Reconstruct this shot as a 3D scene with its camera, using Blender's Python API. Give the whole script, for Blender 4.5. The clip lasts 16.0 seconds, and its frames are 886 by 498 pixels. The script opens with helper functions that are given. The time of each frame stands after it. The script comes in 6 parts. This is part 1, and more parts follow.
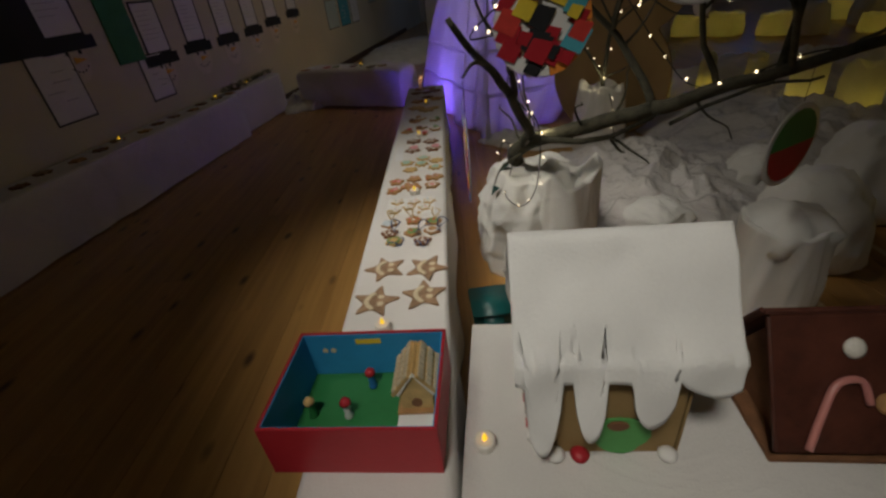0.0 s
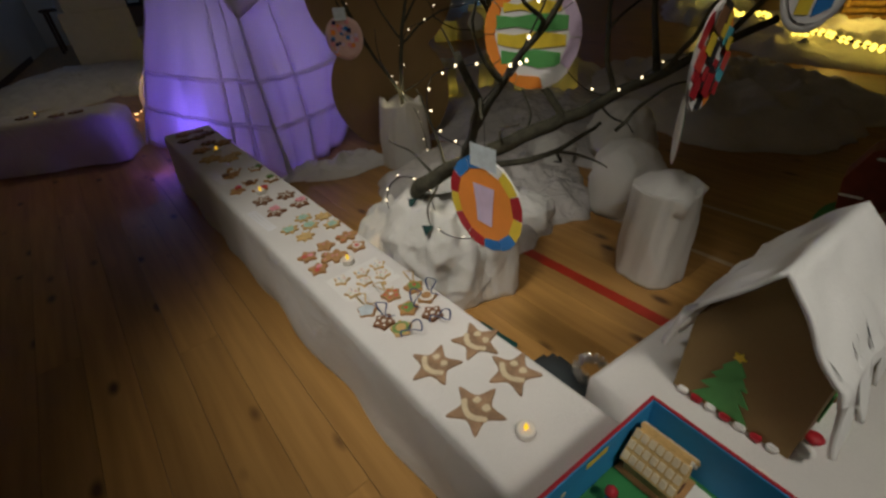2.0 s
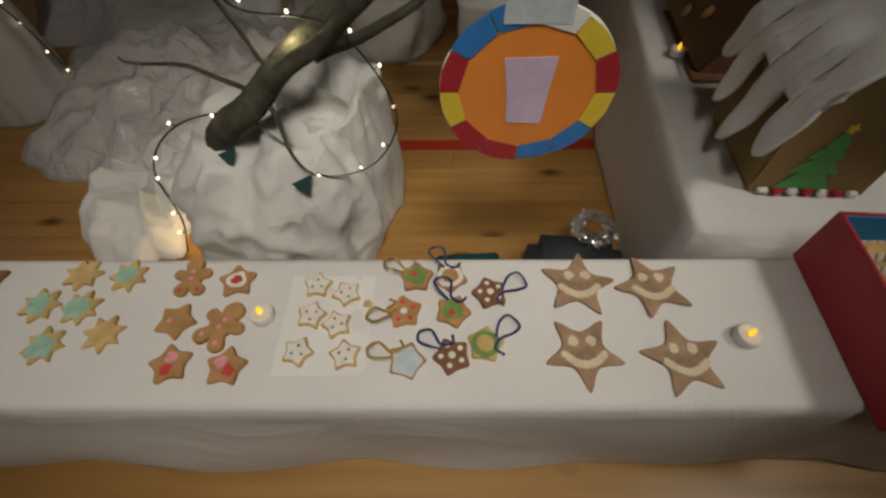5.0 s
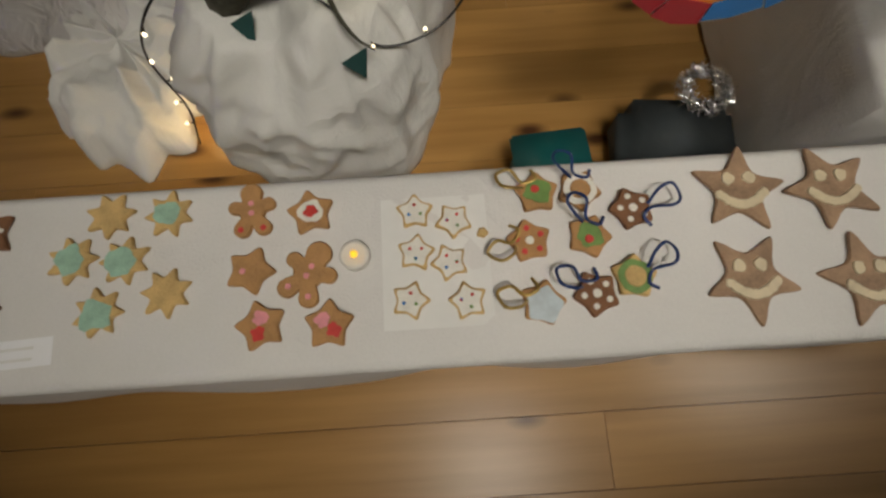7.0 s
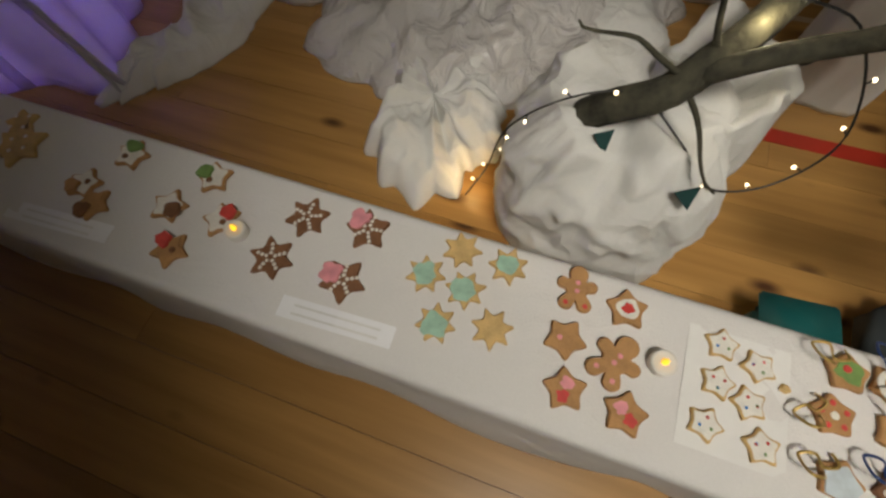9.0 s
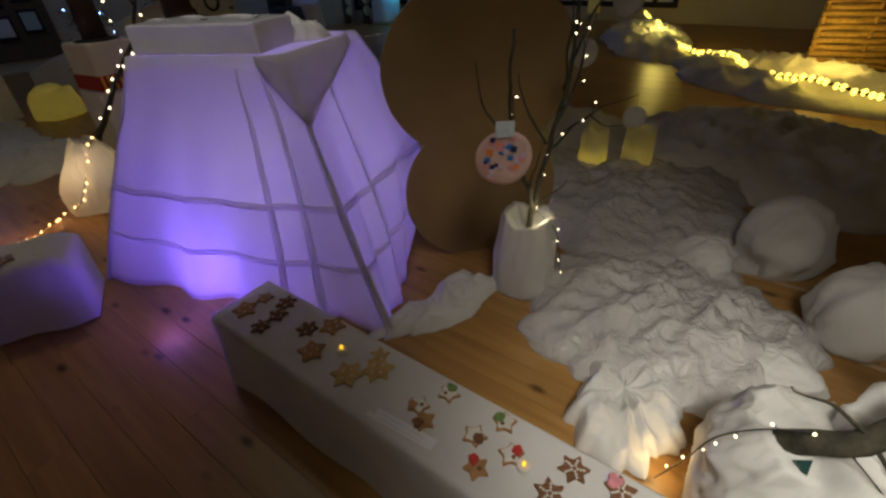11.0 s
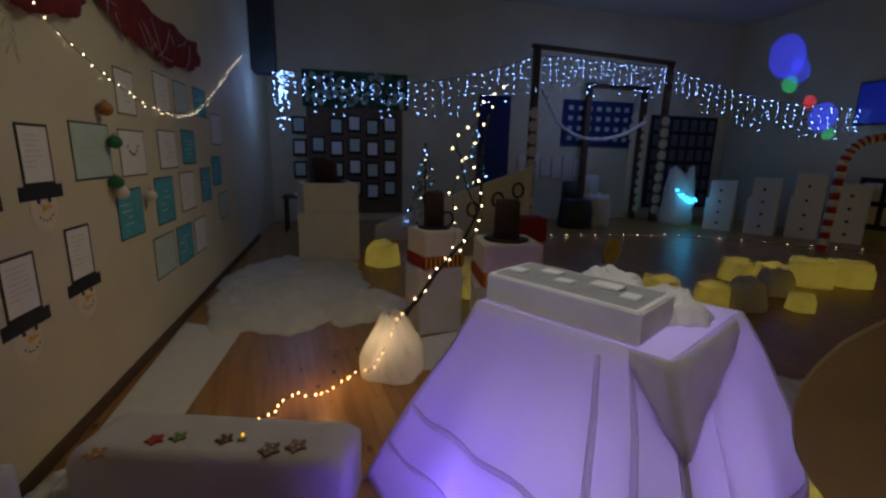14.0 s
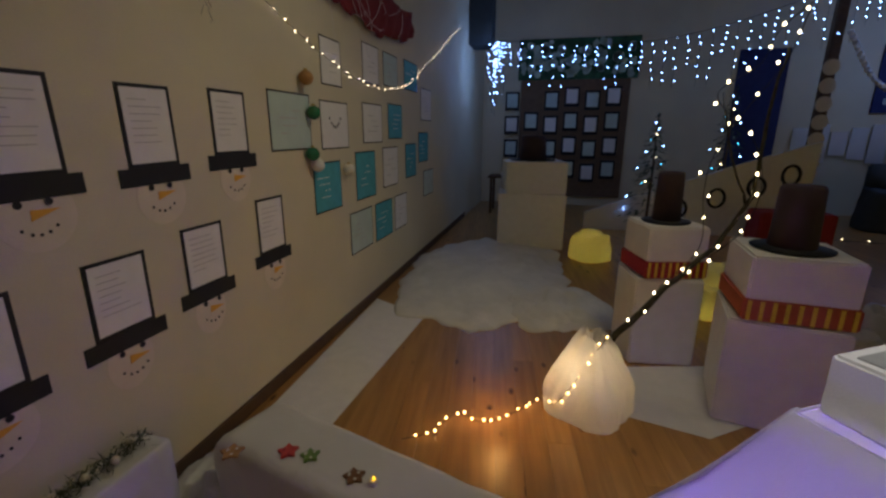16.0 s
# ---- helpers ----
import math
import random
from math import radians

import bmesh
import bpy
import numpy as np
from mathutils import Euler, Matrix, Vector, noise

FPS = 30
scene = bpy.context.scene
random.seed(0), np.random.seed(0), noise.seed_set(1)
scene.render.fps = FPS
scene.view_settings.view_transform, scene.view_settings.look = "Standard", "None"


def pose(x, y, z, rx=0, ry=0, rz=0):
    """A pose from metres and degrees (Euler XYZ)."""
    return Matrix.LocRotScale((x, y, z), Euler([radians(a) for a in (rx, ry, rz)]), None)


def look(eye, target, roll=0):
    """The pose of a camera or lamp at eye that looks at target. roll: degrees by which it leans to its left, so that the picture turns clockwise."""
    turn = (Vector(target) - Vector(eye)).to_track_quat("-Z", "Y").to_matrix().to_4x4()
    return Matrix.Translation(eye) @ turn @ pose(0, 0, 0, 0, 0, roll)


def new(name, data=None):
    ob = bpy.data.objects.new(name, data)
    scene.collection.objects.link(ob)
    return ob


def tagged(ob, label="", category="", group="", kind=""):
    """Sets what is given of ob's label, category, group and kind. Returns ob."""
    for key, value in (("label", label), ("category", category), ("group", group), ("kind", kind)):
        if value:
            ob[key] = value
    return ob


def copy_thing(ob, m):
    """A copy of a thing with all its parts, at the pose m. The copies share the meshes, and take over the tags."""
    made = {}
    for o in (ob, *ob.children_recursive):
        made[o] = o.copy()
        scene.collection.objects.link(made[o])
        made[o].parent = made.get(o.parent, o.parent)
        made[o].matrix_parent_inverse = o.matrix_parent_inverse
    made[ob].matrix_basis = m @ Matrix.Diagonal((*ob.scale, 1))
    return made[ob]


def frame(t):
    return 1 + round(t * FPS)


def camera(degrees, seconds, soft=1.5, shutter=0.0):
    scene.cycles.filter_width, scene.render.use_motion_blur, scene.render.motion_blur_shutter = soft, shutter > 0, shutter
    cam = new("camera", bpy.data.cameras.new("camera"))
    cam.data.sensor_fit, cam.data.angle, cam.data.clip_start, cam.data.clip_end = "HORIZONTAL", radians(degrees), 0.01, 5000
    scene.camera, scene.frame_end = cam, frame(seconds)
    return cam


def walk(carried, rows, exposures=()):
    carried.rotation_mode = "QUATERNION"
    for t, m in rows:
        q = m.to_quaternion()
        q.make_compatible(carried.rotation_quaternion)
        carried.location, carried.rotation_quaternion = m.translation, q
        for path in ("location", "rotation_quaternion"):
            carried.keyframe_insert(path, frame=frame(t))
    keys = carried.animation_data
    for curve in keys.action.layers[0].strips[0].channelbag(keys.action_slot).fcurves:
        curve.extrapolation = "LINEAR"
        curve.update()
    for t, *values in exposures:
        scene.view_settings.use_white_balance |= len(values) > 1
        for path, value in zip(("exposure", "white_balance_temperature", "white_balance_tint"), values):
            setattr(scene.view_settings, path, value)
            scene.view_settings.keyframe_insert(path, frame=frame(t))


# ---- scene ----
cam = camera(90.6, 16.0, 2.6)
PATH = [
    (0.0, (0.0, 0.0, 1.09), (-0.166, 0.834, 0.564), -6.78),
    (0.5, (-0.173, 0.038, 1.117), (-0.255, 0.868, 0.565), -6.53),
    (1.0, (-0.324, 0.141, 1.157), (-0.278, 0.954, 0.576), -6.5),
    (1.5, (-0.52, 0.248, 1.141), (-0.268, 1.027, 0.565), -5.33),
    (2.0, (-0.682, 0.39, 1.174), (-0.278, 1.114, 0.614), -4.82),
    (2.5, (-0.781, 0.558, 1.168), (-0.242, 1.183, 0.605), -2.08),
    (3.0, (-0.898, 0.71, 1.181), (-0.225, 1.214, 0.641), -2.11),
    (3.5, (-0.931, 0.856, 1.164), (-0.192, 1.248, 0.618), -2.81),
    (4.0, (-0.873, 1.022, 1.123), (-0.123, 1.302, 0.522), -2.2),
    (6.5, (-0.502, 1.302, 0.943), (-0.246, 1.315, -0.024), -1.43),
    (7.0, (-0.518, 1.399, 0.947), (-0.264, 1.432, -0.02), -3.17),
    (7.5, (-0.531, 1.483, 0.962), (-0.273, 1.565, 0.0), -10.4),
    (8.0, (-0.56, 1.564, 0.98), (-0.306, 1.724, 0.026), -16.45),
    (8.5, (-0.585, 1.635, 1.001), (-0.318, 1.837, 0.058), -13.96),
    (9.0, (-0.621, 1.734, 1.059), (-0.281, 1.966, 0.148), -7.02),
    (9.5, (-0.73, 1.815, 1.171), (-0.274, 2.12, 0.335), -2.71),
    (10.0, (-0.818, 1.844, 1.274), (-0.312, 2.29, 0.535), -3.15),
    (12.3, (-1.262, 2.144, 1.656), (-0.665, 2.881, 1.339), 0.34),
    (12.5, (-1.227, 2.193, 1.68), (-0.689, 2.984, 1.388), 0.4),
    (13.0, (-1.06, 2.354, 1.771), (-0.635, 3.227, 1.532), 1.05),
    (13.5, (-1.069, 2.505, 1.749), (-0.768, 3.432, 1.526), 1.17),
    (14.0, (-1.092, 2.688, 1.751), (-0.865, 3.638, 1.539), 1.34),
    (14.5, (-1.099, 2.862, 1.746), (-0.947, 3.826, 1.525), 0.33),
    (15.0, (-1.069, 3.08, 1.706), (-1.035, 4.054, 1.48), 0.14),
    (15.5, (-0.991, 3.328, 1.681), (-1.107, 4.293, 1.445), 0.89),
    (16.0, (-1.005, 3.471, 1.651), (-1.235, 4.409, 1.394), 0.25),
]
walk(cam, [(t, look(eye, target, roll)) for t, eye, target, roll in PATH], [(0.0, -1.0), (1.0, -0.92), (2.0, -0.98), (3.0, -0.9), (4.0, -0.92), (6.5, -1.0), (7.5, -0.96), (8.5, -0.72), (9.5, -0.6), (10.2, -0.6), (12.3, 0.1), (13.0, -0.05), (14.5, -0.2), (15.0, -0.15), (15.5, 0.1), (16.0, 0.25)])

# ---- world, large lights ----
world = bpy.data.worlds.new("night")
scene.world = world
world.use_nodes = True
bg = world.node_tree.nodes["Background"]
bg.inputs[0].default_value, bg.inputs[1].default_value = (0.28, 0.28, 0.32, 1), 0.010


def lamp(name, kind, place, power, colour, size=0.05, target=None, angle=120, blend=0.6):
    data = bpy.data.lights.new(name, kind)
    data.energy, data.color = power, colour
    if kind == "AREA":
        data.size = size
    else:
        data.shadow_soft_size = size
    if kind == "SPOT":
        data.spot_size, data.spot_blend = radians(angle), blend
    ob = new(name, data)
    ob.matrix_world = look(place, target) if target else Matrix.Translation(place)
    return ob


# Added overhead fills standing in for a torch carried with the camera.
FILL_TINT = (1.0, 0.94, 0.82)
lamp("torch_fill", "SPOT", (-0.36, -0.9, 3.0), 262.0, FILL_TINT, 0.24, (0.05, 0.60, 0.4), 34, 1.0)
lamp("torch_fill", "SPOT", (-1.30, 1.0, 2.9), 322.0, FILL_TINT, 0.28, (-0.18, 1.54, 0.3), 44, 1.0)
lamp("torch_fill", "SPOT", (-0.9, 1.3, 3.0), 95.0, FILL_TINT, 0.35, (0.60, 2.60, 0.2), 46, 1.0)
# Added fill that whitens the tent top; no real spot hangs here.
lamp("tent_fill", "SPOT", (-1.2, 3.0, 4.8), 200.0, (1.0, 0.97, 0.93), 0.2, (-0.15, 4.15, 1.1), 30, 1.0)
# Unseen fills, added to brighten the west wall and the hall beside it.
lamp("west_wall_fill", "AREA", (0.0, 6.0, 4.7), 8.0, (1.0, 0.90, 0.66), 0.6, (-2.0, 6.2, 0.3))
lamp("west_wall_fill", "SPOT", (0.2, 5.9, 4.0), 44.0, (1.0, 0.88, 0.62), 0.3, (-2.2, 6.0, 0.45), 88, 1.0)
lamp("violet_tent_lamp", "POINT", (-0.45, 4.22, 0.20), 30.0, (0.20, 0.11, 1.0), 0.12)
lamp("violet_tent_lamp", "POINT", (-0.08, 4.02, 0.60), 11.0, (0.56, 0.44, 0.98), 0.12)
lamp("violet_floor_led", "SPOT", (-1.00, 3.86, 0.05), 9.0, (0.18, 0.10, 1.0), 0.03, (-0.6, 4.25, 0.45), 140)
lamp("violet_floor_led", "POINT", (-0.93, 4.02, 0.08), 0.5, (0.22, 0.08, 1.0), 0.09)
lamp("fairy_light_glow", "POINT", (0.10, 1.60, 0.58), 1.3, (1.0, 0.84, 0.50), 0.03)
lamp("fairy_light_glow", "POINT", (-0.02, 2.02, 0.08), 0.35, (1.0, 0.66, 0.25), 0.02)
lamp("fairy_light_glow", "POINT", (0.50, 2.86, 0.46), 0.5, (1.0, 0.84, 0.50), 0.03)
lamp("fairy_light_glow", "POINT", (-1.22, 5.74, 0.30), 2.6, (1.0, 0.50, 0.13), 0.04)
lamp("fairy_light_glow", "POINT", (-0.76, 5.97, 0.28), 1.0, (1.0, 0.76, 0.42), 0.05)
lamp("blue_curtain_glow", "POINT", (-2.0, 12.0, 2.9), 15.0, (0.22, 0.40, 1.0), 0.3)
lamp("blue_curtain_glow", "POINT", (5.4, 12.4, 3.2), 27.0, (0.25, 0.40, 1.0), 0.5)
lamp("yellow_rope_glow", "POINT", (7.4, 5.0, 0.5), 15.0, (1.0, 0.78, 0.16), 0.2)

# ---- materials ----
MATS = {}


def mat(name, col, rough=0.6, metal=0.0, var=0.18, scale=9.0, bump=0.15, bscale=70.0, emit=0.0, ecol=None, trans=0.0, sub=0.0, folds=0.0, sheer=0.0, deep=0.8):
    if name in MATS:
        return MATS[name]
    m = bpy.data.materials.new(name)
    m.use_nodes = True
    n, l = m.node_tree.nodes, m.node_tree.links
    b = n["Principled BSDF"]
    b.inputs["Roughness"].default_value, b.inputs["Metallic"].default_value = rough, metal
    tc = n.new("ShaderNodeTexCoord")
    big, fine = n.new("ShaderNodeTexNoise"), n.new("ShaderNodeTexNoise")
    big.inputs["Scale"].default_value, big.inputs["Detail"].default_value = scale, 5
    fine.inputs["Scale"].default_value, fine.inputs["Detail"].default_value = bscale, 4
    l.new(tc.outputs["Object"], big.inputs["Vector"])
    l.new(tc.outputs["Object"], fine.inputs["Vector"])
    add = n.new("ShaderNodeMath")
    add.operation = "MULTIPLY_ADD"
    l.new(fine.outputs["Fac"], add.inputs[0])
    add.inputs[1].default_value = 0.35
    l.new(big.outputs["Fac"], add.inputs[2])
    ramp = n.new("ShaderNodeMapRange")
    ramp.inputs["From Min"].default_value, ramp.inputs["From Max"].default_value = 0.4, 0.95
    ramp.inputs["To Min"].default_value, ramp.inputs["To Max"].default_value = 1 - var, 1 + var * 0.6
    l.new(add.outputs[0], ramp.inputs["Value"])
    mul = n.new("ShaderNodeVectorMath")
    mul.operation = "SCALE"
    mul.inputs[0].default_value = col
    l.new(ramp.outputs[0], mul.inputs["Scale"])
    l.new(mul.outputs[0], b.inputs["Base Color"])
    if bump:
        bp = n.new("ShaderNodeBump")
        bp.inputs["Strength"].default_value, bp.inputs["Distance"].default_value = bump, 0.004
        l.new(fine.outputs["Fac"], bp.inputs["Height"])
        l.new(bp.outputs[0], b.inputs["Normal"])
        if folds:
            f1, f2 = n.new("ShaderNodeTexNoise"), n.new("ShaderNodeMath")
            f1.inputs["Scale"].default_value, f1.inputs["Detail"].default_value, f1.inputs["Distortion"].default_value = folds, 3, 0.9
            l.new(tc.outputs["Object"], f1.inputs["Vector"])
            f2.operation = "PINGPONG"
            f2.inputs[1].default_value = 0.5
            l.new(f1.outputs["Fac"], f2.inputs[0])
            bp2 = n.new("ShaderNodeBump")
            bp2.inputs["Strength"].default_value, bp2.inputs["Distance"].default_value = deep, 0.06
            l.new(f2.outputs[0], bp2.inputs["Height"])
            l.new(bp2.outputs[0], bp.inputs["Normal"])
    if sheer:
        tr, mx = n.new("ShaderNodeBsdfTranslucent"), n.new("ShaderNodeMixShader")
        tr.inputs[0].default_value = (*col, 1)
        mx.inputs[0].default_value = sheer
        l.new(b.outputs[0], mx.inputs[1])
        l.new(tr.outputs[0], mx.inputs[2])
        l.new(mx.outputs[0], n["Material Output"].inputs["Surface"])
    if emit:
        b.inputs["Emission Color"].default_value = (*(ecol or col), 1)
        b.inputs["Emission Strength"].default_value = emit
    if trans:
        b.inputs["Transmission Weight"].default_value = trans
    if sub:
        b.inputs["Subsurface Weight"].default_value, b.inputs["Subsurface Radius"].default_value = sub, (0.01, 0.008, 0.006)
    MATS[name] = m
    return m


def wood_mat(name, random_from):
    m = bpy.data.materials.new(name)
    m.use_nodes = True
    n, l = m.node_tree.nodes, m.node_tree.links
    b = n["Principled BSDF"]
    b.inputs["Roughness"].default_value = 0.34
    tc, mp = n.new("ShaderNodeTexCoord"), n.new("ShaderNodeMapping")
    src = n.new("ShaderNodeObjectInfo") if random_from == "object" else n.new("ShaderNodeNewGeometry")
    rnd = src.outputs["Random"] if random_from == "object" else src.outputs["Random Per Island"]
    off = n.new("ShaderNodeVectorMath")
    off.operation = "SCALE"
    off.inputs[0].default_value = (37.0, 91.0, 53.0)
    l.new(rnd, off.inputs["Scale"])
    l.new(tc.outputs["Object"], mp.inputs["Vector"])
    mp.inputs["Rotation"].default_value = (0, 0, 0 if random_from == "object" else -radians(8))
    mp2 = n.new("ShaderNodeVectorMath")
    l.new(mp.outputs[0], mp2.inputs[0])
    l.new(off.outputs[0], mp2.inputs[1])
    st = n.new("ShaderNodeVectorMath")
    st.operation = "MULTIPLY"
    st.inputs[1].default_value = (26.0, 1.6, 1.0)
    l.new(mp2.outputs[0], st.inputs[0])
    grain = n.new("ShaderNodeTexNoise")
    grain.inputs["Scale"].default_value, grain.inputs["Detail"].default_value = 1.0, 6
    l.new(st.outputs[0], grain.inputs["Vector"])
    kst = n.new("ShaderNodeVectorMath")
    kst.operation = "MULTIPLY"
    kst.inputs[1].default_value = (7.0, 3.2, 1.0)
    l.new(mp2.outputs[0], kst.inputs[0])
    knot = n.new("ShaderNodeTexVoronoi")
    knot.inputs["Scale"].default_value = 1.0
    l.new(kst.outputs[0], knot.inputs["Vector"])
    kr = n.new("ShaderNodeMapRange")
    kr.inputs["From Min"].default_value, kr.inputs["From Max"].default_value = 0.05, 0.17
    l.new(knot.outputs["Distance"], kr.inputs["Value"])
    ramp = n.new("ShaderNodeValToRGB")
    e = ramp.color_ramp.elements
    e[0].position, e[0].color = 0.2, (0.29, 0.145, 0.040, 1)
    e[1].position, e[1].color = 0.8, (0.51, 0.285, 0.090, 1)
    l.new(grain.outputs["Fac"], ramp.inputs[0])
    tone = n.new("ShaderNodeMapRange")
    tone.inputs["To Min"].default_value, tone.inputs["To Max"].default_value = 0.88, 1.08
    l.new(rnd, tone.inputs["Value"])
    v = n.new("ShaderNodeVectorMath")
    v.operation = "SCALE"
    l.new(ramp.outputs[0], v.inputs[0])
    l.new(tone.outputs[0], v.inputs["Scale"])
    mix = n.new("ShaderNodeMix")
    mix.data_type = "RGBA"
    l.new(kr.outputs[0], mix.inputs[0])
    mix.inputs[6].default_value = (0.06, 0.022, 0.008, 1)
    l.new(v.outputs[0], mix.inputs[7])
    l.new(mix.outputs[2], b.inputs["Base Color"])
    bp = n.new("ShaderNodeBump")
    bp.inputs["Strength"].default_value, bp.inputs["Distance"].default_value = 0.12, 0.002
    l.new(grain.outputs["Fac"], bp.inputs["Height"])
    l.new(bp.outputs[0], b.inputs["Normal"])
    return m


CLOTH = mat("white_cotton_cloth", (0.72, 0.70, 0.68), 0.85, var=0.10, scale=3, bump=0.3, bscale=260, folds=4.2, deep=0.20)
WRAP = mat("white_sack_cloth", (0.80, 0.79, 0.76), 0.85, var=0.08, scale=4, bump=0.2, bscale=200, folds=6.0, sheer=0.15, deep=0.38)
FLEECE = mat("white_fabric_snow", (0.74, 0.73, 0.71), 0.95, var=0.15, scale=4, bump=0.25, bscale=60, folds=2.2, deep=0.6)
BAGC = mat("sheer_white_bag", (0.74, 0.72, 0.70), 0.5, var=0.1, scale=5, bump=0.2, bscale=80, folds=4.0, sheer=0.55)
SHEET = mat("thin_plastic_sheet", (0.74, 0.71, 0.69), 0.20, var=0.12, scale=5, bump=0.6, bscale=30, folds=11.0, sheer=0.3, deep=0.75)
TENT = mat("tent_cloth", (0.78, 0.77, 0.78), 0.8, var=0.08, scale=2, bump=0.25, bscale=200, sheer=0.5)
SEAM = mat("tent_band_cloth", (0.88, 0.86, 0.88), 0.85, sheer=0.82, var=0.05)
PAPER = mat("white_paper", (0.78, 0.77, 0.75), 0.75, var=0.06, scale=12, bump=0.05)
CARD = mat("brown_cardboard", (0.29, 0.19, 0.075), 0.85, var=0.12, scale=5, bump=0.15, bscale=150)
WALLP = mat("warm_wall_paint", (0.64, 0.59, 0.43), 0.75, var=0.10, scale=1.3, bump=0.12, bscale=120)
WRAPP = mat("white_wrapping_paper", (0.78, 0.77, 0.74), 0.8, var=0.08, scale=4, bump=0.2, bscale=120, folds=3.0, sheer=0.2, deep=0.2)
JAR = mat("frosted_plastic_jar", (0.62, 0.60, 0.50), 0.35, var=0.2, scale=8, bump=0.3, bscale=40, folds=5.0, sheer=0.6, deep=0.5)
CORE = mat("yellow_jar_light", (1.0, 0.85, 0.2), 0.4, emit=5.0, ecol=(1.0, 0.76, 0.10), bump=0)
TISSUE = mat("cream_tissue_paper", (0.70, 0.63, 0.50), 0.8, var=0.06)
CEILP = mat("ceiling_paint", (0.50, 0.46, 0.40), 0.85, var=0.1, scale=1.0)
BLACKP = mat("black_card", (0.012, 0.013, 0.016), 0.7)
GINGER = mat("gingerbread", (0.46, 0.25, 0.10), 0.8, var=0.25, scale=40, bump=0.5, bscale=300)
DARKG = mat("dark_gingerbread", (0.22, 0.10, 0.045), 0.75, var=0.3, scale=35, bump=0.5, bscale=260)
DOUGH = mat("salt_dough_grey_brown", (0.35, 0.22, 0.13), 0.6, var=0.5, scale=22, bump=0.3, bscale=200)
PALE = mat("pale_shortbread", (0.62, 0.42, 0.17), 0.8, var=0.3, scale=45, bump=0.4, bscale=260)
TEALI = mat("teal_sugar_icing", (0.34, 0.54, 0.42), 0.5, var=0.25, scale=60, bump=0.4, bscale=300)
ICING = mat("white_icing", (0.78, 0.75, 0.68), 0.45, var=0.12, scale=60, bump=0.4, bscale=240)
CREAM = mat("cream_icing", (0.66, 0.56, 0.38), 0.5, var=0.15, scale=50)
REDI = mat("red_icing", (0.62, 0.06, 0.05), 0.4, var=0.2, scale=60)
PINKI = mat("pink_icing", (0.75, 0.30, 0.34), 0.45, var=0.2, scale=60)
GREENI = mat("green_icing", (0.17, 0.29, 0.08), 0.45, var=0.2, scale=60)
CLEARI = mat("pale_blue_icing", (0.55, 0.62, 0.66), 0.35, var=0.15, scale=70)
REDC = mat("red_card", (0.42, 0.018, 0.03), 0.5, var=0.12, scale=6)
BLUEC = mat("sky_blue_card", (0.03, 0.28, 0.58), 0.6, var=0.12, scale=8)
GREENC = mat("green_card", (0.025, 0.20, 0.055), 0.6, var=0.15, scale=8)
YELC = mat("yellow_card", (0.80, 0.60, 0.05), 0.6)
ORANGEC = mat("orange_card", (0.85, 0.28, 0.04), 0.6, var=0.08)
LILAC = mat("lilac_paper", (0.66, 0.52, 0.70), 0.7)
BLUED = mat("blue_card", (0.03, 0.20, 0.55), 0.55)
TEALP = mat("teal_painted_paper", (0.08, 0.40, 0.50), 0.65, var=0.2, scale=10)
MINTP = mat("pale_mint_paper", (0.50, 0.62, 0.58), 0.7, var=0.1, scale=8)
BARK = mat("dark_bark", (0.062, 0.058, 0.038), 0.95, var=0.7, scale=26, bump=1.0, bscale=90)
WIRE = mat("black_wire", (0.01, 0.01, 0.01), 0.5)
BULB = mat("warm_white_bulb", (1.0, 0.85, 0.6), 0.3, emit=7, ecol=(1.0, 0.80, 0.50), bump=0)
BULBO = mat("amber_bulb", (1.0, 0.7, 0.35), 0.3, emit=8, ecol=(1.0, 0.58, 0.22), bump=0)
BULBB = mat("cold_blue_bulb", (0.7, 0.8, 1.0), 0.3, emit=18, ecol=(0.22, 0.42, 1.0), bump=0)
FLAME = mat("led_flame", (1.0, 0.6, 0.05), 0.4, emit=2.2, ecol=(1.0, 0.52, 0.02), bump=0)
WAXW = mat("white_plastic_tealight", (0.75, 0.72, 0.66), 0.4, var=0.05)
YGLOW = mat("yellow_rope_light", (1.0, 0.85, 0.2), 0.4, emit=5, ecol=(1.0, 0.72, 0.10), bump=0)
YBAG = mat("yellow_lit_paper_lantern", (0.60, 0.56, 0.38), 0.7, emit=0.06, ecol=(1.0, 0.78, 0.12), scale=14, var=0.4)
TEALD = mat("dark_teal_plastic", (0.01, 0.10, 0.10), 0.35)
GREYD = mat("dark_grey_felt", (0.04, 0.05, 0.055), 0.8)
SILVER = mat("silver_tinsel", (0.75, 0.75, 0.76), 0.22, metal=0.9, var=0.3, scale=80)
GOLDR = mat("gold_ribbon", (0.55, 0.38, 0.12), 0.3, metal=0.6)
BLUER = mat("navy_satin_ribbon", (0.02, 0.045, 0.15), 0.3)
DKWOOD = mat("dark_wood", (0.10, 0.055, 0.03), 0.6, var=0.3, scale=12)
NAVY = mat("navy_cloth", (0.02, 0.03, 0.12), 0.85)
REDW = mat("red_wool", (0.34, 0.03, 0.03), 0.9)
LINER = mat("red_court_line", (0.40, 0.03, 0.015), 0.4)
LINEW = mat("pale_court_line", (0.55, 0.42, 0.28), 0.4)
GREENW = mat("dark_green_foliage_print", (0.03, 0.10, 0.05), 0.8, var=0.7, scale=7)


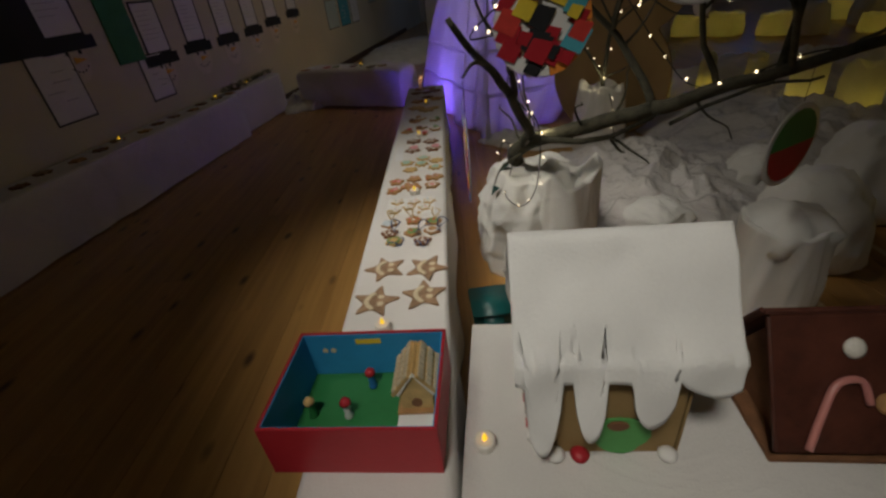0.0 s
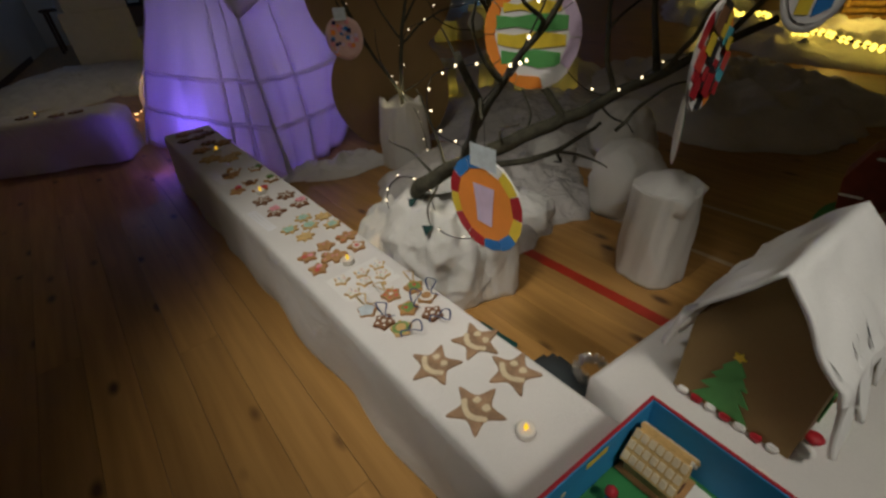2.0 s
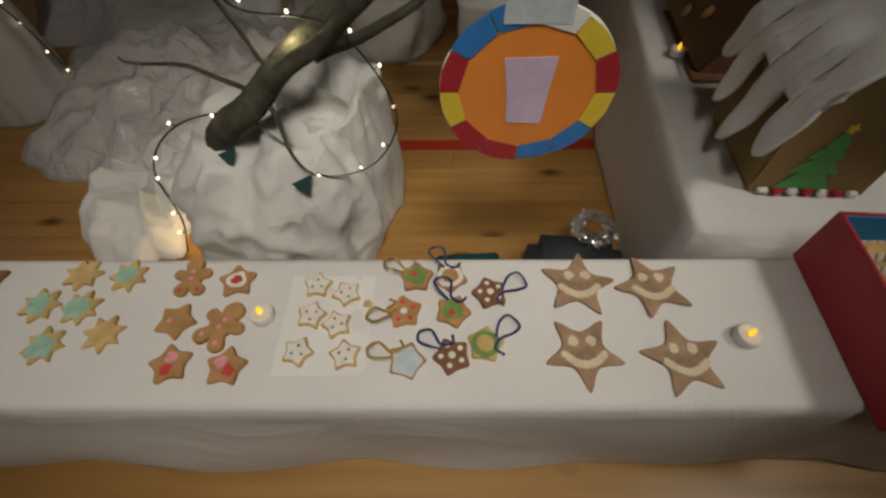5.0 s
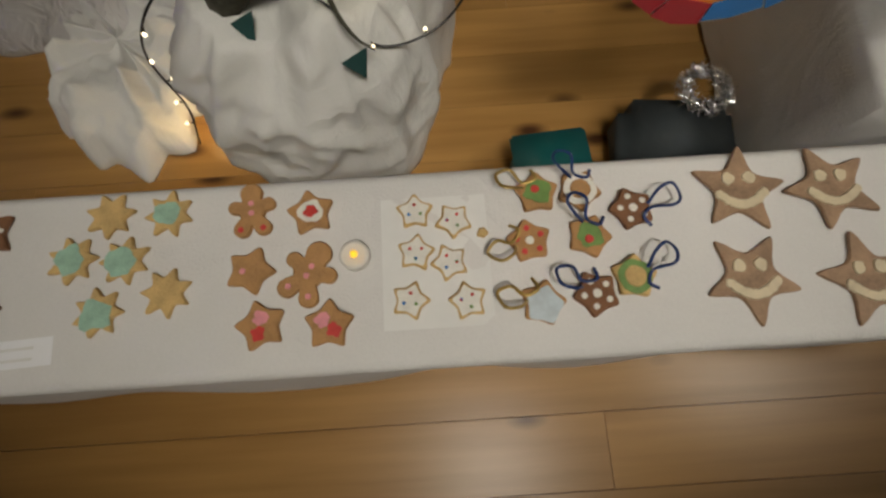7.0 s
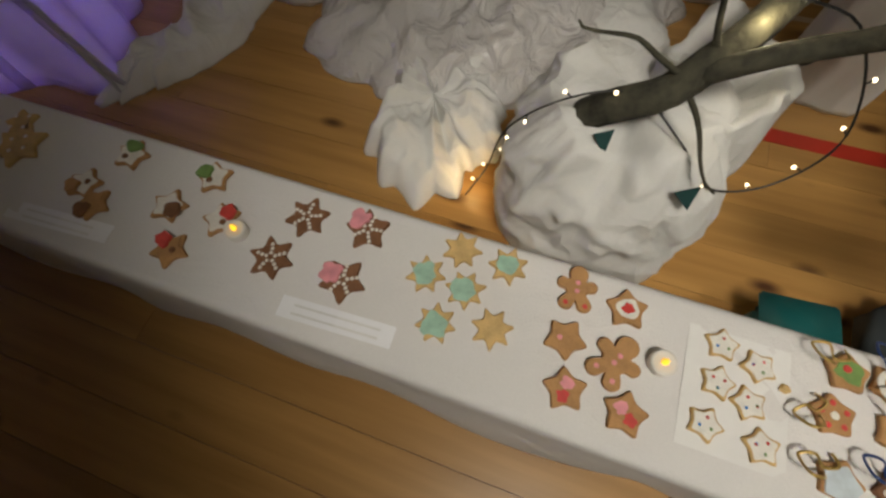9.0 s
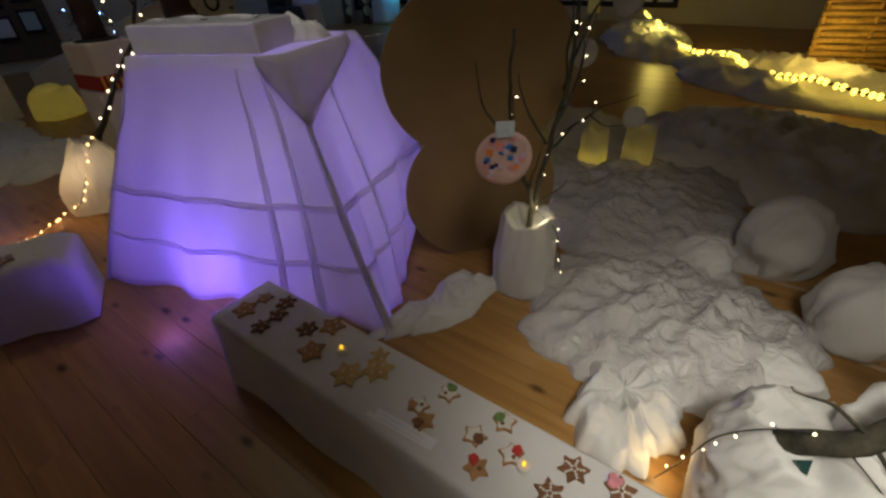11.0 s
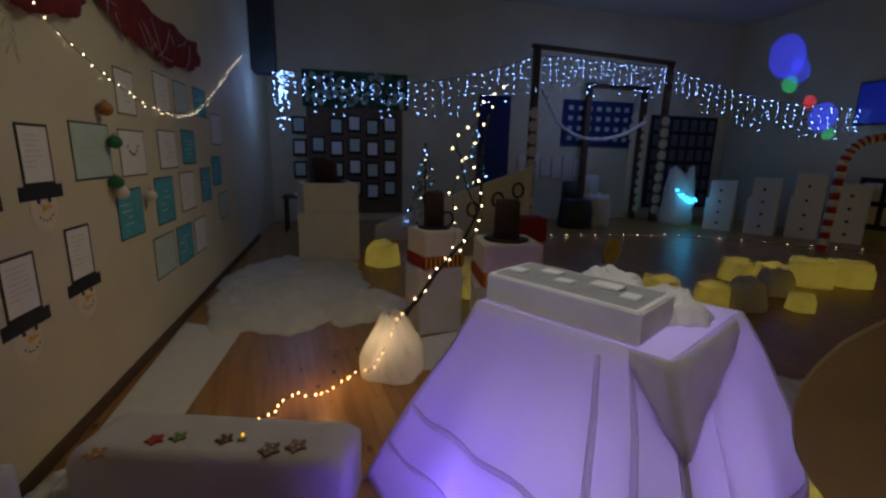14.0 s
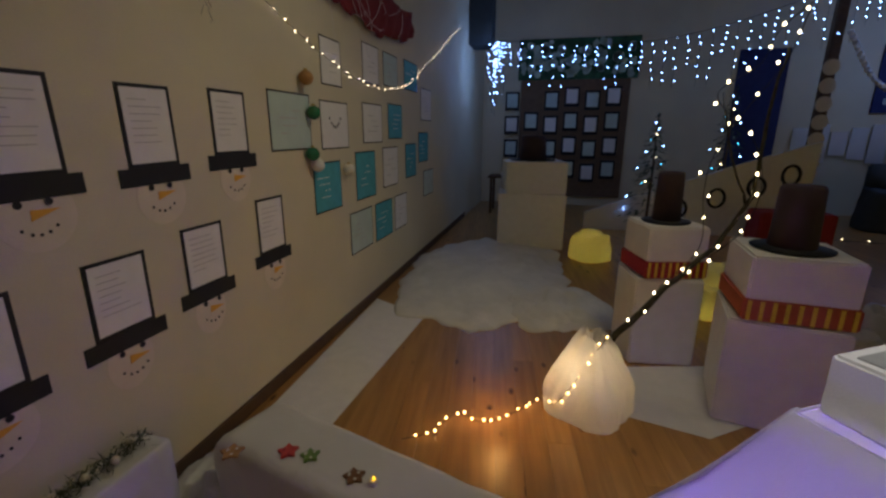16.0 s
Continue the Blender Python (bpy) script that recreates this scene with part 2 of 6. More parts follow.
# ---- mesh helpers ----
def part(name, bm, material, parent=None, label="", m=None, smooth=False):
    me = bpy.data.meshes.new(name)
    bm.normal_update()
    bm.to_mesh(me)
    bm.free()
    for p in me.polygons:
        p.use_smooth = smooth
    for x in material if isinstance(material, (list, tuple)) else [material]:
        me.materials.append(x)
    ob = new(name, me)
    if parent:
        ob.parent = parent
    if m is not None:
        ob.matrix_basis = m
    if label:
        ob["label"] = label
    return ob


def thing(name, m, label, category, group="", kind=""):
    ob = new(name)
    ob.empty_display_size = 0.05
    ob.matrix_world = m
    return tagged(ob, label, category, group, kind)


def add_box(bm, sx, sy, sz, m=None, bevel=0.0):
    """A box on its base centre."""
    g = bmesh.ops.create_cube(bm, size=1)
    bmesh.ops.scale(bm, verts=g["verts"], vec=(sx, sy, sz))
    bmesh.ops.translate(bm, verts=g["verts"], vec=(0, 0, sz / 2))
    vs = g["verts"]
    if bevel:
        es = list({e for v in vs for e in v.link_edges})
        r = bmesh.ops.bevel(bm, geom=es, offset=bevel, segments=2, affect="EDGES")
        vs = list({v for f in r["faces"] for v in f.verts} | {v for v in vs if v.is_valid})
    if m is not None:
        bmesh.ops.transform(bm, matrix=m, verts=vs)
    return bm


def box(sx, sy, sz, m=None, bevel=0.0):
    return add_box(bmesh.new(), sx, sy, sz, m, bevel)


def lathe(profile, n=24, wob=0.0, seed=0.0, m=None):
    """A turned body from (radius, height) pairs, closed where the radius is 0."""
    bm = bmesh.new()
    rings = []
    for r, z in profile:
        if r < 1e-6:
            rings.append([bm.verts.new((0, 0, z))])
        else:
            ring = []
            for k in range(n):
                a = 2 * math.pi * k / n
                w = 1 + wob * noise.noise((math.cos(a) * 1.6 + seed, math.sin(a) * 1.6, z * 6 + seed)) if wob else 1
                ring.append(bm.verts.new((r * w * math.cos(a), r * w * math.sin(a), z)))
            rings.append(ring)
    for a, b in zip(rings, rings[1:]):
        if len(a) == 1 and len(b) == 1:
            continue
        for k in range(n):
            j = (k + 1) % n
            if len(a) == 1:
                bm.faces.new((a[0], b[j], b[k]))
            elif len(b) == 1:
                bm.faces.new((a[k], a[j], b[0]))
            else:
                bm.faces.new((a[k], a[j], b[j], b[k]))
    if len(rings[0]) > 1:
        bm.faces.new(list(reversed(rings[0])))
    if len(rings[-1]) > 1:
        bm.faces.new(rings[-1])
    bmesh.ops.recalc_face_normals(bm, faces=bm.faces[:])
    if m is not None:
        bmesh.ops.transform(bm, matrix=m, verts=bm.verts[:])
    return bm


def add_prism(bm, pts, h, m=None, round_=0.0):
    """An outline raised by h, its upper rim drawn in by round_."""
    n = len(pts)
    cx, cy = sum(p[0] for p in pts) / n, sum(p[1] for p in pts) / n
    lo = [bm.verts.new((x, y, 0)) for x, y in pts]
    mid = [bm.verts.new((x, y, h - round_)) for x, y in pts]
    rings = [lo, mid]
    if round_:
        k = []
        for x, y in pts:
            d = max(1e-6, math.hypot(x - cx, y - cy))
            s = max(0.0, 1 - round_ / d)
            k.append(bm.verts.new((cx + (x - cx) * s, cy + (y - cy) * s, h)))
        rings.append(k)
    for a, b in zip(rings, rings[1:]):
        for i in range(n):
            j = (i + 1) % n
            bm.faces.new((a[i], a[j], b[j], b[i]))
    c = bm.verts.new((cx, cy, rings[-1][0].co.z))
    for i in range(n):
        bm.faces.new((rings[-1][i], rings[-1][(i + 1) % n], c))
    c2 = bm.verts.new((cx, cy, 0))
    for i in range(n):
        bm.faces.new((lo[(i + 1) % n], lo[i], c2))
    bmesh.ops.recalc_face_normals(bm, faces=bm.faces[:])
    if m is not None:
        bmesh.ops.transform(bm, matrix=m, verts=[v for v in bm.verts if v in set(sum(rings, [c, c2]))])
    return bm


def prism(pts, h, m=None, round_=0.0):
    return add_prism(bmesh.new(), pts, h, m, round_)


def star_pts(n, r, inner, seed=0.0, soft=2, wob=0.06):
    """A star outline with n points, its corners cut round."""
    pts = []
    for i in range(2 * n):
        a = math.pi * i / n
        rr = (r * 1.08 if i % 2 == 0 else r * inner) * (1 + wob * noise.noise((math.cos(a) * 2 + seed * 7.1, math.sin(a) * 2, seed)))
        pts.append((rr * math.cos(a), rr * math.sin(a)))
    for c in (0.16, 0.25):
        res = []
        for p, q in zip(pts, pts[1:] + pts[:1]):
            res += [(p[0] + c * (q[0] - p[0]), p[1] + c * (q[1] - p[1])), (q[0] + c * (p[0] - q[0]), q[1] + c * (p[1] - q[1]))]
        pts = res
    return pts


def blob_pts(r, seed=0.0, wob=0.25, n=18, sx=1.0, sy=1.0):
    out = []
    for i in range(n):
        a = 2 * math.pi * i / n
        rr = r * (1 + wob * noise.noise((math.cos(a) * 1.4 + seed * 3.7, math.sin(a) * 1.4, seed)))
        out.append((rr * sx * math.cos(a), rr * sy * math.sin(a)))
    return out


def tube(points, radii, n=7, closed_ends=True, bm=None):
    bm = bm or bmesh.new()
    pts = [Vector(p) for p in points]
    if not isinstance(radii, (list, tuple)):
        radii = [radii] * len(pts)
    rings, ref = [], Vector((0.31, 0.17, 0.93))
    for i, p in enumerate(pts):
        d = (pts[min(i + 1, len(pts) - 1)] - pts[max(i - 1, 0)]).normalized()
        a = d.cross(ref)
        if a.length < 0.1:
            a = d.cross(Vector((1, 0, 0)))
        a.normalize()
        b = d.cross(a)
        rings.append([bm.verts.new(p + radii[i] * (math.cos(2 * math.pi * k / n) * a + math.sin(2 * math.pi * k / n) * b)) for k in range(n)])
    for a, b in zip(rings, rings[1:]):
        for k in range(n):
            bm.faces.new((a[k], a[(k + 1) % n], b[(k + 1) % n], b[k]))
    if closed_ends:
        bm.faces.new(list(reversed(rings[0])))
        bm.faces.new(rings[-1])
    return bm


def smooth_path(points, steps=6):
    """Points of a Catmull-Rom curve through the given ones."""
    p = [Vector(q) for q in points]
    p = [2 * p[0] - p[1], *p, 2 * p[-1] - p[-2]]
    out = []
    for i in range(1, len(p) - 2):
        for k in range(steps):
            t = k / steps
            a, b, c, d = p[i - 1], p[i], p[i + 1], p[i + 2]
            out.append(0.5 * ((2 * b) + (c - a) * t + (2 * a - 5 * b + 4 * c - d) * t * t + (3 * b - a - 3 * c + d) * t ** 3))
    out.append(p[-2])
    return out


def ico(bm, r, place, sub=1, sz=1.0):
    g = bmesh.ops.create_icosphere(bm, subdivisions=sub, radius=r)
    bmesh.ops.transform(bm, matrix=Matrix.Translation(place) @ Matrix.Diagonal((1, 1, sz, 1)), verts=g["verts"])


def crumple(x, y, s, seed):
    """Folds of thin cloth: sharp ridges at two scales, 0 to 1."""
    a = 1 - abs(noise.noise((x * s + seed, y * s, seed * 1.7))) * 1.8
    b = 1 - abs(noise.noise((x * s * 2.7, y * s * 2.7 + seed, seed))) * 1.6
    return max(0.0, 0.65 * a + 0.35 * b)


def heap(name, rx, ry, h, seed, material, m, label, fold=0.5, n=90, rest=0.004, edge=0.35, kind="", zig=0.0):
    """A rumpled cloth lying on the floor in an uneven patch, with its edges turned down to the ground."""
    bm = bmesh.new()
    rings = 34
    grid = []
    for i in range(rings + 1):
        q = i / rings
        row = []
        for k in range(n):
            a = 2 * math.pi * k / n
            out = 1 + edge * noise.noise((math.cos(a) * 1.7 + seed, math.sin(a) * 1.7, seed * 0.3)) + 0.12 * noise.noise((math.cos(a) * 6 + seed, math.sin(a) * 6, seed))
            pleat = abs(2 * ((a * 8 / (2 * math.pi) + 1.1 * noise.noise((math.cos(a) * 1.7, math.sin(a) * 1.7, seed))) % 1) - 1) * 2 - 1
            out += zig * pleat * q
            x, y = rx * q * out * math.cos(a), ry * q * out * math.sin(a)
            dome = max(0.0, 1 - q ** 2.2) ** 0.7
            z = rest + h * dome * (1 - fold + fold * 1.5 * crumple(x, y, 3.2, seed) ** 1.5) + (0.035 * crumple(x, y, 8.0, seed) ** 2 * min(1, 6 * (1 - q))) + zig * 0.22 * (1 - pleat) * math.sin(math.pi * min(1, q)) ** 0.5
            row.append(bm.verts.new((x, y, z)))
        grid.append(row)
    for i in range(1, rings):
        for k in range(n):
            j = (k + 1) % n
            bm.faces.new((grid[i][k], grid[i + 1][k], grid[i + 1][j], grid[i][j]))
    c = bm.verts.new((0, 0, grid[0][0].co.z))
    for v in grid[0]:
        bm.verts.remove(v)
    for k in range(n):
        bm.faces.new((c, grid[1][k], grid[1][(k + 1) % n]))
    low = [bm.verts.new((v.co.x, v.co.y, 0.0)) for v in grid[rings]]
    for k in range(n):
        j = (k + 1) % n
        bm.faces.new((grid[rings][k], low[k], low[j], grid[rings][j]))
    bm.faces.new(list(reversed(low)))
    return tagged(part(name, bm, material, m=m, smooth=True), label, "fabric", kind=kind)


def pleats(a, q, seed):
    """Sharp slanting folds of gathered cloth, -1 to 1, at two scales."""
    w = a + 0.55 * noise.noise((math.cos(a) * 1.3 + seed, math.sin(a) * 1.3, q * 1.6)) + 0.5 * q
    t1, t2 = (w * 5 / (2 * math.pi)) % 1, (w * 11 / (2 * math.pi) + 0.35 * q + 0.3) % 1
    return 0.7 * (abs(2 * t1 - 1) * 2 - 1) + 0.3 * (abs(2 * t2 - 1) * 2 - 1)


def sack(r, h, seed, top=0.7, belly=1.08, fold=0.10, n=72, rows=26, mouth=0.45, slope=2.4, rim=0.16, pleat=0.0, sink=0.22):
    """A cloth wrapped round a pot: slack folds below, a gathered rim that turns into an open mouth."""
    bm = bmesh.new()
    grid = []
    for i in range(rows + 1):
        q = i / rows
        row = []
        for k in range(n):
            a = 2 * math.pi * k / n
            base = r * (belly - (belly - top) * q ** slope) * (1 + 0.05 * math.cos(4 * a + seed) * (1 - 0.5 * q))
            f = crumple(math.cos(a) * 0.9, math.sin(a) * 0.9 + q * 0.35, 2.4, seed) - 0.5
            g = noise.noise((math.cos(a) * 2.5 + seed, math.sin(a) * 2.5, q * 3.0 + seed))
            rr = base * (1 + fold * (0.6 + q) * f + 0.05 * g + pleat * pleats(a, q, seed) * (0.35 + 0.65 * math.sin(math.pi * min(1, q * 1.15 + 0.1))))
            z = h * q + (rim * h * q * q * noise.noise((math.cos(a) * 1.4 + seed, math.sin(a) * 1.4, 9.0 + seed)))
            row.append(bm.verts.new((rr * math.cos(a), rr * math.sin(a), max(0.0, z))))
        grid.append(row)
    for q in (0.8, mouth):
        row = []
        for v in grid[rows]:
            row.append(bm.verts.new((v.co.x * q, v.co.y * q, v.co.z - h * (0.03 if q > 0.6 else sink))))
        grid.append(row)
    for a, b in zip(grid, grid[1:]):
        for k in range(n):
            j = (k + 1) % n
            bm.faces.new((a[k], a[j], b[j], b[k]))
    bm.faces.new(list(reversed(grid[0])))
    bm.faces.new(grid[-1])
    bmesh.ops.recalc_face_normals(bm, faces=bm.faces[:])
    return bm


def bundle(r, h, seed):
    """A soft rounded bag, tied shut at the top."""
    prof = [(0, 0), (0.78, 0), (0.92, 0.10), (1.02, 0.32), (1.0, 0.55), (0.86, 0.76), (0.58, 0.91), (0.26, 0.985), (0, 1.0)]
    bm = lathe(smooth_profile([(a * r, b * h) for a, b in prof]), 56, 0.22, seed)
    for v in bm.verts:
        f = crumple(v.co.x / r, v.co.y / r + v.co.z / h, 1.6, seed) - 0.6
        v.co += Vector((v.co.x, v.co.y, 0.3 * v.co.z)) * (0.22 * f + 0.025 * pleats(math.atan2(v.co.y, v.co.x), v.co.z / h, seed)) * min(1, v.co.z / (0.1 * h))
    return bm


def smooth_profile(prof):
    res = []
    for a, b in zip(prof, prof[1:]):
        res += [((a[0] * (4 - k) + b[0] * k) / 4, (a[1] * (4 - k) + b[1] * k) / 4) for k in range(4)]
    return res + [prof[-1]]


def drape_core(length, width, height, slack=0.0):
    """The plain wooden bench under a cloth."""
    bm = bmesh.new()
    height -= slack
    width, length, y0 = width - 2 * slack, length - 2 * slack, slack
    add_box(bm, width - 0.05, length - 0.06, 0.04, pose(0, length / 2 + y0, height - 0.05))
    for y in (0.25, length / 2, length - 0.25):
        add_box(bm, width - 0.07, 0.06, height - 0.05, pose(0, y + y0, 0))
    return bm


def drape(length, width, height, seed, step=0.045, soft=1.0, r=0.018):
    """A cloth over a long bench, along +y from 0, hanging to the floor on all sides."""
    bm = bmesh.new()
    half = width / 2
    prof = [(-1, q) for q in (0.0, 0.12, 0.25, 0.4, 0.55, 0.7, 0.82, 0.92)]
    cs = []
    for s, q in prof:
        cs.append((-half, 0.010 + q * (height - r - 0.010), 1 - q, -1))
    for a in (20, 50, 75):
        cs.append((-half + r - r * math.cos(radians(a)), height - r + r * math.sin(radians(a)), 0, 0))
    for k in range(9):
        cs.append((-half + r + (width - 2 * r) * k / 8, height, 0, 2))
    cs += [(-x, z, w, 1 if s == -1 else 0) for x, z, w, s in reversed(cs[:11])]
    rows = max(2, int(length / step))
    grid = []
    for i in range(rows + 1):
        y = length * i / rows
        row = []
        for x, z, w, s in cs:
            sag = 0.0025 * noise.noise((x * 6, y * 5, seed)) + 0.003 * min(2.0, soft) * (crumple(x, y, 7.0, seed + 3) - 0.6) if s == 2 else 0.0
            out = 0.0
            if s in (-1, 1):
                out = w * (0.008 + 0.009 * math.sin(y * 13 + 9 * noise.noise((y * 1.3, seed, s))) * (0.4 + 0.9 * abs(noise.noise((y * 0.9, 4.0, seed)))) + 0.022 * soft * noise.noise((y * 3.3 * (1 + 0.4 * (soft > 1)), z * 4, seed + s)))
                z = z + 0.006 * noise.noise((y * 4, seed, s)) * w
            if r > 0.03:
                tip = max(0.0, 1 - min(y, length - y) / 0.10)
                sag -= (0.035 * tip * tip + 0.012 * max(0.0, noise.noise((x * 4, y * 6, seed + 8)))) * (z / height)
            row.append(bm.verts.new((x + (s if s in (-1, 1) else 0) * max(-0.006, out), y, max(0.002, z + sag))))
        grid.append(row)
    for a, b in zip(grid, grid[1:]):
        for k in range(len(cs) - 1):
            bm.faces.new((a[k], a[k + 1], b[k + 1], b[k]))
    bm.faces.new(grid[0])
    bm.faces.new(list(reversed(grid[-1])))
    bmesh.ops.recalc_face_normals(bm, faces=bm.faces[:])
    return bm


TURN = pose(0, 0, 0, 0, 0, 8)


def B(u, v, z=0.38, rz=0, rx=0, ry=0):
    """A pose in the long bench's own axes: u across it, v along it."""
    return TURN @ pose(u, v, z, rx, ry, rz)


# ---- the hall ----
X0, X1, Y0, Y1, ZC = -2.69, 10.6, -3.0, 14.3, 5.6


def wall(name, x0, x1, y0, y1, z0=0.0, z1=ZC, material=WALLP):
    return tagged(part(name, box(x1 - x0, y1 - y0, z1 - z0, pose((x0 + x1) / 2, (y0 + y1) / 2, z0)), material), "plain warm beige painted hall wall", "wall", kind="structure")


wall("wall_west", X0 - 0.2, X0, Y0 - 0.2, Y1 + 0.2)
wall("wall_east", X1, X1 + 0.2, Y0 - 0.2, Y1 + 0.2)
wall("wall_north", X0, X1, Y1, Y1 + 0.2)
wall("wall_south", X0, X1, Y0 - 0.2, Y0)
tagged(part("ceiling", box(X1 - X0 + 0.4, Y1 - Y0 + 0.4, 0.2, pose((X0 + X1) / 2, (Y0 + Y1) / 2, ZC)), CEILP), "dim plain hall ceiling", "ceiling", kind="structure")
floor = tagged(part("floor", box(X1 - X0, Y1 - Y0, 0.1, pose((X0 + X1) / 2, (Y0 + Y1) / 2, -0.116)), DKWOOD), "worn varnished pine sports hall floor", "floor", kind="structure")
tagged(part("wall_pier", box(0.42, 0.6, ZC - 3.25, pose(X0 + 0.21, 12.6, 3.25), 0.01), GREYD), "dark casing high on the wall", "pier", kind="structure")
tagged(part("baseboard", box(0.018, Y1 - Y0 - 2.2, 0.09, pose(X0 + 0.009, (Y0 + Y1) / 2 - 1.1, 0.0), 0.003), DKWOOD), "narrow brown wooden baseboard", "baseboard", kind="structure")


def on_floor(name, pts, material, label, category, h=0.0015, kind="structure"):
    return tagged(part(name, prism(pts, h, pose(0, 0, 0.001)), material), label, category, kind=kind)


def strip(u0, v0, u1, v1):
    return [tuple((TURN @ Vector((a, b, 0)))[:2]) for a, b in ((u0, v0), (u1, v0), (u1, v1), (u0, v1))]


on_floor("court_line", strip(0.665, 0.3, 0.715, 2.7), LINER, "red painted court line on the floor", "line")
on_floor("court_line", strip(1.19, 0.3, 1.215, 3.0), LINEW, "thin pale painted court line", "line")
on_floor("court_line", strip(1.62, 0.3, 1.645, 3.0), LINEW, "thin pale painted court line", "line")

# ---- long bench with its cloth ----
def cloth_bench(length, width, height, seed, m, label, step=0.045, soft=1.0, r=0.018):
    t = thing("covered_bench", m, label, "bench")
    part("bench_frame", drape_core(length, width, height, 0.06 if r > 0.03 else 0.0), DKWOOD, t, "plain wooden bench underneath")
    part("tablecloth", drape(length, width, height, seed, step, soft, r), CLOTH, t, "white cotton tablecloth", smooth=True)
    return t


cloth_bench(3.43, 0.272, 0.38, 1.0, B(-0.186, 0.11, 0), "long low bench under a white cotton tablecloth")
cloth_bench(2.6, 0.54, 0.378, 5.0, pose(2.50, 0.62, 0, 0, 0, 92), "wider display bench under a white cotton tablecloth", 0.06)
Z = 0.3815


def tealight(m, group="battery tealights"):
    t = thing("tealight", m, "white battery tealight with an amber glowing flame", "tealight", group)
    part("cup", lathe([(0, 0), (0.0185, 0), (0.0195, 0.004), (0.0195, 0.017), (0.0185, 0.019), (0.014, 0.018), (0.006, 0.0165), (0, 0.016)], 22), WAXW, t, smooth=True)
    part("flame", lathe([(0, 0.015), (0.0035, 0.017), (0.0048, 0.021), (0.0035, 0.027), (0.0015, 0.032), (0, 0.034)], 10), FLAME, t, "amber plastic flame", smooth=True)
    return t


first_light = tealight(B(-0.212, 0.803, Z))
for m in (B(-0.173, 1.571, Z), B(-0.186, 2.292, Z), B(-0.166, 2.979, Z), B(0.006, 0.475, Z), B(0.60, 0.66, Z), pose(-1.575, 4.728, 0.384), pose(-2.56, 2.50, 0.384), pose(-2.56, 3.62, 0.384), pose(-2.59, 4.20, 0.384)):
    copy_thing(first_light, m)


def cookie(name, pts, material, m, label, h=0.007, toppings=(), group="biscuits on the bench", category="biscuit"):
    """A biscuit with icing laid on it: toppings are (name, outline, material, x, y, thickness)."""
    c = thing(name, m, label, category, group)
    part("biscuit_base", prism(pts, h, None, 0.0022), material, c, smooth=False)
    for n, p, mt, x, y, t in toppings:
        part(n, prism(p, t, pose(x, y, h - 0.0008), min(0.0012, t * 0.5)), mt, c)
    return c


# pale seven-pointed stars
k = 0
for u, v, iced in ((-0.092, 1.907, 0), (-0.095, 1.826, 2), (-0.152, 1.950, 3), (-0.157, 1.880, 3), (-0.224, 1.906, 3), (-0.204, 1.820, 0)):
    k += 1
    top = []
    if iced:
        top = [("sugar_icing", blob_pts(0.012 + 0.0025 * iced, k * 1.3, 0.5), TEALI, 0.002, 0.001 * k - 0.003, 0.0012)]
    cookie("star_biscuit", star_pts(7, 0.034, 0.56, k, 5, 0.08), PALE, B(u, v, Z, 23 * k), "pale seven-pointed star biscuit" + (" with teal sugar icing" if iced else ", plain and golden"), toppings=top)
# brown stars and the two rounded figures' outlines
MAN = []
for i in range(96):
    a, far = 2 * math.pi * i / 96, 0.0
    for cx, cy, cr in ((0, 0.024, 0.0145), (0, 0.002, 0.0175), (0.021, 0.007, 0.0095), (-0.021, 0.007, 0.0095), (0.013, -0.023, 0.0115), (-0.013, -0.023, 0.0115)):
        along, off2 = cx * math.cos(a) + cy * math.sin(a), cx * cx + cy * cy
        root = along * along - off2 + cr * cr
        if root >= 0:
            far = max(far, along + math.sqrt(root))
    MAN.append((far * math.cos(a), far * math.sin(a)))
MAN = [tuple((p[k] + 2 * q[k] + r[k]) / 4 for k in (0, 1)) for p, q, r in zip(MAN[-1:] + MAN[:-1], MAN, MAN[1:] + MAN[:1])]
dot = blob_pts(0.0042, 0.4, 0.2, 10)
for u, v, rz, s in ((-0.099, 1.712, -85, 1.05), (-0.191, 1.634, -118, 1.2)):
    cookie("gingerbread_biscuit", [(x * s, y * s) for x, y in MAN], GINGER, B(u, v, Z, rz), "gingerbread man biscuit with pale pink icing dots", 0.008,
           [("icing_dot", dot, PINKI, 0.0, 0.010, 0.0015), ("icing_dot", dot, PINKI, 0.0, -0.004, 0.0015), ("icing_dot", dot, PINKI if s > 1.1 else REDI, 0.015, -0.027, 0.0015), ("icing_dot", dot, PINKI if s > 1.1 else REDI, -0.015, -0.026, 0.0015)])
for u, v, rz, kind in ((-0.106, 1.632, 10, 1), (-0.182, 1.711, 50, 0), (-0.255, 1.694, 15, 2), (-0.259, 1.607, 70, 2)):
    top = {0: [("icing_dot", dot, PINKI, 0.006, 0.006, 0.0015)],
           1: [("white_patch", blob_pts(0.017, 2.2, 0.3), ICING, 0, 0, 0.0012), ("red_patch", blob_pts(0.009, 3.1, 0.6), REDI, 0, 0, 0.0024)],
           2: [("red_patch", blob_pts(0.009, 5.0 + u, 0.5), REDI, -0.009, 0.004, 0.0014), ("pink_patch", blob_pts(0.010, 7.0, 0.5), PINKI, 0.009, -0.003, 0.0012)]}[kind]
    cookie("star_biscuit", star_pts(5, 0.033, 0.64, 30 * u + v, 6), GINGER, B(u, v, Z, rz), "brown five-pointed gingerbread star with " + ("a pale dot" if kind == 0 else "red icing"), 0.008, top)
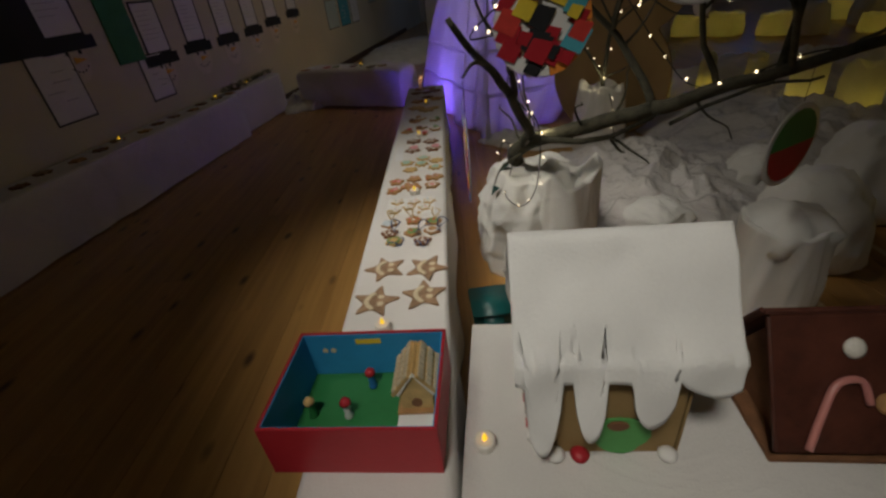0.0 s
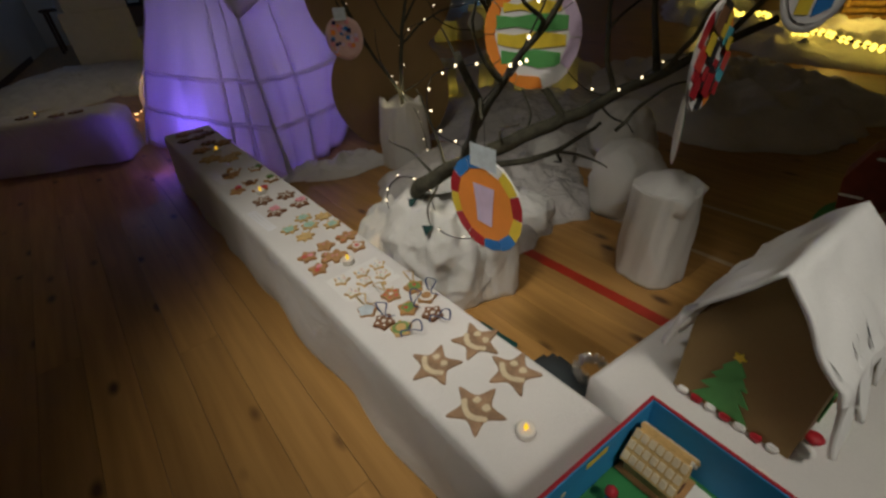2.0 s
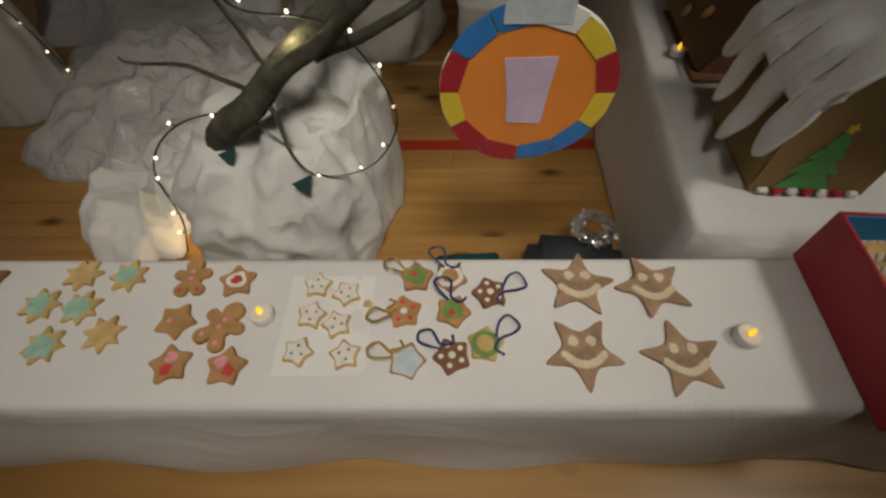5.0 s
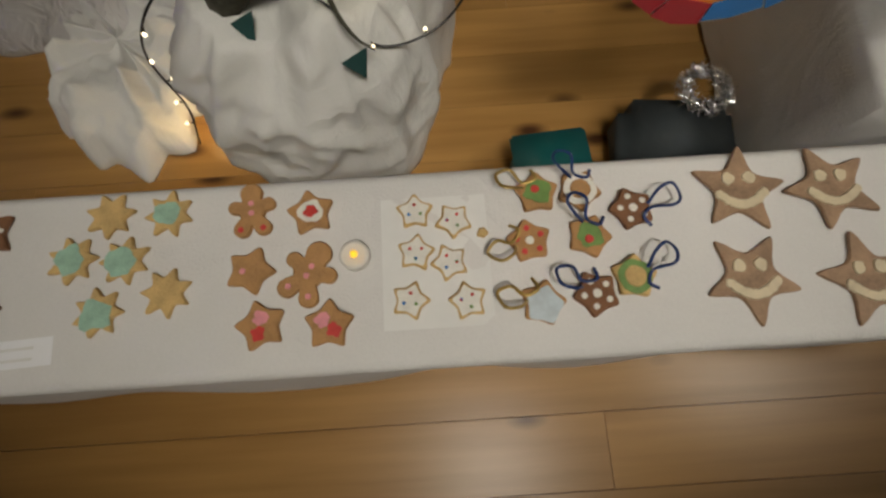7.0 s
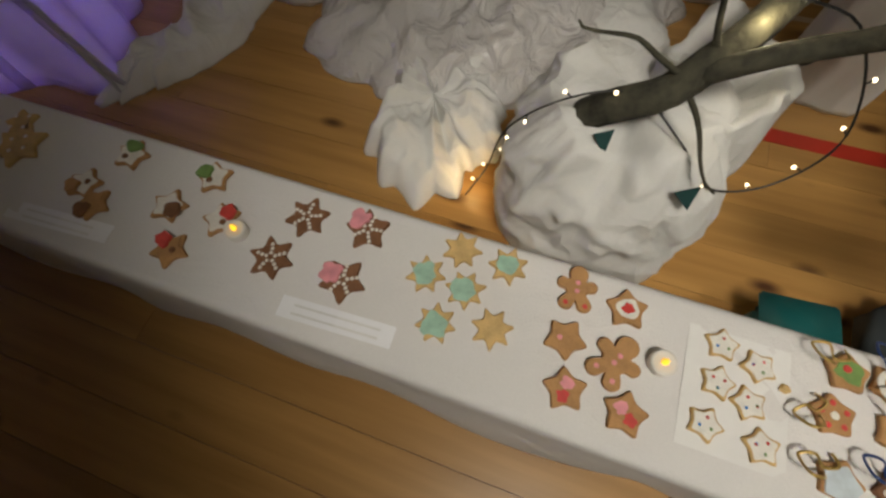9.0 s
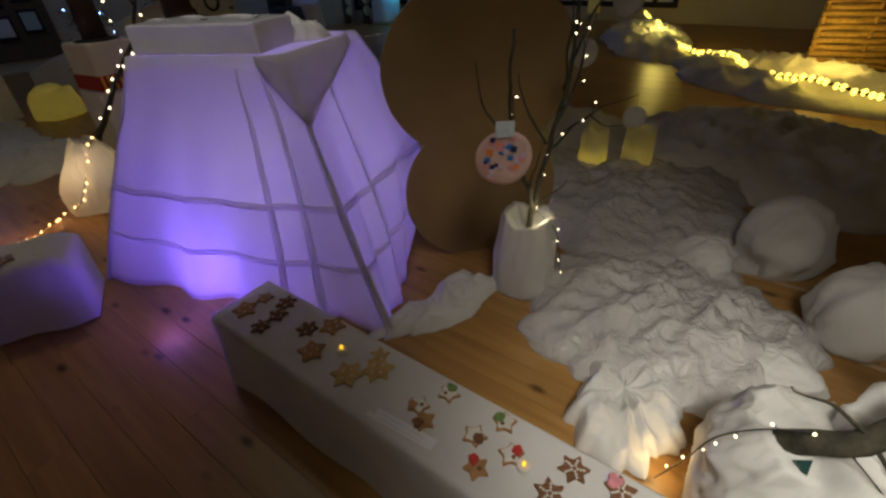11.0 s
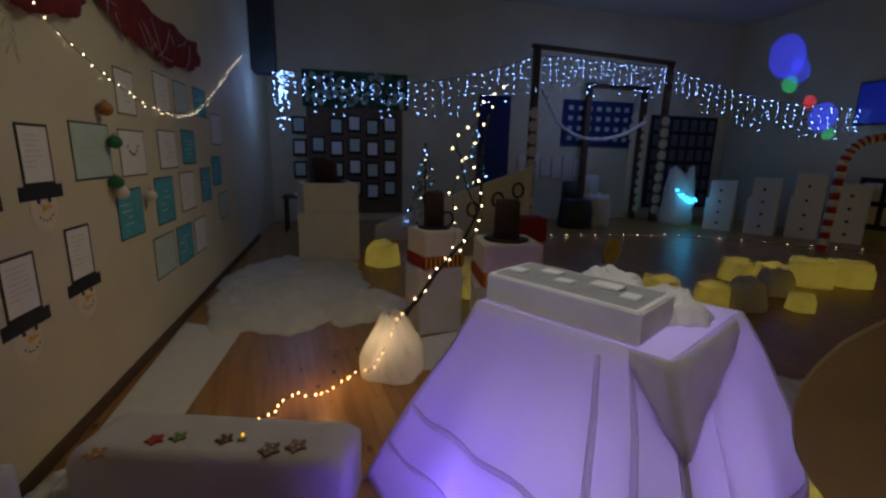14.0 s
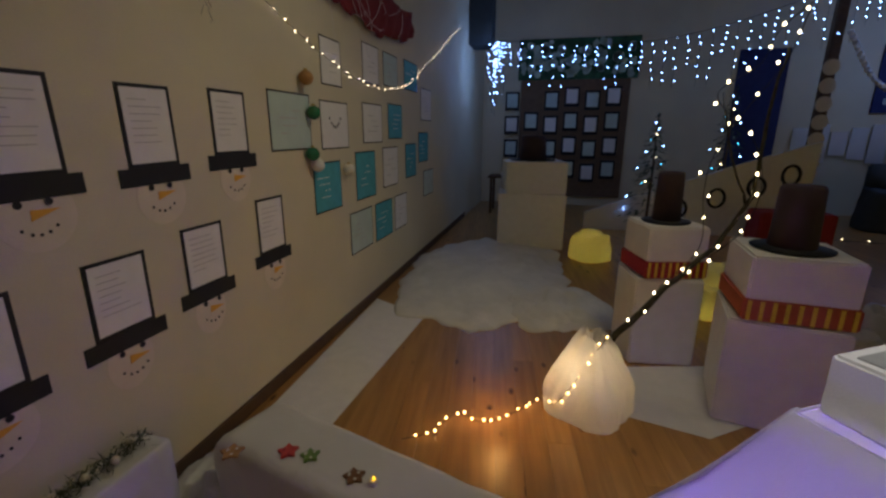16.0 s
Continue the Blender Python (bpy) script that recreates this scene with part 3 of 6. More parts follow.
# sheet of paper with small iced stars
sheet = tagged(part("paper_sheet", box(0.178, 0.143, 0.0006, None), PAPER, m=B(-0.183, 1.466, 0.3812)), "white paper sheet lying under the small iced stars", "paper")
for i, (u, v) in enumerate(((-0.115, 1.491), (-0.131, 1.439), (-0.172, 1.492), (-0.188, 1.448), (-0.235, 1.502), (-0.240, 1.428))):
    sp = [("white_icing", star_pts(5, 0.021, 0.7, i + 4, 4), ICING, 0, 0, 0.002)]
    sp += [("sprinkle", blob_pts(0.0024, j, 0.1, 8), (REDI, BLUED, GREENI, REDI)[(i + j) % 4], 0.009 * math.cos(2.1 * j + i), 0.009 * math.sin(2.1 * j + i), 0.0034) for j in range(4)]
    cookie("star_biscuit", star_pts(5, 0.026, 0.64, i + 9, 5), PALE, B(u, v, 0.3822, 31 * i), "small star biscuit with white icing and coloured sprinkles", 0.006, sp)
cookie("biscuit_crumb", blob_pts(0.007, 4.0, 0.4), PALE, B(-0.15, 1.402, 0.3822), "broken pale biscuit crumb", 0.005)


# hanging biscuits with ribbons
def ribbon(owner, pts, material, w=0.0021):
    p = smooth_path(pts, 7)
    bm = bmesh.new()
    rows = []
    for i, q in enumerate(p):
        d = (p[min(i + 1, len(p) - 1)] - p[max(0, i - 1)]).normalized()
        side = d.cross(Vector((0, 0.25 * math.sin(i * 0.5), 1))).normalized() * w
        nrm = side.cross(d).normalized() * 0.0004
        rows.append([bm.verts.new(q + side + nrm), bm.verts.new(q - side + nrm), bm.verts.new(q - side - nrm), bm.verts.new(q + side - nrm)])
    for a, b in zip(rows, rows[1:]):
        for k in range(4):
            bm.faces.new((a[k], a[(k + 1) % 4], b[(k + 1) % 4], b[k]))
    bm.faces.new(rows[0])
    bm.faces.new(rows[-1])
    return part("ribbon", bm, material, owner, smooth=True)


for i, (u, v, base, topm, rib, ang) in enumerate((
        (-0.099, 1.323, GINGER, GREENI, GOLDR, 70), (-0.099, 1.265, GINGER, ICING, BLUER, 30), (-0.166, 1.341, GINGER, REDI, GOLDR, 110), (-0.165, 1.261, GINGER, GREENI, BLUER, 20),
        (-0.130, 1.198, DARKG, ICING, BLUER, -80), (-0.249, 1.333, GINGER, CLEARI, GOLDR, 80), (-0.242, 1.263, DARKG, ICING, BLUER, 60), (-0.223, 1.211, PALE, GREENI, BLUER, -60))):
    shape = star_pts(5, 0.030, 0.74, i + 2, 5, 0.05)
    tops = []
    if i in (1, 7):
        tops = [("icing_rim", blob_pts(0.0225, i, 0.12, 20), topm, 0, 0, 0.002), ("biscuit_middle", blob_pts(0.014, i, 0.1, 20), base, 0, 0, 0.0032)]
    elif i in (4, 6, 2):
        tops = [("icing_dot", blob_pts(0.0042, j, 0.15, 9), topm, 0.017 * math.cos(j * 1.26), 0.017 * math.sin(j * 1.26), 0.002) for j in range(5)]
        tops.append(("icing_dot", blob_pts(0.006, 2, 0.15, 9), ICING, 0, 0, 0.002))
    elif i == 5:
        tops = [("blue_icing", star_pts(5, 0.025, 0.8, 3, 5), topm, 0.003, 0, 0.002)]
    else:
        tops = [("icing_patch", blob_pts(0.017, i + 1, 0.5), topm, 0, 0, 0.002), ("icing_dot", blob_pts(0.006, 2, 0.15, 9), REDI, 0.004, 0.003, 0.0034)]
    c = cookie("hanging_biscuit", shape, base, B(u, v, Z, 40 * i), ("dark" if base is DARKG else "pale" if base is PALE else "brown") + " star biscuit on a " + ("gold" if rib is GOLDR else "navy blue") + " ribbon loop", 0.008, tops)
    a = radians(ang - 40 * i)
    f, s = Vector((math.cos(a), math.sin(a), 0)), Vector((-math.sin(a), math.cos(a), 0))
    o = f * 0.020
    ribbon(c, [o + Vector((0, 0, 0.009)), o + f * 0.012 + s * 0.012 + Vector((0, 0, 0.028)), o + f * 0.030 + s * 0.014 + Vector((0, 0, 0.030)), o + f * 0.040 - s * 0.004 + Vector((0, 0, 0.018)), o + f * 0.024 - s * 0.013 + Vector((0, 0, 0.024)), o + f * 0.004 - s * 0.006 + Vector((0, 0, 0.010)), o - f * 0.012 - s * 0.016 + Vector((0, 0, 0.012)), o - f * 0.004 - s * 0.030 + Vector((0, 0, 0.006))], rib)

# big stars with smiling cream faces
for i, (u, v, rz) in enumerate(((-0.113, 1.047, 62), (-0.117, 0.922, 20), (-0.234, 1.060, 108), (-0.246, 0.908, 80))):
    q = radians(-rz)
    up = Vector((-(1) * math.cos(q), -math.sin(q)))
    sd = Vector((-math.sin(q), math.cos(q)))
    tops = []
    for s in (-1, 1):
        e = -up * 0.016 + sd * 0.014 * s
        tops.append(("cream_eye", blob_pts(0.0088, i * 3 + s, 0.35, 14), CREAM, e.x, e.y, 0.003))
    for j in range(13):
        w = (j - 6) / 6
        e = up * (0.022 - 0.016 * w * w) + sd * 0.030 * w
        tops.append(("cream_smile", blob_pts(0.0066, i * 5 + j, 0.35, 12), CREAM, e.x, e.y, 0.003 + 0.0002 * (j % 3)))
    cookie("large_star_biscuit", star_pts(5, 0.066, 0.45, i + 3, 6, 0.12), DOUGH, B(u, v, Z, rz), "large grey-brown star biscuit with a smiling cream icing face", 0.0045, tops)
# red snowflake stars
for i, (u, v, rz) in enumerate(((-0.119, 2.187, 0), (-0.210, 2.211, 30), (-0.108, 2.074, 20), (-0.207, 2.076, 50))):
    tops = [("icing_dot", blob_pts(0.0035, j, 0.2, 8), ICING, 0.008 * (1 + j % 3) * math.cos(j * 1.26 + i), 0.008 * (1 + j % 3) * math.sin(j * 1.26 + i), 0.002) for j in range(15)]
    if i > 1:
        tops.append(("pink_feather", blob_pts(0.017, i, 0.7, 22), PINKI, 0.020, 0.012, 0.006))
    cookie("snowflake_biscuit", star_pts(6 if i < 2 else 5, 0.041, 0.56, i + 5, 5), DARKG, B(u, v, Z, rz), "dark red-brown star biscuit dotted with white icing" + (" and a pink tuft" if i > 1 else ""), 0.008, tops)
LAMI = mat("laminated_label", (0.88, 0.88, 0.90), 0.25, var=0.05)
tagged(part("paper_label", box(0.036, 0.198, 0.0006), LAMI, m=B(-0.273, 2.06, 0.3812, 3)), "narrow white paper label strip", "label")
tagged(part("paper_label", box(0.036, 0.225, 0.0006), LAMI, m=B(-0.272, 2.63, 0.3812, 4)), "narrow white paper label strip", "label")
bar = mat("faint_print", (0.71, 0.70, 0.68), 0.8)
for v0 in (2.06, 2.63):
    for r in (-0.008, 0.006):
        tagged(part("print_line", box(0.0035, 0.15, 0.0003), bar, m=B(-0.273 + r, v0, 0.3819, 3)), "thin grey printed line on the label", "print")
# little iced stars with coloured hats
for i, (u, v, cap) in enumerate(((-0.106, 2.581, GREENI), (-0.100, 2.395, GREENI), (-0.221, 2.586, DARKG), (-0.180, 2.443, DARKG), (-0.174, 2.334, REDI), (-0.254, 2.391, REDI), (-0.19, 2.63, GINGER))):
    tops = [("white_icing", star_pts(5, 0.028, 0.66, i + 2, 4), ICING if i not in (5, 2) else GINGER, 0, 0, 0.003), ("sugar_cap", blob_pts(0.014, i, 0.5), cap, 0.018 * math.cos(i), 0.018 * math.sin(i), 0.009), ("sugar_dot", blob_pts(0.006, i, 0.2, 9), DARKG, -0.008, 0.006, 0.005)]
    cookie("iced_star_biscuit", star_pts(5, 0.036, 0.58, i + 3, 5), GINGER, B(u, v, Z, 25 * i), "star biscuit with white icing and a " + ("green" if cap is GREENI else "red" if cap is REDI else "brown") + " sugar cap", 0.008, tops)
for i, (u, v, n, r, mt) in enumerate(((-0.227, 2.892, 6, 0.055, PALE), (-0.157, 2.824, 6, 0.055, PALE), (-0.11, 2.86, 5, 0.035, PALE), (-0.223, 3.068, 5, 0.05, GINGER), (-0.161, 3.165, 6, 0.042, DARKG), (-0.100, 3.098, 5, 0.05, GINGER), (-0.173, 3.320, 5, 0.04, DARKG), (-0.248, 3.322, 6, 0.038, DARKG), (-0.224, 3.455, 5, 0.05, GINGER), (-0.111, 3.35, 6, 0.042, DARKG), (-0.14, 3.45, 5, 0.035, GINGER))):
    cookie("star_biscuit", star_pts(n, r, 0.6, i + 1, 5), mt, B(u, v, Z, 17 * i), "brown star biscuit with pale icing specks" if mt is not PALE else "golden six-pointed star biscuit", 0.008,
           [("icing_dot", blob_pts(0.004, j, 0.2, 8), ICING, 0.02 * math.cos(j * 1.6 + i), 0.02 * math.sin(j * 1.6 + i), 0.002) for j in range(4)])

# ---- red box with a small winter scene ----
bx = thing("open_box", B(-0.208, 0.552, Z, -4), "open red card box with a blue and green play scene inside", "box")
W, D, H, T = 0.300, 0.222, 0.118, 0.006
part("bottom", box(W, D, 0.004), GREENC, bx, "green painted bottom")
for nm, sx, sy, px, py in (("front_panel", W, T, 0, -D / 2), ("back_panel", W, T, 0, D / 2), ("side_panel", T, D - T - 0.001, -W / 2 + T / 2, 0), ("side_panel", T, D - T - 0.001, W / 2 - T / 2, 0)):
    p = part(nm, box(sx, sy, H, pose(px, py, 0), 0.001), REDC, bx)
    ix, iy = (sx - 2 * T - 0.002, 0.002) if sx > sy else (0.002, sy - 0.004)
    ox = 0 if sx > sy else (1 if px < 0 else -1) * (T / 2 + 0.0012)
    oy = 0 if sx < sy else (1 if py < 0 else -1) * (T / 2 + 0.0012)
    part("lining", box(ix, iy, H - 0.008, pose(px + ox, py + oy, 0.005)), BLUEC, p, "sky blue paper lining")
part("yellow_sign", box(0.052, 0.001, 0.012, pose(-0.01, D / 2 - 0.0065, 0.092)), YELC, bx, "yellow paper strip")
for s in (-0.105, -0.088):
    part("yellow_disc", lathe([(0, 0), (0.006, 0), (0.006, 0.001), (0, 0.001)], 14, m=pose(s, D / 2 - 0.0057, 0.075, 90)), CREAM, bx)
part("paper_mat", box(0.078, 0.135, 0.001, pose(0.095, 0.0, 0.0042)), PAPER, bx, "white paper mat")
gh = thing("gingerbread_house", B(-0.113, 0.596, Z + 0.0065, -2) @ Matrix.Diagonal((1.28, 1.0, 1.45, 1)), "small pale gingerbread house with icing, inside the red box", "gingerbread house")
part("house_base", box(0.062, 0.105, 0.004, None, 0.001), GINGER, gh)
bm = bmesh.new()
add_prism(bm, [(-0.024, 0), (0.024, 0), (0.024, 0.035), (0, 0.066), (-0.024, 0.035)], 0.084, pose(0, 0.042, 0.004, 90))
part("wall_block", bm, PALE, gh)
for s in (-1, 1):
    rf = part("roof_slab", box(0.046, 0.094, 0.005, pose(s * 0.0175, 0, 0.0475, 0, s * 50, 0), 0.001), PALE, gh, "roof slab with icing rows")
    for j in range(7):
        for q in range(3):
            part("roof_tile", box(0.011, 0.011, 0.003, pose(s * (0.008 + 0.010 * q + 0.002), -0.040 + 0.0133 * j, 0.0635 - 0.0118 * q, 0, s * 50, 0), 0.001), CREAM, rf)
part("door", prism(blob_pts(0.008, 1, 0.1, 14), 0.002, pose(0, -0.043, 0.017, 90)), DARKG, gh)
part("icing_trim", tube([(-0.027, -0.044, 0.032), (0, -0.044, 0.069), (0.027, -0.044, 0.032)], 0.003, 6), ICING, gh)
for u, v, body, cap in ((-0.322, 0.560, GREENC, PALE), (-0.250, 0.552, PAPER, REDC), (-0.212, 0.622, BLUED, REDC)):
    fg = tagged(part("toy_figurine", lathe([(0, 0), (0.008, 0), (0.009, 0.004), (0.006, 0.016), (0.0075, 0.022), (0.005, 0.028), (0.0085, 0.033), (0.0095, 0.040), (0.006, 0.047), (0, 0.049)], 14), body, m=B(u, v, Z + 0.0045), smooth=True),
               "tiny plain " + ("green" if body is GREENC else "white" if body is PAPER else "blue and red") + " toy figurine in the box", "figurine")
    part("cap", lathe([(0, 0.038), (0.0108, 0.038), (0.0105, 0.043), (0.006, 0.050), (0, 0.052)], 14), cap, fg, smooth=True)

# ---- card house with a white cloth roof ----
hs = thing("card_house", B(0.215, 0.556, Z, -4), "brown card house with a white snow roof and drips", "house model")
L, Wd, EH, RH = 0.228, 0.215, 0.195, 0.355
for s in (-1, 1):
    p = part("gable_wall", prism([(-Wd / 2, 0), (Wd / 2, 0), (Wd / 2, EH), (0, RH), (-Wd / 2, EH)], 0.004, pose(s * L / 2 - 0.002, 0, 0, 90, 0, 90)), CARD, hs, "brown card gable wall")
    part("long_wall", box(L - 0.01, 0.004, EH, pose(0, s * (Wd / 2 - 0.002), 0)), CARD, hs)
tree = [(0, 0.150), (0.020, 0.118), (0.011, 0.118), (0.032, 0.086), (0.018, 0.086), (0.044, 0.050), (0.024, 0.050), (0.052, 0.010), (-0.052, 0.010), (-0.024, 0.050), (-0.044, 0.050), (-0.018, 0.086), (-0.032, 0.086), (-0.011, 0.118), (-0.020, 0.118)]
gt = part("green_tree_cutout", prism(tree, 0.003, pose(-L / 2 - 0.0025, 0.018, 0.004, 90, 0, -90)), mat("bright_green_paper", (0.10, 0.36, 0.10), 0.7), hs, "green paper fir tree")
part("star", prism(star_pts(5, 0.012, 0.5, 1, 4), 0.003, pose(-L / 2 - 0.003, 0.018, 0.157, 90, 0, -90)), YELC, hs)
for j in range(7):
    part("ribbon_edge", box(0.012, 0.020, 0.014, pose(-L / 2 - 0.008, 0.085 - 0.028 * j, 0.0), 0.003), REDC if j % 2 else PAPER, hs)
part("green_bush", prism(blob_pts(0.045, 2, 0.2), 0.003, pose(0.020, -Wd / 2 - 0.001, 0.045, 90)), mat("bright_green_paper", (0.10, 0.36, 0.10), 0.7), hs)
part("red_oval", prism(blob_pts(0.013, 3, 0.1, 14, 1.3, 0.8), 0.003, pose(0.012, -Wd / 2 - 0.004, 0.075, 90)), DARKG, hs)
for px in (-0.085, -0.045, 0.095):
    part("candy", lathe([(0, 0), (0.014, 0.002), (0.016, 0.008), (0.010, 0.014), (0, 0.015)], 14, m=pose(px, -Wd / 2 - 0.012, 0.004)), PAPER if px != -0.045 else REDC, hs, smooth=True)
# the roof is one thick soft sheet over both slopes, with rounded drips along its lower edge
bm = bmesh.new()
NX, NS = 84, 26
DRIPS = (((0.125, 0.082, 0.135), (0.345, 0.068, 0.105), (0.63, 0.095, 0.078), (0.88, 0.15, 0.022)), ((0.10, 0.09, 0.10), (0.40, 0.10, 0.15), (0.70, 0.08, 0.12), (0.92, 0.12, 0.06)))
rows = []
for side in (0, 1):
    grid = []
    for i in range(NX + 1):
        f = i / NX
        x = -L / 2 - 0.036 + (L + 0.088) * f
        dripl = 0.014 + 0.012 * noise.noise((f * 6, side, 3.0)) + max(ln * max(0.0, 1 - ((f - c) / w) ** 2) ** 0.42 for c, w, ln in DRIPS[side])
        row = []
        for j in range(NS + 1):
            q = j / NS
            slope = 0.190 + dripl
            d = q * slope
            if d < 0.168:
                y, z = d * 0.64, RH + 0.012 - d * 0.86
            else:
                y, z = 0.168 * 0.64 + (d - 0.168) * 0.22 + 0.006, RH + 0.012 - 0.168 * 0.86 - (d - 0.168) * 0.95
            bulge = 0.008 * noise.noise((x * 14, d * 12 + side * 5, 2.0)) * min(1, d / 0.03)
            row.append(bm.verts.new((x, (-1 if side == 0 else 1) * (y + bulge), z + bulge)))
        grid.append(row)
    for a, b in zip(grid, grid[1:]):
        for k2 in range(NS):
            bm.faces.new((a[k2], a[k2 + 1], b[k2 + 1], b[k2]) if side == 0 else (a[k2], b[k2], b[k2 + 1], a[k2 + 1]))
bmesh.ops.remove_doubles(bm, verts=bm.verts[:], dist=0.0008)
bmesh.ops.recalc_face_normals(bm, faces=bm.faces[:])
rf = part("snow_roof", bm, mat("white_felt_snow", (0.86, 0.86, 0.85), 0.9, var=0.06, scale=10, bump=0.3, bscale=200), hs, "white felt snow roof with drips", smooth=True)
so = rf.modifiers.new("thick", "SOLIDIFY")
so.thickness, so.offset = 0.009, 1
copy_thing(first_light, B(0.215, 0.52, Z + 0.001))

# ---- dark gingerbread house, candy canes ----
ch = thing("gingerbread_house", pose(0.565, 0.605, Z, 0, 0, 3), "dark chocolate-brown gingerbread house with sugar decorations", "gingerbread house")
CHOC = mat("chocolate_roof", (0.085, 0.026, 0.016), 0.42, var=0.5, scale=18, bump=0.6, bscale=60)
part("base_board", box(0.36, 0.25, 0.006, None, 0.002), DARKG, ch)
part("wall_block", prism([(-0.10, 0), (0.10, 0), (0.10, 0.03), (0, 0.18), (-0.10, 0.03)], 0.30, pose(-0.15, 0, 0.006, 90, 0, 90)), DARKG, ch)
for s in (-1, 1):
    slope = pose(0, s * 0.060, 0.112, s * -56.7, 0, 0)
    r_ = part("roof_slab", box(0.355, 0.215, 0.010, slope, 0.003), CHOC, ch)
    for j, (x, y, k) in enumerate(((-0.06, 0.055, ICING), (0.02, 0.045, ICING), (0.10, 0.06, ICING), (-0.02, -0.03, GINGER), (0.13, -0.04, CREAM), (0.06, -0.07, GINGER))):
        part("sugar_disc", lathe([(0, 0), (0.015, 0.001), (0.017, 0.005), (0.011, 0.009), (0, 0.010)], 16, m=slope @ pose(x, -s * y, 0.009)), k, r_, smooth=True)
    part("icing_edge", tube([tuple(slope @ Vector((-0.177, -s * 0.105, 0.008))), tuple(slope @ Vector((-0.177, s * 0.105, 0.008)))], 0.004, 6), CHOC, ch)
front = pose(0, -0.060, 0.112, 56.7, 0, 0)
cane = [front @ p for p in smooth_path([(-0.135, -0.10, 0.016), (-0.115, -0.05, 0.016), (-0.09, 0.0, 0.016), (-0.055, 0.005, 0.016), (-0.045, -0.03, 0.016)], 6)]
part("candy_cane", tube(cane, 0.006, 8), mat("pink_candy", (0.55, 0.22, 0.20), 0.35), ch, smooth=True)
for x in (0.02, 0.06, 0.11, 0.15):
    part("candy", lathe([(0, 0), (0.012, 0.001), (0.013, 0.007), (0.008, 0.012), (0, 0.013)], 12, m=pose(x, -0.112, 0.006)), ICING if x != 0.06 else CREAM, ch, smooth=True)

# ---- red gingerbread house on a green board ----
rh = thing("gingerbread_house", B(1.08, 0.545, Z, 6), "red-brown gingerbread house on a green board", "gingerbread house")
part("board", prism(blob_pts(0.20, 4, 0.12, 26, 1.0, 0.75), 0.012), GREENC, rh, "green board")
part("wall_block", prism([(-0.11, 0), (0.11, 0), (0.125, 0.10), (0.085, 0.20), (0, 0.25), (-0.085, 0.20), (-0.125, 0.10)], 0.12, pose(0.06, 0, 0.012, 90, 0, 90), 0.006), mat("red_brown_gingerbread", (0.26, 0.05, 0.025), 0.7, var=0.3, scale=25), rh)
for (a, b, ang, ln) in ((-0.09, 0.10, 65, 0.06), (0.0, 0.05, 0, 0.075), (0.09, 0.15, -60, 0.05), (-0.05, 0.22, 35, 0.05), (0.05, 0.225, -35, 0.05)):
    part("icing_line", box(ln, 0.008, 0.008, pose(-0.066, -a, 0.012 + b, 0, 0, 0) @ pose(0, 0, 0, ang, 0, 90), 0.003), ICING, rh)
part("icing_star", prism(star_pts(3, 0.022, 0.3, 1, 4), 0.005, pose(-0.061, 0, 0.16, 90, 0, -90)), ICING, rh)

# ---- things beside the bench on the floor ----
tub = thing("plastic_tub", B(0.075, 1.215, 0, 4), "dark teal plastic tub standing on the floor", "tub")
part("tub_body", box(0.13, 0.15, 0.105, None, 0.03), TEALD, tub, smooth=True)
part("tub_rim", box(0.142, 0.162, 0.014, pose(0, 0, 0.101), 0.006), TEALD, tub, smooth=True)
tagged(part("felt_bag", box(0.17, 0.24, 0.14, None, 0.035), GREYD, m=B(0.12, 0.945, 0, -5), smooth=True), "dark grey felt bag leaning by the bench", "bag")


def tinsel(m, r, label):
    bm = bmesh.new()
    rng = random.Random(4)
    for i in range(1100):
        a = 2 * math.pi * i / 110
        c = Vector(((r + rng.uniform(-0.014, 0.014)) * math.cos(a), (r + rng.uniform(-0.014, 0.014)) * math.sin(a), 0.008 + 0.022 * rng.random()))
        d = Vector((rng.uniform(-1, 1), rng.uniform(-1, 1), rng.uniform(-0.5, 1))).normalized() * rng.uniform(0.008, 0.018)
        s = d.cross(Vector((0.3, 0.5, 0.8))).normalized() * 0.0016
        v = [bm.verts.new(c + s), bm.verts.new(c - s), bm.verts.new(c + d)]
        v.append(bm.verts.new(c + Vector((0, 0, 0.001))))
        bm.faces.new(v[:3])
        bm.faces.new((v[0], v[3], v[2]))
        bm.faces.new((v[3], v[1], v[2]))
    return tagged(part("tinsel_garland", bm, SILVER, m=m), label, "tinsel", kind="stuff")


tinsel(B(0.19, 0.90, 0.141), 0.042, "silver tinsel garland curled on a dark felt bag")

# ---- wrapped pots with branches ----
pot = thing("wrapped_pot", pose(0.075, 1.72, 0), "white cloth sack wrapped round a planted branch pot", "plant pot")
bm = sack(0.24, 0.40, 2.3, top=0.62, belly=1.0, fold=0.12, slope=4.5, pleat=0.015, n=128, rows=36, mouth=0.3, rim=0.14, sink=0.02)
for v in bm.verts:
    q = v.co.z / 0.40
    a = math.atan2(v.co.y, -v.co.x)
    crease = crumple(0.9 * a + 3.4 * v.co.z, 4.2 * v.co.z - 0.7 * a, 1.25, 4.0) - 0.55
    v.co += Vector((v.co.x, v.co.y, 0)).normalized() * 0.034 * crease * min(1.0, 4 * q)
part("cloth_wrap", bm, WRAP, pot, smooth=True)
bm = sack(0.125, 0.43, 5.1, top=0.92, belly=1.02, fold=0.16, slope=2.0, pleat=0.10, n=84, rows=26, mouth=0.35, rim=0.20)
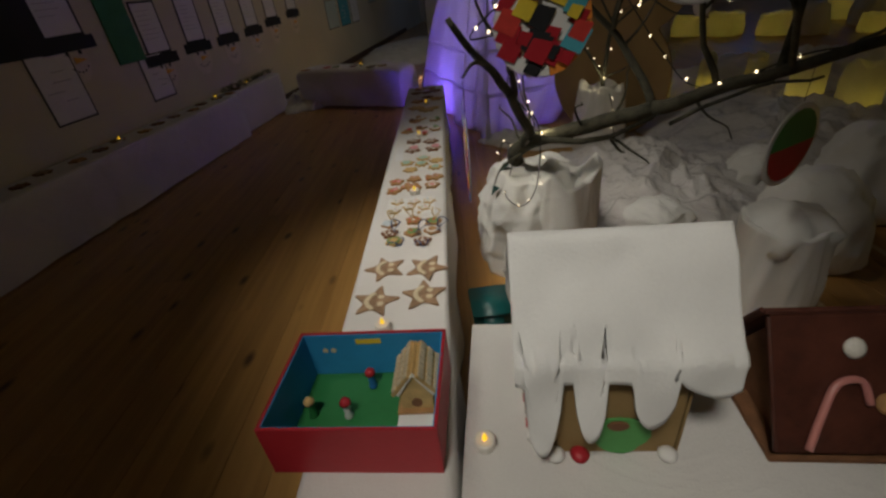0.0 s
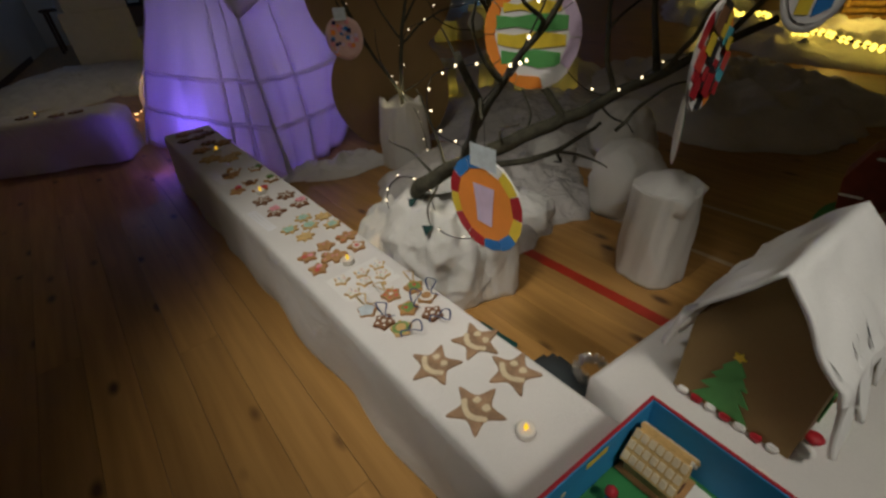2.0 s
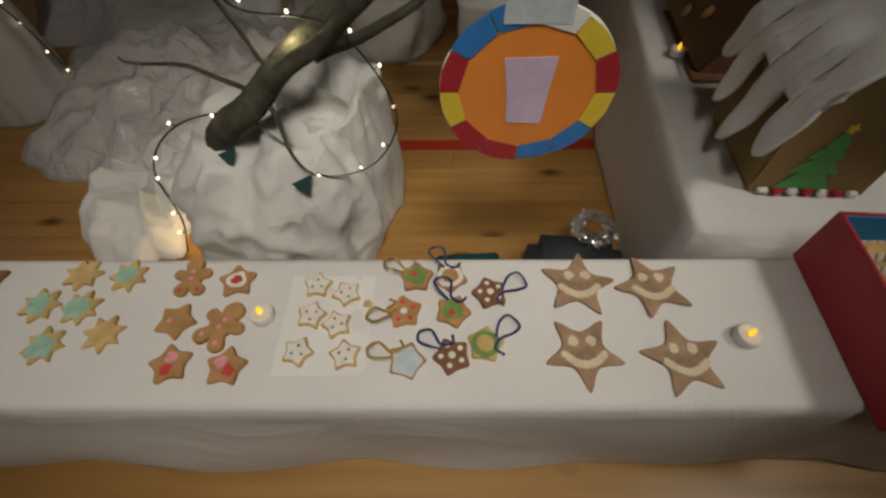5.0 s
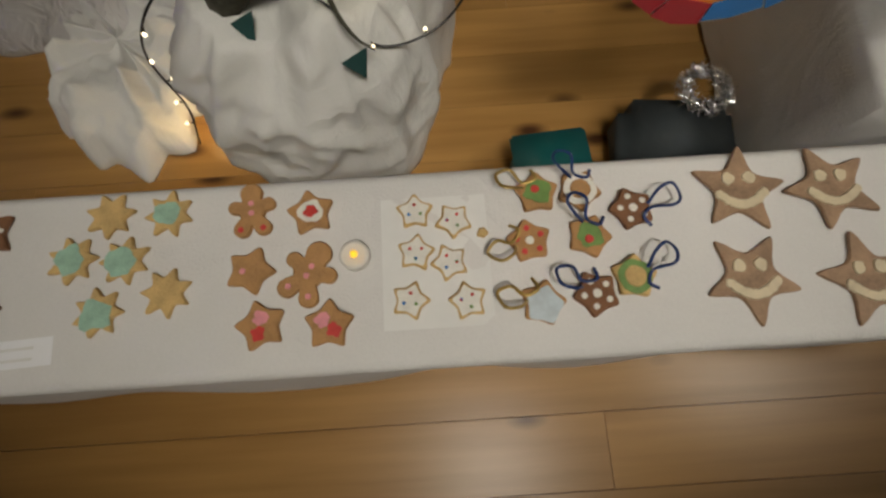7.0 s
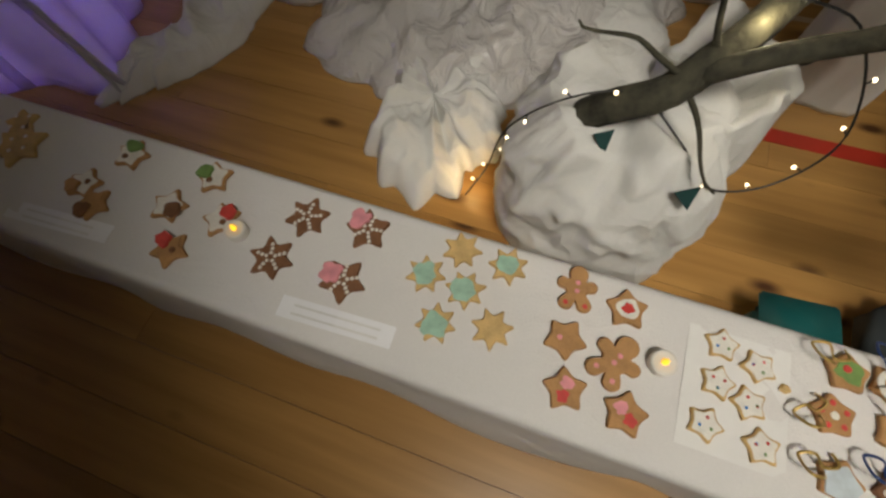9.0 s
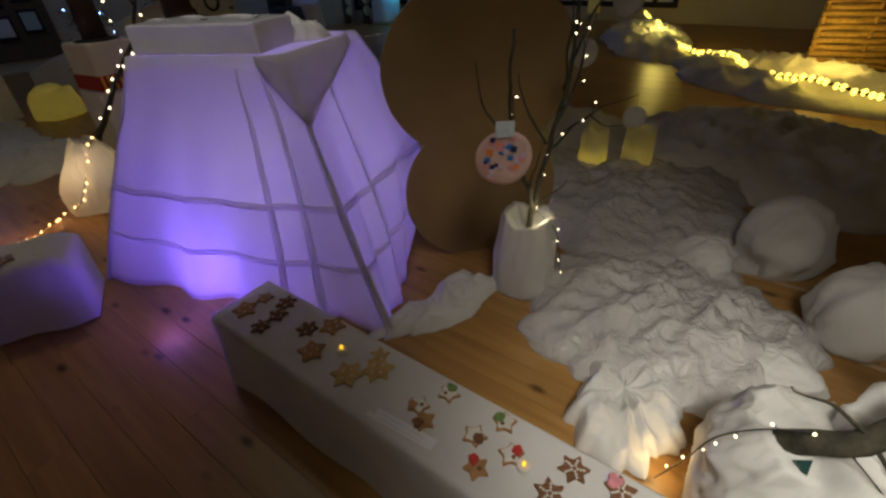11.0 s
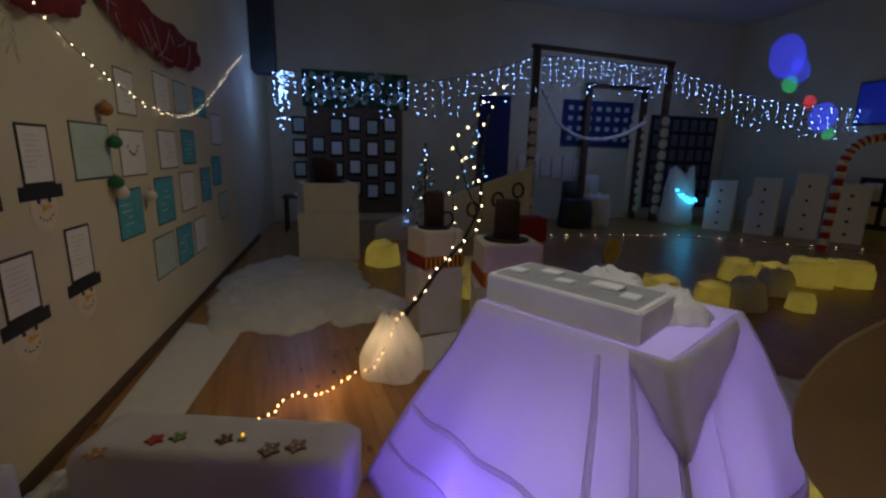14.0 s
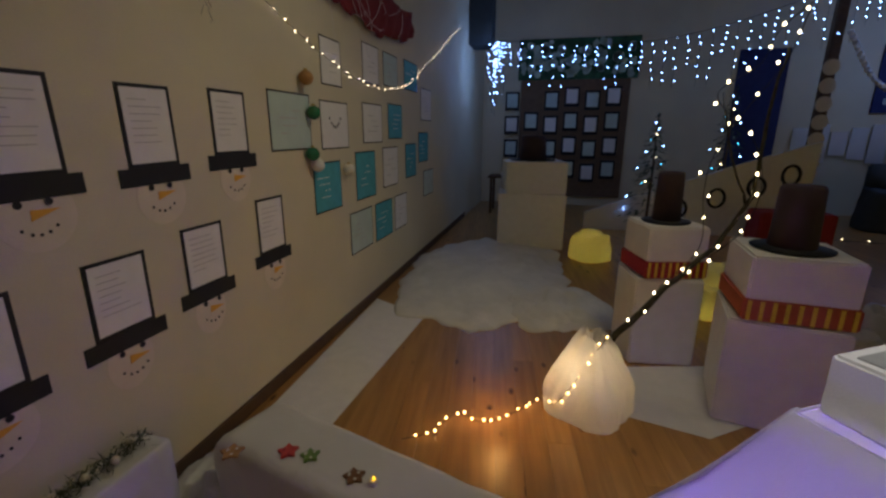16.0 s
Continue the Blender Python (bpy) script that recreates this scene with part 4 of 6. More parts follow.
bmesh.ops.transform(bm, matrix=pose(0.115, -0.135, 0), verts=bm.verts[:])
part("bunched_cloth", bm, WRAP, pot, "bunched second lobe of the cloth", smooth=True)
# Flat dark triangles paint in the shade of openings in the wrap.
GAPC = mat("dark_green_gap", (0.008, 0.045, 0.042), 0.9)
part("wrap_gap", prism([(-0.024, 0.0), (0.022, 0.008), (0.004, -0.034)], 0.003, pose(-0.150, -0.145, 0.375, 48, 0, -60)), GAPC, pot, "dark green triangle standing for a shady gap in the cloth")
part("wrap_gap", prism([(-0.016, 0.0), (0.022, 0.006), (0.004, -0.040)], 0.003, pose(-0.115, 0.03, 0.400, 40, 0, -60)), GAPC, pot, "dark green triangle standing for a shady gap in the cloth")

branch = thing("bare_branch", pose(0, 1.69, 0.30), "thick bare grey-green branch with twigs, standing in the white sack", "branch")
O = Vector((0, 1.69, 0.30))


def limb(pts, r0, r1, name="limb", owner=branch, origin=O, wob=0.012):
    p = smooth_path([Vector(q) - origin for q in pts], 5)
    p = [q + wob * Vector((noise.noise(q * 9), noise.noise(q * 9 + Vector((5, 0, 0))), noise.noise(q * 9 + Vector((0, 7, 0))))) if 0 < i < len(p) - 1 else q for i, q in enumerate(p)]
    return part(name, tube(p, [r0 + (r1 - r0) * i / (len(p) - 1) for i in range(len(p))], 9), BARK, owner, smooth=True)


FH = (0.42, 1.45, 0.68)
limb([(0.05, 1.88, 0.16), (0.0, 1.77, 0.42), (0.03, 1.657, 0.507), (0.22, 1.55, 0.60), FH], 0.034, 0.024, "trunk")
limb([FH, (0.56, 1.37, 0.745), (0.70, 1.30, 0.80), (1.0, 1.15, 0.93)], 0.023, 0.012)
limb([(0.03, 1.657, 0.507), (0.04, 1.50, 0.62), (-0.017, 1.36, 0.77), (-0.08, 1.25, 0.88), (-0.16, 1.20, 1.0)], 0.019, 0.008)
limb([(-0.005, 1.38, 0.75), (0.0, 1.25, 0.91), (0.03, 1.165, 1.02), (0.10, 1.10, 1.18)], 0.011, 0.005)
limb([FH, (0.34, 1.555, 0.852), (0.21, 1.567, 1.0), (0.13, 1.52, 1.25)], 0.014, 0.005)
limb([(0.05, 1.54, 0.58), (0.15, 1.42, 0.60), (0.28, 1.32, 0.64), (0.38, 1.26, 0.72)], 0.014, 0.005)
limb([(0.70, 1.30, 0.80), (0.55, 1.10, 1.0), (0.30, 0.90, 1.13), (0.03, 0.80, 1.17)], 0.009, 0.003)
limb([(0.55, 1.10, 1.0), (0.40, 0.90, 1.12), (0.26, 0.77, 1.21)], 0.007, 0.003)
limb([(0.68, 1.31, 0.79), (0.74, 1.40, 1.0), (0.80, 1.45, 1.28)], 0.013, 0.005)
limb([(0.85, 1.22, 0.865), (0.88, 1.12, 1.05), (0.95, 1.05, 1.28)], 0.010, 0.004)
limb([(0.56, 1.37, 0.745), (0.48, 1.36, 0.95), (0.45, 1.30, 1.20)], 0.010, 0.004)
limb([(-0.08, 1.25, 0.88), (-0.10, 1.20, 0.90), (-0.13, 1.155, 0.87)], 0.006, 0.003)
limb([(0.40, 1.22, 0.70), (0.58, 1.22, 0.78), (0.72, 1.20, 0.80)], 0.006, 0.003)
limb([(0.74, 1.40, 1.0), (0.62, 1.36, 1.12), (0.56, 1.30, 1.26)], 0.008, 0.003)
rng = random.Random(11)
for a, b in (((0.03, 1.66, 0.50), (-0.06, 1.84, 0.62)), ((0.06, 1.63, 0.53), (0.02, 1.74, 0.80)), ((0.03, 1.66, 0.49), (-0.08, 1.54, 0.40)), ((0.30, 1.51, 0.63), (0.38, 1.62, 0.78)), ((0.24, 1.54, 0.61), (0.20, 1.42, 0.72)), ((0.52, 1.39, 0.73), (0.60, 1.30, 0.62)), ((-0.01, 1.32, 0.83), (-0.06, 1.42, 1.02)), ((0.0, 1.25, 0.91), (-0.10, 1.22, 1.12)), ((0.34, 1.555, 0.852), (0.46, 1.62, 1.0)), ((0.21, 1.567, 1.0), (0.08, 1.62, 1.12)), ((0.30, 1.56, 0.90), (0.30, 1.44, 1.08)), ((0.74, 1.40, 1.0), (0.88, 1.48, 1.14)), ((0.88, 1.12, 1.05), (1.02, 1.12, 1.18)), ((0.28, 1.32, 0.64), (0.34, 1.40, 0.56)), ((0.28, 1.32, 0.64), (0.36, 1.20, 0.60)), ((0.48, 1.36, 0.95), (0.58, 1.26, 1.06)), ((0.80, 1.25, 0.84), (0.92, 1.30, 0.96)), ((0.03, 1.165, 1.02), (-0.04, 1.10, 1.14))):
    a, b = Vector(a), Vector(b)
    mid = (a + b) / 2 + Vector((rng.uniform(-1, 1), rng.uniform(-1, 1), rng.uniform(-1, 1))) * 0.03
    limb([a, mid, b], 0.006, 0.002, "twig", wob=0.02)


def light_string(name, pts, bulb_gap, label, bulb_mat=BULB, r=0.0036, wire=0.0021, jitter=0.012, steps=8, group=""):
    """A wire with small bulbs on short stems along it."""
    p = smooth_path(pts, steps)
    t = thing(name, Matrix.Translation(p[0]), label, "fairy lights", group)
    o = p[0]
    part("wire", tube([q - o for q in p], wire, 5), WIRE, t)
    rg, run = random.Random(len(pts) * 7 + int(abs(o.x) * 100)), 0.0
    stems = bmesh.new()
    for a, b in zip(p, p[1:]):
        run += (b - a).length
        if run >= bulb_gap:
            run = 0.0
            d = Vector((rg.uniform(-1, 1), rg.uniform(-1, 1), rg.uniform(-0.4, 1))).normalized() * jitter
            tube([b - o, b - o + d], 0.0016, 5, bm=stems)
            m_ = bmesh.new()
            ico(m_, r, (0, 0, 0), 1, 1.25)
            part("bulb", m_, bulb_mat, t, m=Matrix.Translation(b - o + d * 1.2), smooth=True)
    tagged(part("stems", stems, WIRE, t), kind="stuff")
    return t


light_string("fairy_lights", [(-0.06, 2.02, 0.02), (-0.05, 1.97, 0.16), (-0.07, 1.92, 0.36), (-0.05, 1.82, 0.47), (0.0, 1.72, 0.47), (-0.02, 1.62, 0.42), (-0.04, 1.54, 0.36), (0.02, 1.44, 0.36), (0.07, 1.40, 0.46), (0.08, 1.50, 0.62), (0.03, 1.66, 0.68), (0.0, 1.60, 0.86), (0.06, 1.42, 0.92)], 0.075, "warm white fairy lights wound on black wire round the branch")
light_string("fairy_lights", [(0.05, 1.62, 0.54), (0.06, 1.46, 0.66), (-0.02, 1.36, 0.80), (0.02, 1.22, 0.95), (-0.10, 1.10, 0.966), (0.08, 1.2, 1.08), (0.25, 1.42, 1.05), (0.42, 1.48, 0.85), (0.52, 1.38, 0.75), (0.72, 1.31, 0.83), (0.90, 1.22, 0.90), (0.96, 1.06, 1.2)], 0.075, "warm white fairy lights on black wire in the branch tips")
light_string("fairy_lights", [(0.34, 1.55, 0.86), (0.20, 1.58, 1.02), (0.30, 1.66, 1.16), (0.52, 1.55, 1.22), (0.74, 1.42, 1.02), (0.62, 1.34, 1.16), (0.46, 1.31, 1.18)], 0.085, "warm white fairy lights on black wire in the branch tips")


# ---- hanging paper discs ----
def disc(place, r, face, rim, middle, label, extra=(), tilt=0, drop=0.08, plate=PAPER):
    """A paper plate hung from a branch; face is the heading of its front in degrees."""
    d = thing("paper_disc_ornament", Matrix.Translation(place) @ pose(0, 0, 0, 90 + tilt, 0, face + 90), label, "ornament", "paper discs hung in the branches")
    part("plate", lathe([(0, -0.001), (r * 0.8, -0.001), (r, 0.002), (r, 0.0035), (r * 0.8, 0.001), (0, 0.001)], 40, 0.03, r * 30), plate, d, smooth=True)
    part("thread", tube([(0, r, 0.001), (0, r + drop, 0.001)], 0.0008, 4), WIRE, d)
    part("middle", prism(blob_pts(r * 0.80, r * 9, 0.06, 30), 0.0012, pose(0, 0, 0.0035)), middle, d)
    for j, c in enumerate(rim):
        a0, a1 = 2 * math.pi * j / len(rim), 2 * math.pi * (j + 1) / len(rim) - 0.02
        w = [r * (1.0 + 0.05 * noise.noise((j * 1.7, 0.3, r))), r * 0.78]
        pts = [(w[0] * math.cos(a0), w[0] * math.sin(a0)), (w[0] * 1.01 * math.cos((a0 + a1) / 2), w[0] * 1.01 * math.sin((a0 + a1) / 2)), (w[0] * math.cos(a1), w[0] * math.sin(a1)), (w[1] * math.cos(a1), w[1] * math.sin(a1)), (w[1] * math.cos(a0), w[1] * math.sin(a0))]
        part("rim_piece", prism(pts, 0.001, pose(0, 0, 0.0052 + 0.0004 * (j % 3))), c, d)
    for nm, pts, c, z in extra:
        part(nm, prism(pts, 0.001, pose(0, 0, z)), c, d)
    return d


cup = [(-0.036, 0.050), (0.034, 0.052), (0.030, 0.010), (0.026, -0.052), (-0.024, -0.050), (-0.028, 0.0)]
disc((-0.128, 1.152, 0.662), 0.122, 188, [REDC, YELC, PAPER, BLUED, BLUED, REDC, YELC, REDC, REDC, BLUED, BLUED, YELC][::1], ORANGEC, "orange paper disc with a red, yellow and blue rim", [("lilac_shape", cup, LILAC, 0.0058), ("silver_tab", [(-0.042, 0.095), (0.042, 0.095), (0.042, 0.150), (-0.042, 0.150)], CLEARI, 0.0068)])
stripe = lambda y, h, w, s: [(-w, y), (-w * 0.4, y + 0.006 * s), (w * 0.3, y - 0.004), (w, y + 0.003), (w, y + h), (w * 0.2, y + h + 0.005), (-w * 0.5, y + h - 0.004), (-w, y + h)]
disc((0.075, 1.24, 1.00), 0.120, 205, [LILAC, LILAC, PAPER, ORANGEC, ORANGEC, ORANGEC, ORANGEC, ORANGEC, PAPER, LILAC], PAPER, "white paper disc with green, yellow and orange stripes", [("green_stripe", stripe(-0.066, 0.032, 0.075, 1), mat("bright_green_paper", (0.10, 0.36, 0.10), 0.7), 0.0058), ("yellow_stripe", stripe(-0.022, 0.026, 0.085, -1), YELC, 0.0058), ("green_stripe", stripe(0.012, 0.030, 0.088, 1), mat("bright_green_paper", (0.10, 0.36, 0.10), 0.7), 0.0058), ("yellow_stripe", stripe(0.048, 0.02, 0.07, 1), YELC, 0.0058), ("red_patch", stripe(0.074, 0.024, 0.03, 1), REDC, 0.0058)])
mos = []
rg = random.Random(3)
for j in range(27):
    a, q = rg.uniform(0, 6.28), 0.066 * math.sqrt(rg.random())
    s = rg.uniform(0.015, 0.030)
    mos.append(("mosaic_piece", [(q * math.cos(a) + s * math.cos(b), q * math.sin(a) + s * 0.8 * math.sin(b)) for b in (0.5, 1.9, 3.4, 4.9)], (BLACKP, REDC, REDC, BLACKP, DARKG, YELC, REDC, TEALP, BLACKP, REDI)[j % 10], 0.0056 + 0.00025 * j))
disc((0.045, 0.80, 1.008), 0.080, 284, [ORANGEC, ORANGEC, PAPER, REDC, PAPER, PAPER, PAPER, ORANGEC, ORANGEC], PAPER, "white paper disc with a dark red, black and yellow mosaic", mos)
disc((0.255, 0.77, 1.085), 0.066, 250, [], PAPER, "white paper disc with yellow and blue shapes", [("yellow_square", [(-0.035, -0.035), (-0.007, -0.038), (-0.003, 0.0), (-0.031, 0.0)], YELC, 0.0058), ("blue_patch", [(0.0, -0.042), (0.035, -0.031), (0.038, 0.0), (0.003, 0.007)], BLUED, 0.0058)])
disc((0.70, 1.21, 0.63), 0.110, 306, [], PAPER, "white paper disc with a red and green half", [("green_half", [(0.095 * math.cos(a / 10 * math.pi), 0.095 * math.sin(a / 10 * math.pi)) for a in range(11)], GREENC, 0.0058), ("red_half", [(0.095 * math.cos(-a / 10 * math.pi), 0.095 * math.sin(-a / 10 * math.pi)) for a in range(11)], REDC, 0.0064)])
mos2 = []
for j in range(34):
    a, q = rg.uniform(0, 6.28), 0.096 * math.sqrt(rg.random())
    s = rg.uniform(0.010, 0.017)
    mos2.append(("mosaic_piece", [(q * math.cos(a) + s * math.cos(b), q * math.sin(a) + s * math.sin(b)) for b in (0.6, 2.2, 3.7, 5.3)], (PINKI, BLUED, LILAC, NAVY, PINKI, ORANGEC, LILAC)[j % 7], 0.0056 + 0.0002 * j))
disc((0.21, 2.87, 0.83), 0.108, 226, [], mat("pale_pink_paper", (0.68, 0.46, 0.42), 0.75), "pink paper disc dotted with blue and orange mosaic", mos2 + [("silver_tab", [(-0.035, 0.085), (0.035, 0.085), (0.035, 0.145), (-0.035, 0.145)], CLEARI, 0.0140)], plate=mat("pale_pink_paper", (0.68, 0.46, 0.42), 0.75))
# ---- second wrapped pot ----
pot2 = thing("wrapped_pot", pose(0.535, 2.96, 0), "white paper-wrapped pot with fairy lights inside", "plant pot")
part("cloth_wrap", sack(0.155, 0.42, 7.7, top=0.80, belly=1.0, fold=0.12, pleat=0.05, rim=0.10), WRAPP, pot2, smooth=True)
O2 = Vector((0.535, 2.945, 0.34))
br2 = thing("bare_branch", Matrix.Translation(O2), "thin forked bare branch in a white-wrapped pot", "branch")
limb([O2, (0.535, 2.94, 0.45), (0.44, 2.91, 0.60), (0.31, 2.89, 0.82), (0.21, 2.85, 1.05), (0.15, 2.80, 1.28)], 0.014, 0.005, owner=br2, origin=O2)
limb([(0.535, 2.94, 0.43), (0.54, 2.91, 0.60), (0.565, 2.88, 0.85), (0.62, 2.86, 1.10), (0.66, 2.88, 1.42)], 0.015, 0.006, owner=br2, origin=O2)
for pts, ra in ((((0.55, 2.89, 0.75), (0.72, 2.80, 0.88), (0.95, 2.70, 0.93)), 0.008), (((0.72, 2.80, 0.88), (0.84, 2.78, 0.80), (1.0, 2.72, 0.77)), 0.005), (((0.55, 2.90, 0.78), (0.46, 2.95, 0.95), (0.44, 2.98, 1.08)), 0.007), (((0.62, 2.86, 1.10), (0.75, 2.84, 1.28), (0.92, 2.80, 1.40)), 0.007), (((0.60, 2.87, 1.0), (0.52, 2.82, 1.2), (0.50, 2.80, 1.38)), 0.006), (((0.565, 2.88, 0.85), (0.70, 2.86, 1.05), (0.78, 2.90, 1.22)), 0.008), (((0.31, 2.89, 0.82), (0.24, 2.98, 0.98), (0.25, 3.04, 1.15)), 0.006), (((0.535, 2.93, 0.46), (0.62, 2.90, 0.50), (0.70, 2.86, 0.57)), 0.007), (((0.44, 2.91, 0.60), (0.38, 2.84, 0.72), (0.36, 2.80, 0.86)), 0.005)):
    limb(pts, ra, 0.002, "twig", br2, O2)
light_string("fairy_lights", [(0.61, 2.79, 0.03), (0.60, 2.80, 0.20), (0.57, 2.82, 0.36), (0.54, 2.88, 0.43), (0.53, 2.93, 0.48), (0.43, 2.90, 0.62), (0.31, 2.88, 0.84), (0.21, 2.84, 1.06)], 0.07, "warm white fairy lights running out of the wrapped pot")
light_string("fairy_lights", [(0.545, 2.92, 0.50), (0.57, 2.87, 0.80), (0.72, 2.79, 0.89), (0.66, 2.84, 1.06), (0.76, 2.85, 1.26), (0.62, 2.85, 1.22), (0.52, 2.81, 1.22), (0.66, 2.87, 1.40)], 0.085, "warm white fairy lights wound through the forked branch")
for p, r_ in (((0.95, 2.70, 0.93), 0.05), ((0.78, 2.90, 1.22), 0.06), ((0.92, 2.80, 1.40), 0.06), ((0.80, 1.45, 1.28), 0.06), ((0.45, 1.30, 1.20), 0.05), ((0.13, 1.52, 1.25), 0.045)):
    disc((p[0], p[1], p[2] - r_ - 0.05), r_, 215, [], mat("grey_tracing_paper", (0.42, 0.40, 0.36), 0.8, sheer=0.3), "pale grey paper disc hung on a thread", drop=0.05, plate=MATS["grey_tracing_paper"])
for (x, y, r_, h_, sd) in ((0.775, 1.235, 0.125, 0.40, 3.1),):
    t = thing("wrapped_pot", pose(x, y, 0), "tall white paper-wrapped bucket on the floor", "plant pot")
    part("paper_wrap", sack(r_, h_, sd, top=0.90, belly=1.0, fold=0.13, rim=0.07, pleat=0.06), WRAPP, t, smooth=True)
    part("paper_stuffing", lathe([(0, h_ * 0.78), (r_ * 0.80, h_ * 0.82), (r_ * 0.8, h_ * 0.98), (r_ * 0.5, h_ * 1.08), (0, h_ * 1.12)], 40, 0.6, sd), WRAP, t, "crumpled white paper filling", smooth=True)
for (x, y, r_, h_, sd) in ((1.12, 1.66, 0.18, 0.36, 4.4), (1.52, 2.02, 0.19, 0.40, 6.2), (1.22, 2.30, 0.14, 0.22, 7.3), (0.62, 1.86, 0.15, 0.16, 9.3)):
    tagged(part("white_bag", bundle(r_, h_, sd), WRAP, m=pose(x, y, 0), smooth=True), "round white cloth bag lying on the floor", "bag")
# ---- fabric snow on the floor ----
heap("fabric_snow", 0.62, 0.62, 0.17, 2.0, SHEET, pose(0.72, 2.26, 0), "rumpled white plastic sheet and cloth spread as snow", 0.5, n=170)
heap("fabric_snow", 0.27, 0.21, 0.13, 5.0, WRAP, pose(0.17, 2.24, 0, 0, 0, 30), "bunched end of white cloth lit from below", 0.7, edge=0.5, zig=0.11, n=144)
heap("fabric_snow", 0.36, 0.13, 0.08, 6.0, WRAP, pose(0.13, 3.14, 0, 0, 0, -8), "white cotton wool snow along the tent", 0.7, edge=0.4)
heap("fabric_snow", 0.85, 0.95, 0.20, 8.0, SHEET, pose(1.65, 3.05, 0), "wide rumpled white sheet spread as snow", 0.25, n=140)
heap("fabric_snow", 1.0, 1.2, 0.26, 9.0, FLEECE, pose(3.1, 2.4, 0), "white fleece snow bank on the hall floor", 0.4)
heap("fabric_snow", 1.1, 0.9, 0.22, 9.7, FLEECE, pose(2.4, 4.3, 0), "white fleece snow bank on the hall floor", 0.4)
heap("fabric_snow", 0.98, 1.65, 0.10, 12.0, FLEECE, pose(-1.70, 8.58, 0), "white fleece snow field on the floor by the wall", 0.12, edge=0.15)
heap("fabric_snow", 0.55, 0.6, 0.10, 13.0, FLEECE, pose(-0.95, 7.6, 0), "white fleece snow on the floor", 0.5)
tagged(part("paper_runner", prism([(-2.60, 5.46), (-2.46, 5.42), (-2.42, 5.34), (-2.16, 5.35), (-2.06, 7.08), (-2.66, 7.40)], 0.002, pose(0, 0, 0.002)), PAPER), "white paper runner lying on the floor along the wall", "paper")
tagged(part("paper_runner", prism([(-0.55, 5.98), (-0.05, 5.86), (0.35, 6.15), (0.25, 6.75), (-0.50, 6.55)], 0.002, pose(0, 0, 0.002)), PAPER), "white paper laid under the box snowmen", "paper")

# ---- tent of white cloth ----
tent = thing("cloth_tent", pose(0, 0, 0), "white cloth play tent lit violet from the floor", "tent")
TB = [Vector(p) for p in ((-0.20, 3.16, 0), (-1.02, 4.82, 0), (-0.05, 5.30, 0), (0.34, 3.64, 0))]
TT = [Vector(p) for p in ((-0.18, 3.66, 1.185), (-0.57, 4.26, 1.185), (0.0, 4.60, 1.185), (0.40, 3.98, 1.185))]


def tent_point(i, s, q, lift=0.0):
    a, b = TB[i].lerp(TB[(i + 1) % 4], s), TT[i].lerp(TT[(i + 1) % 4], s)
    out = (b - a).cross(TB[(i + 1) % 4] - TB[i]).normalized()
    if out.dot(a - Vector((-0.14, 4.2, 0))) < 0:
        out = -out
    hang = 0.03 * math.sin(math.pi * q) + (0.030 * math.sin(s * 23 + i * 2 + 1.5 * noise.noise((s * 3, i, 0))) + 0.02 * noise.noise((s * 9, q * 2, i))) * (1 - q) * min(1, 6 * s, 6 * (1 - s))
    swell = (1 - s) ** 2 if i == 3 else s * s if i == 2 else 0.0
    return a.lerp(b, q) + Vector((0.18, -0.08, 0)) * swell * 4 * q * (1 - q) + out * (hang - 0.03 * min(1.0, (1 - q) * 5) + lift)


def cloth_strip(name, grid, material, label="", thick=0.002):
    bm = bmesh.new()
    g = [[bm.verts.new(p) for p in row] for row in grid]
    for a, b in zip(g, g[1:]):
        for k in range(len(a) - 1):
            bm.faces.new((a[k], a[k + 1], b[k + 1], b[k]))
    bmesh.ops.recalc_face_normals(bm, faces=bm.faces[:])
    p = part(name, bm, material, tent, label, smooth=True)
    p.modifiers.new("thick", "SOLIDIFY").thickness = thick


for i in range(4):
    bm = bmesh.new()
    g = [[bm.verts.new(tent_point(i, s / 36, q / 20)) for s in range(37)] for q in range(21)]
    for a, b in zip(g, g[1:]):
        for k in range(36):
            bm.faces.new((a[k], a[k + 1], b[k + 1], b[k]))
    p = part("cloth_panel", bm, TENT, tent, smooth=True)
    so = p.modifiers.new("thick", "SOLIDIFY")
    so.thickness = 0.003
    for q in (0.27, 0.50):
        grid = []
        for k in range(41):
            f = 0.005 + 0.99 * k / 40
            mid = q - 0.02 * math.sin(math.pi * f) + 0.006 * noise.noise((f * 9, i, q))
            grid.append([tent_point(i, f, mid + d, 0.0025 + (0.003 if abs(d) < 0.01 else 0)) for d in (-0.012, -0.004, 0.004, 0.012)])
        cloth_strip("sewn_band", grid, SEAM, "darker sewn band")
    grid = [[tent_point(i, d, k / 30, 0.006) for d in (0.0, 0.012, 0.024)] for k in range(31)]
    cloth_strip("corner_seam", grid, SEAM, "doubled cloth seam")
    for c in ((0.30, 0.16) if i == 0 else (0.62,)):
        grid = [[tent_point(i, c + 0.05 * math.sin(k * 0.11 + c * 9) * (1 - k / 24) + d, 0.01 + k / 24 * 0.95, 0.002 + lift * (1 - k / 24)) for d, lift in ((-0.012, 0), (0.0, 0.010), (0.012, 0))] for k in range(25)]
        cloth_strip("hanging_pleat", grid, SEAM)
part("top_board", prism([tuple(v.lerp(Vector((-0.09, 4.12, 1.185)), 0.015)[:2]) for v in TT], 0.012, pose(0, 0, 1.174)), TENT, tent)
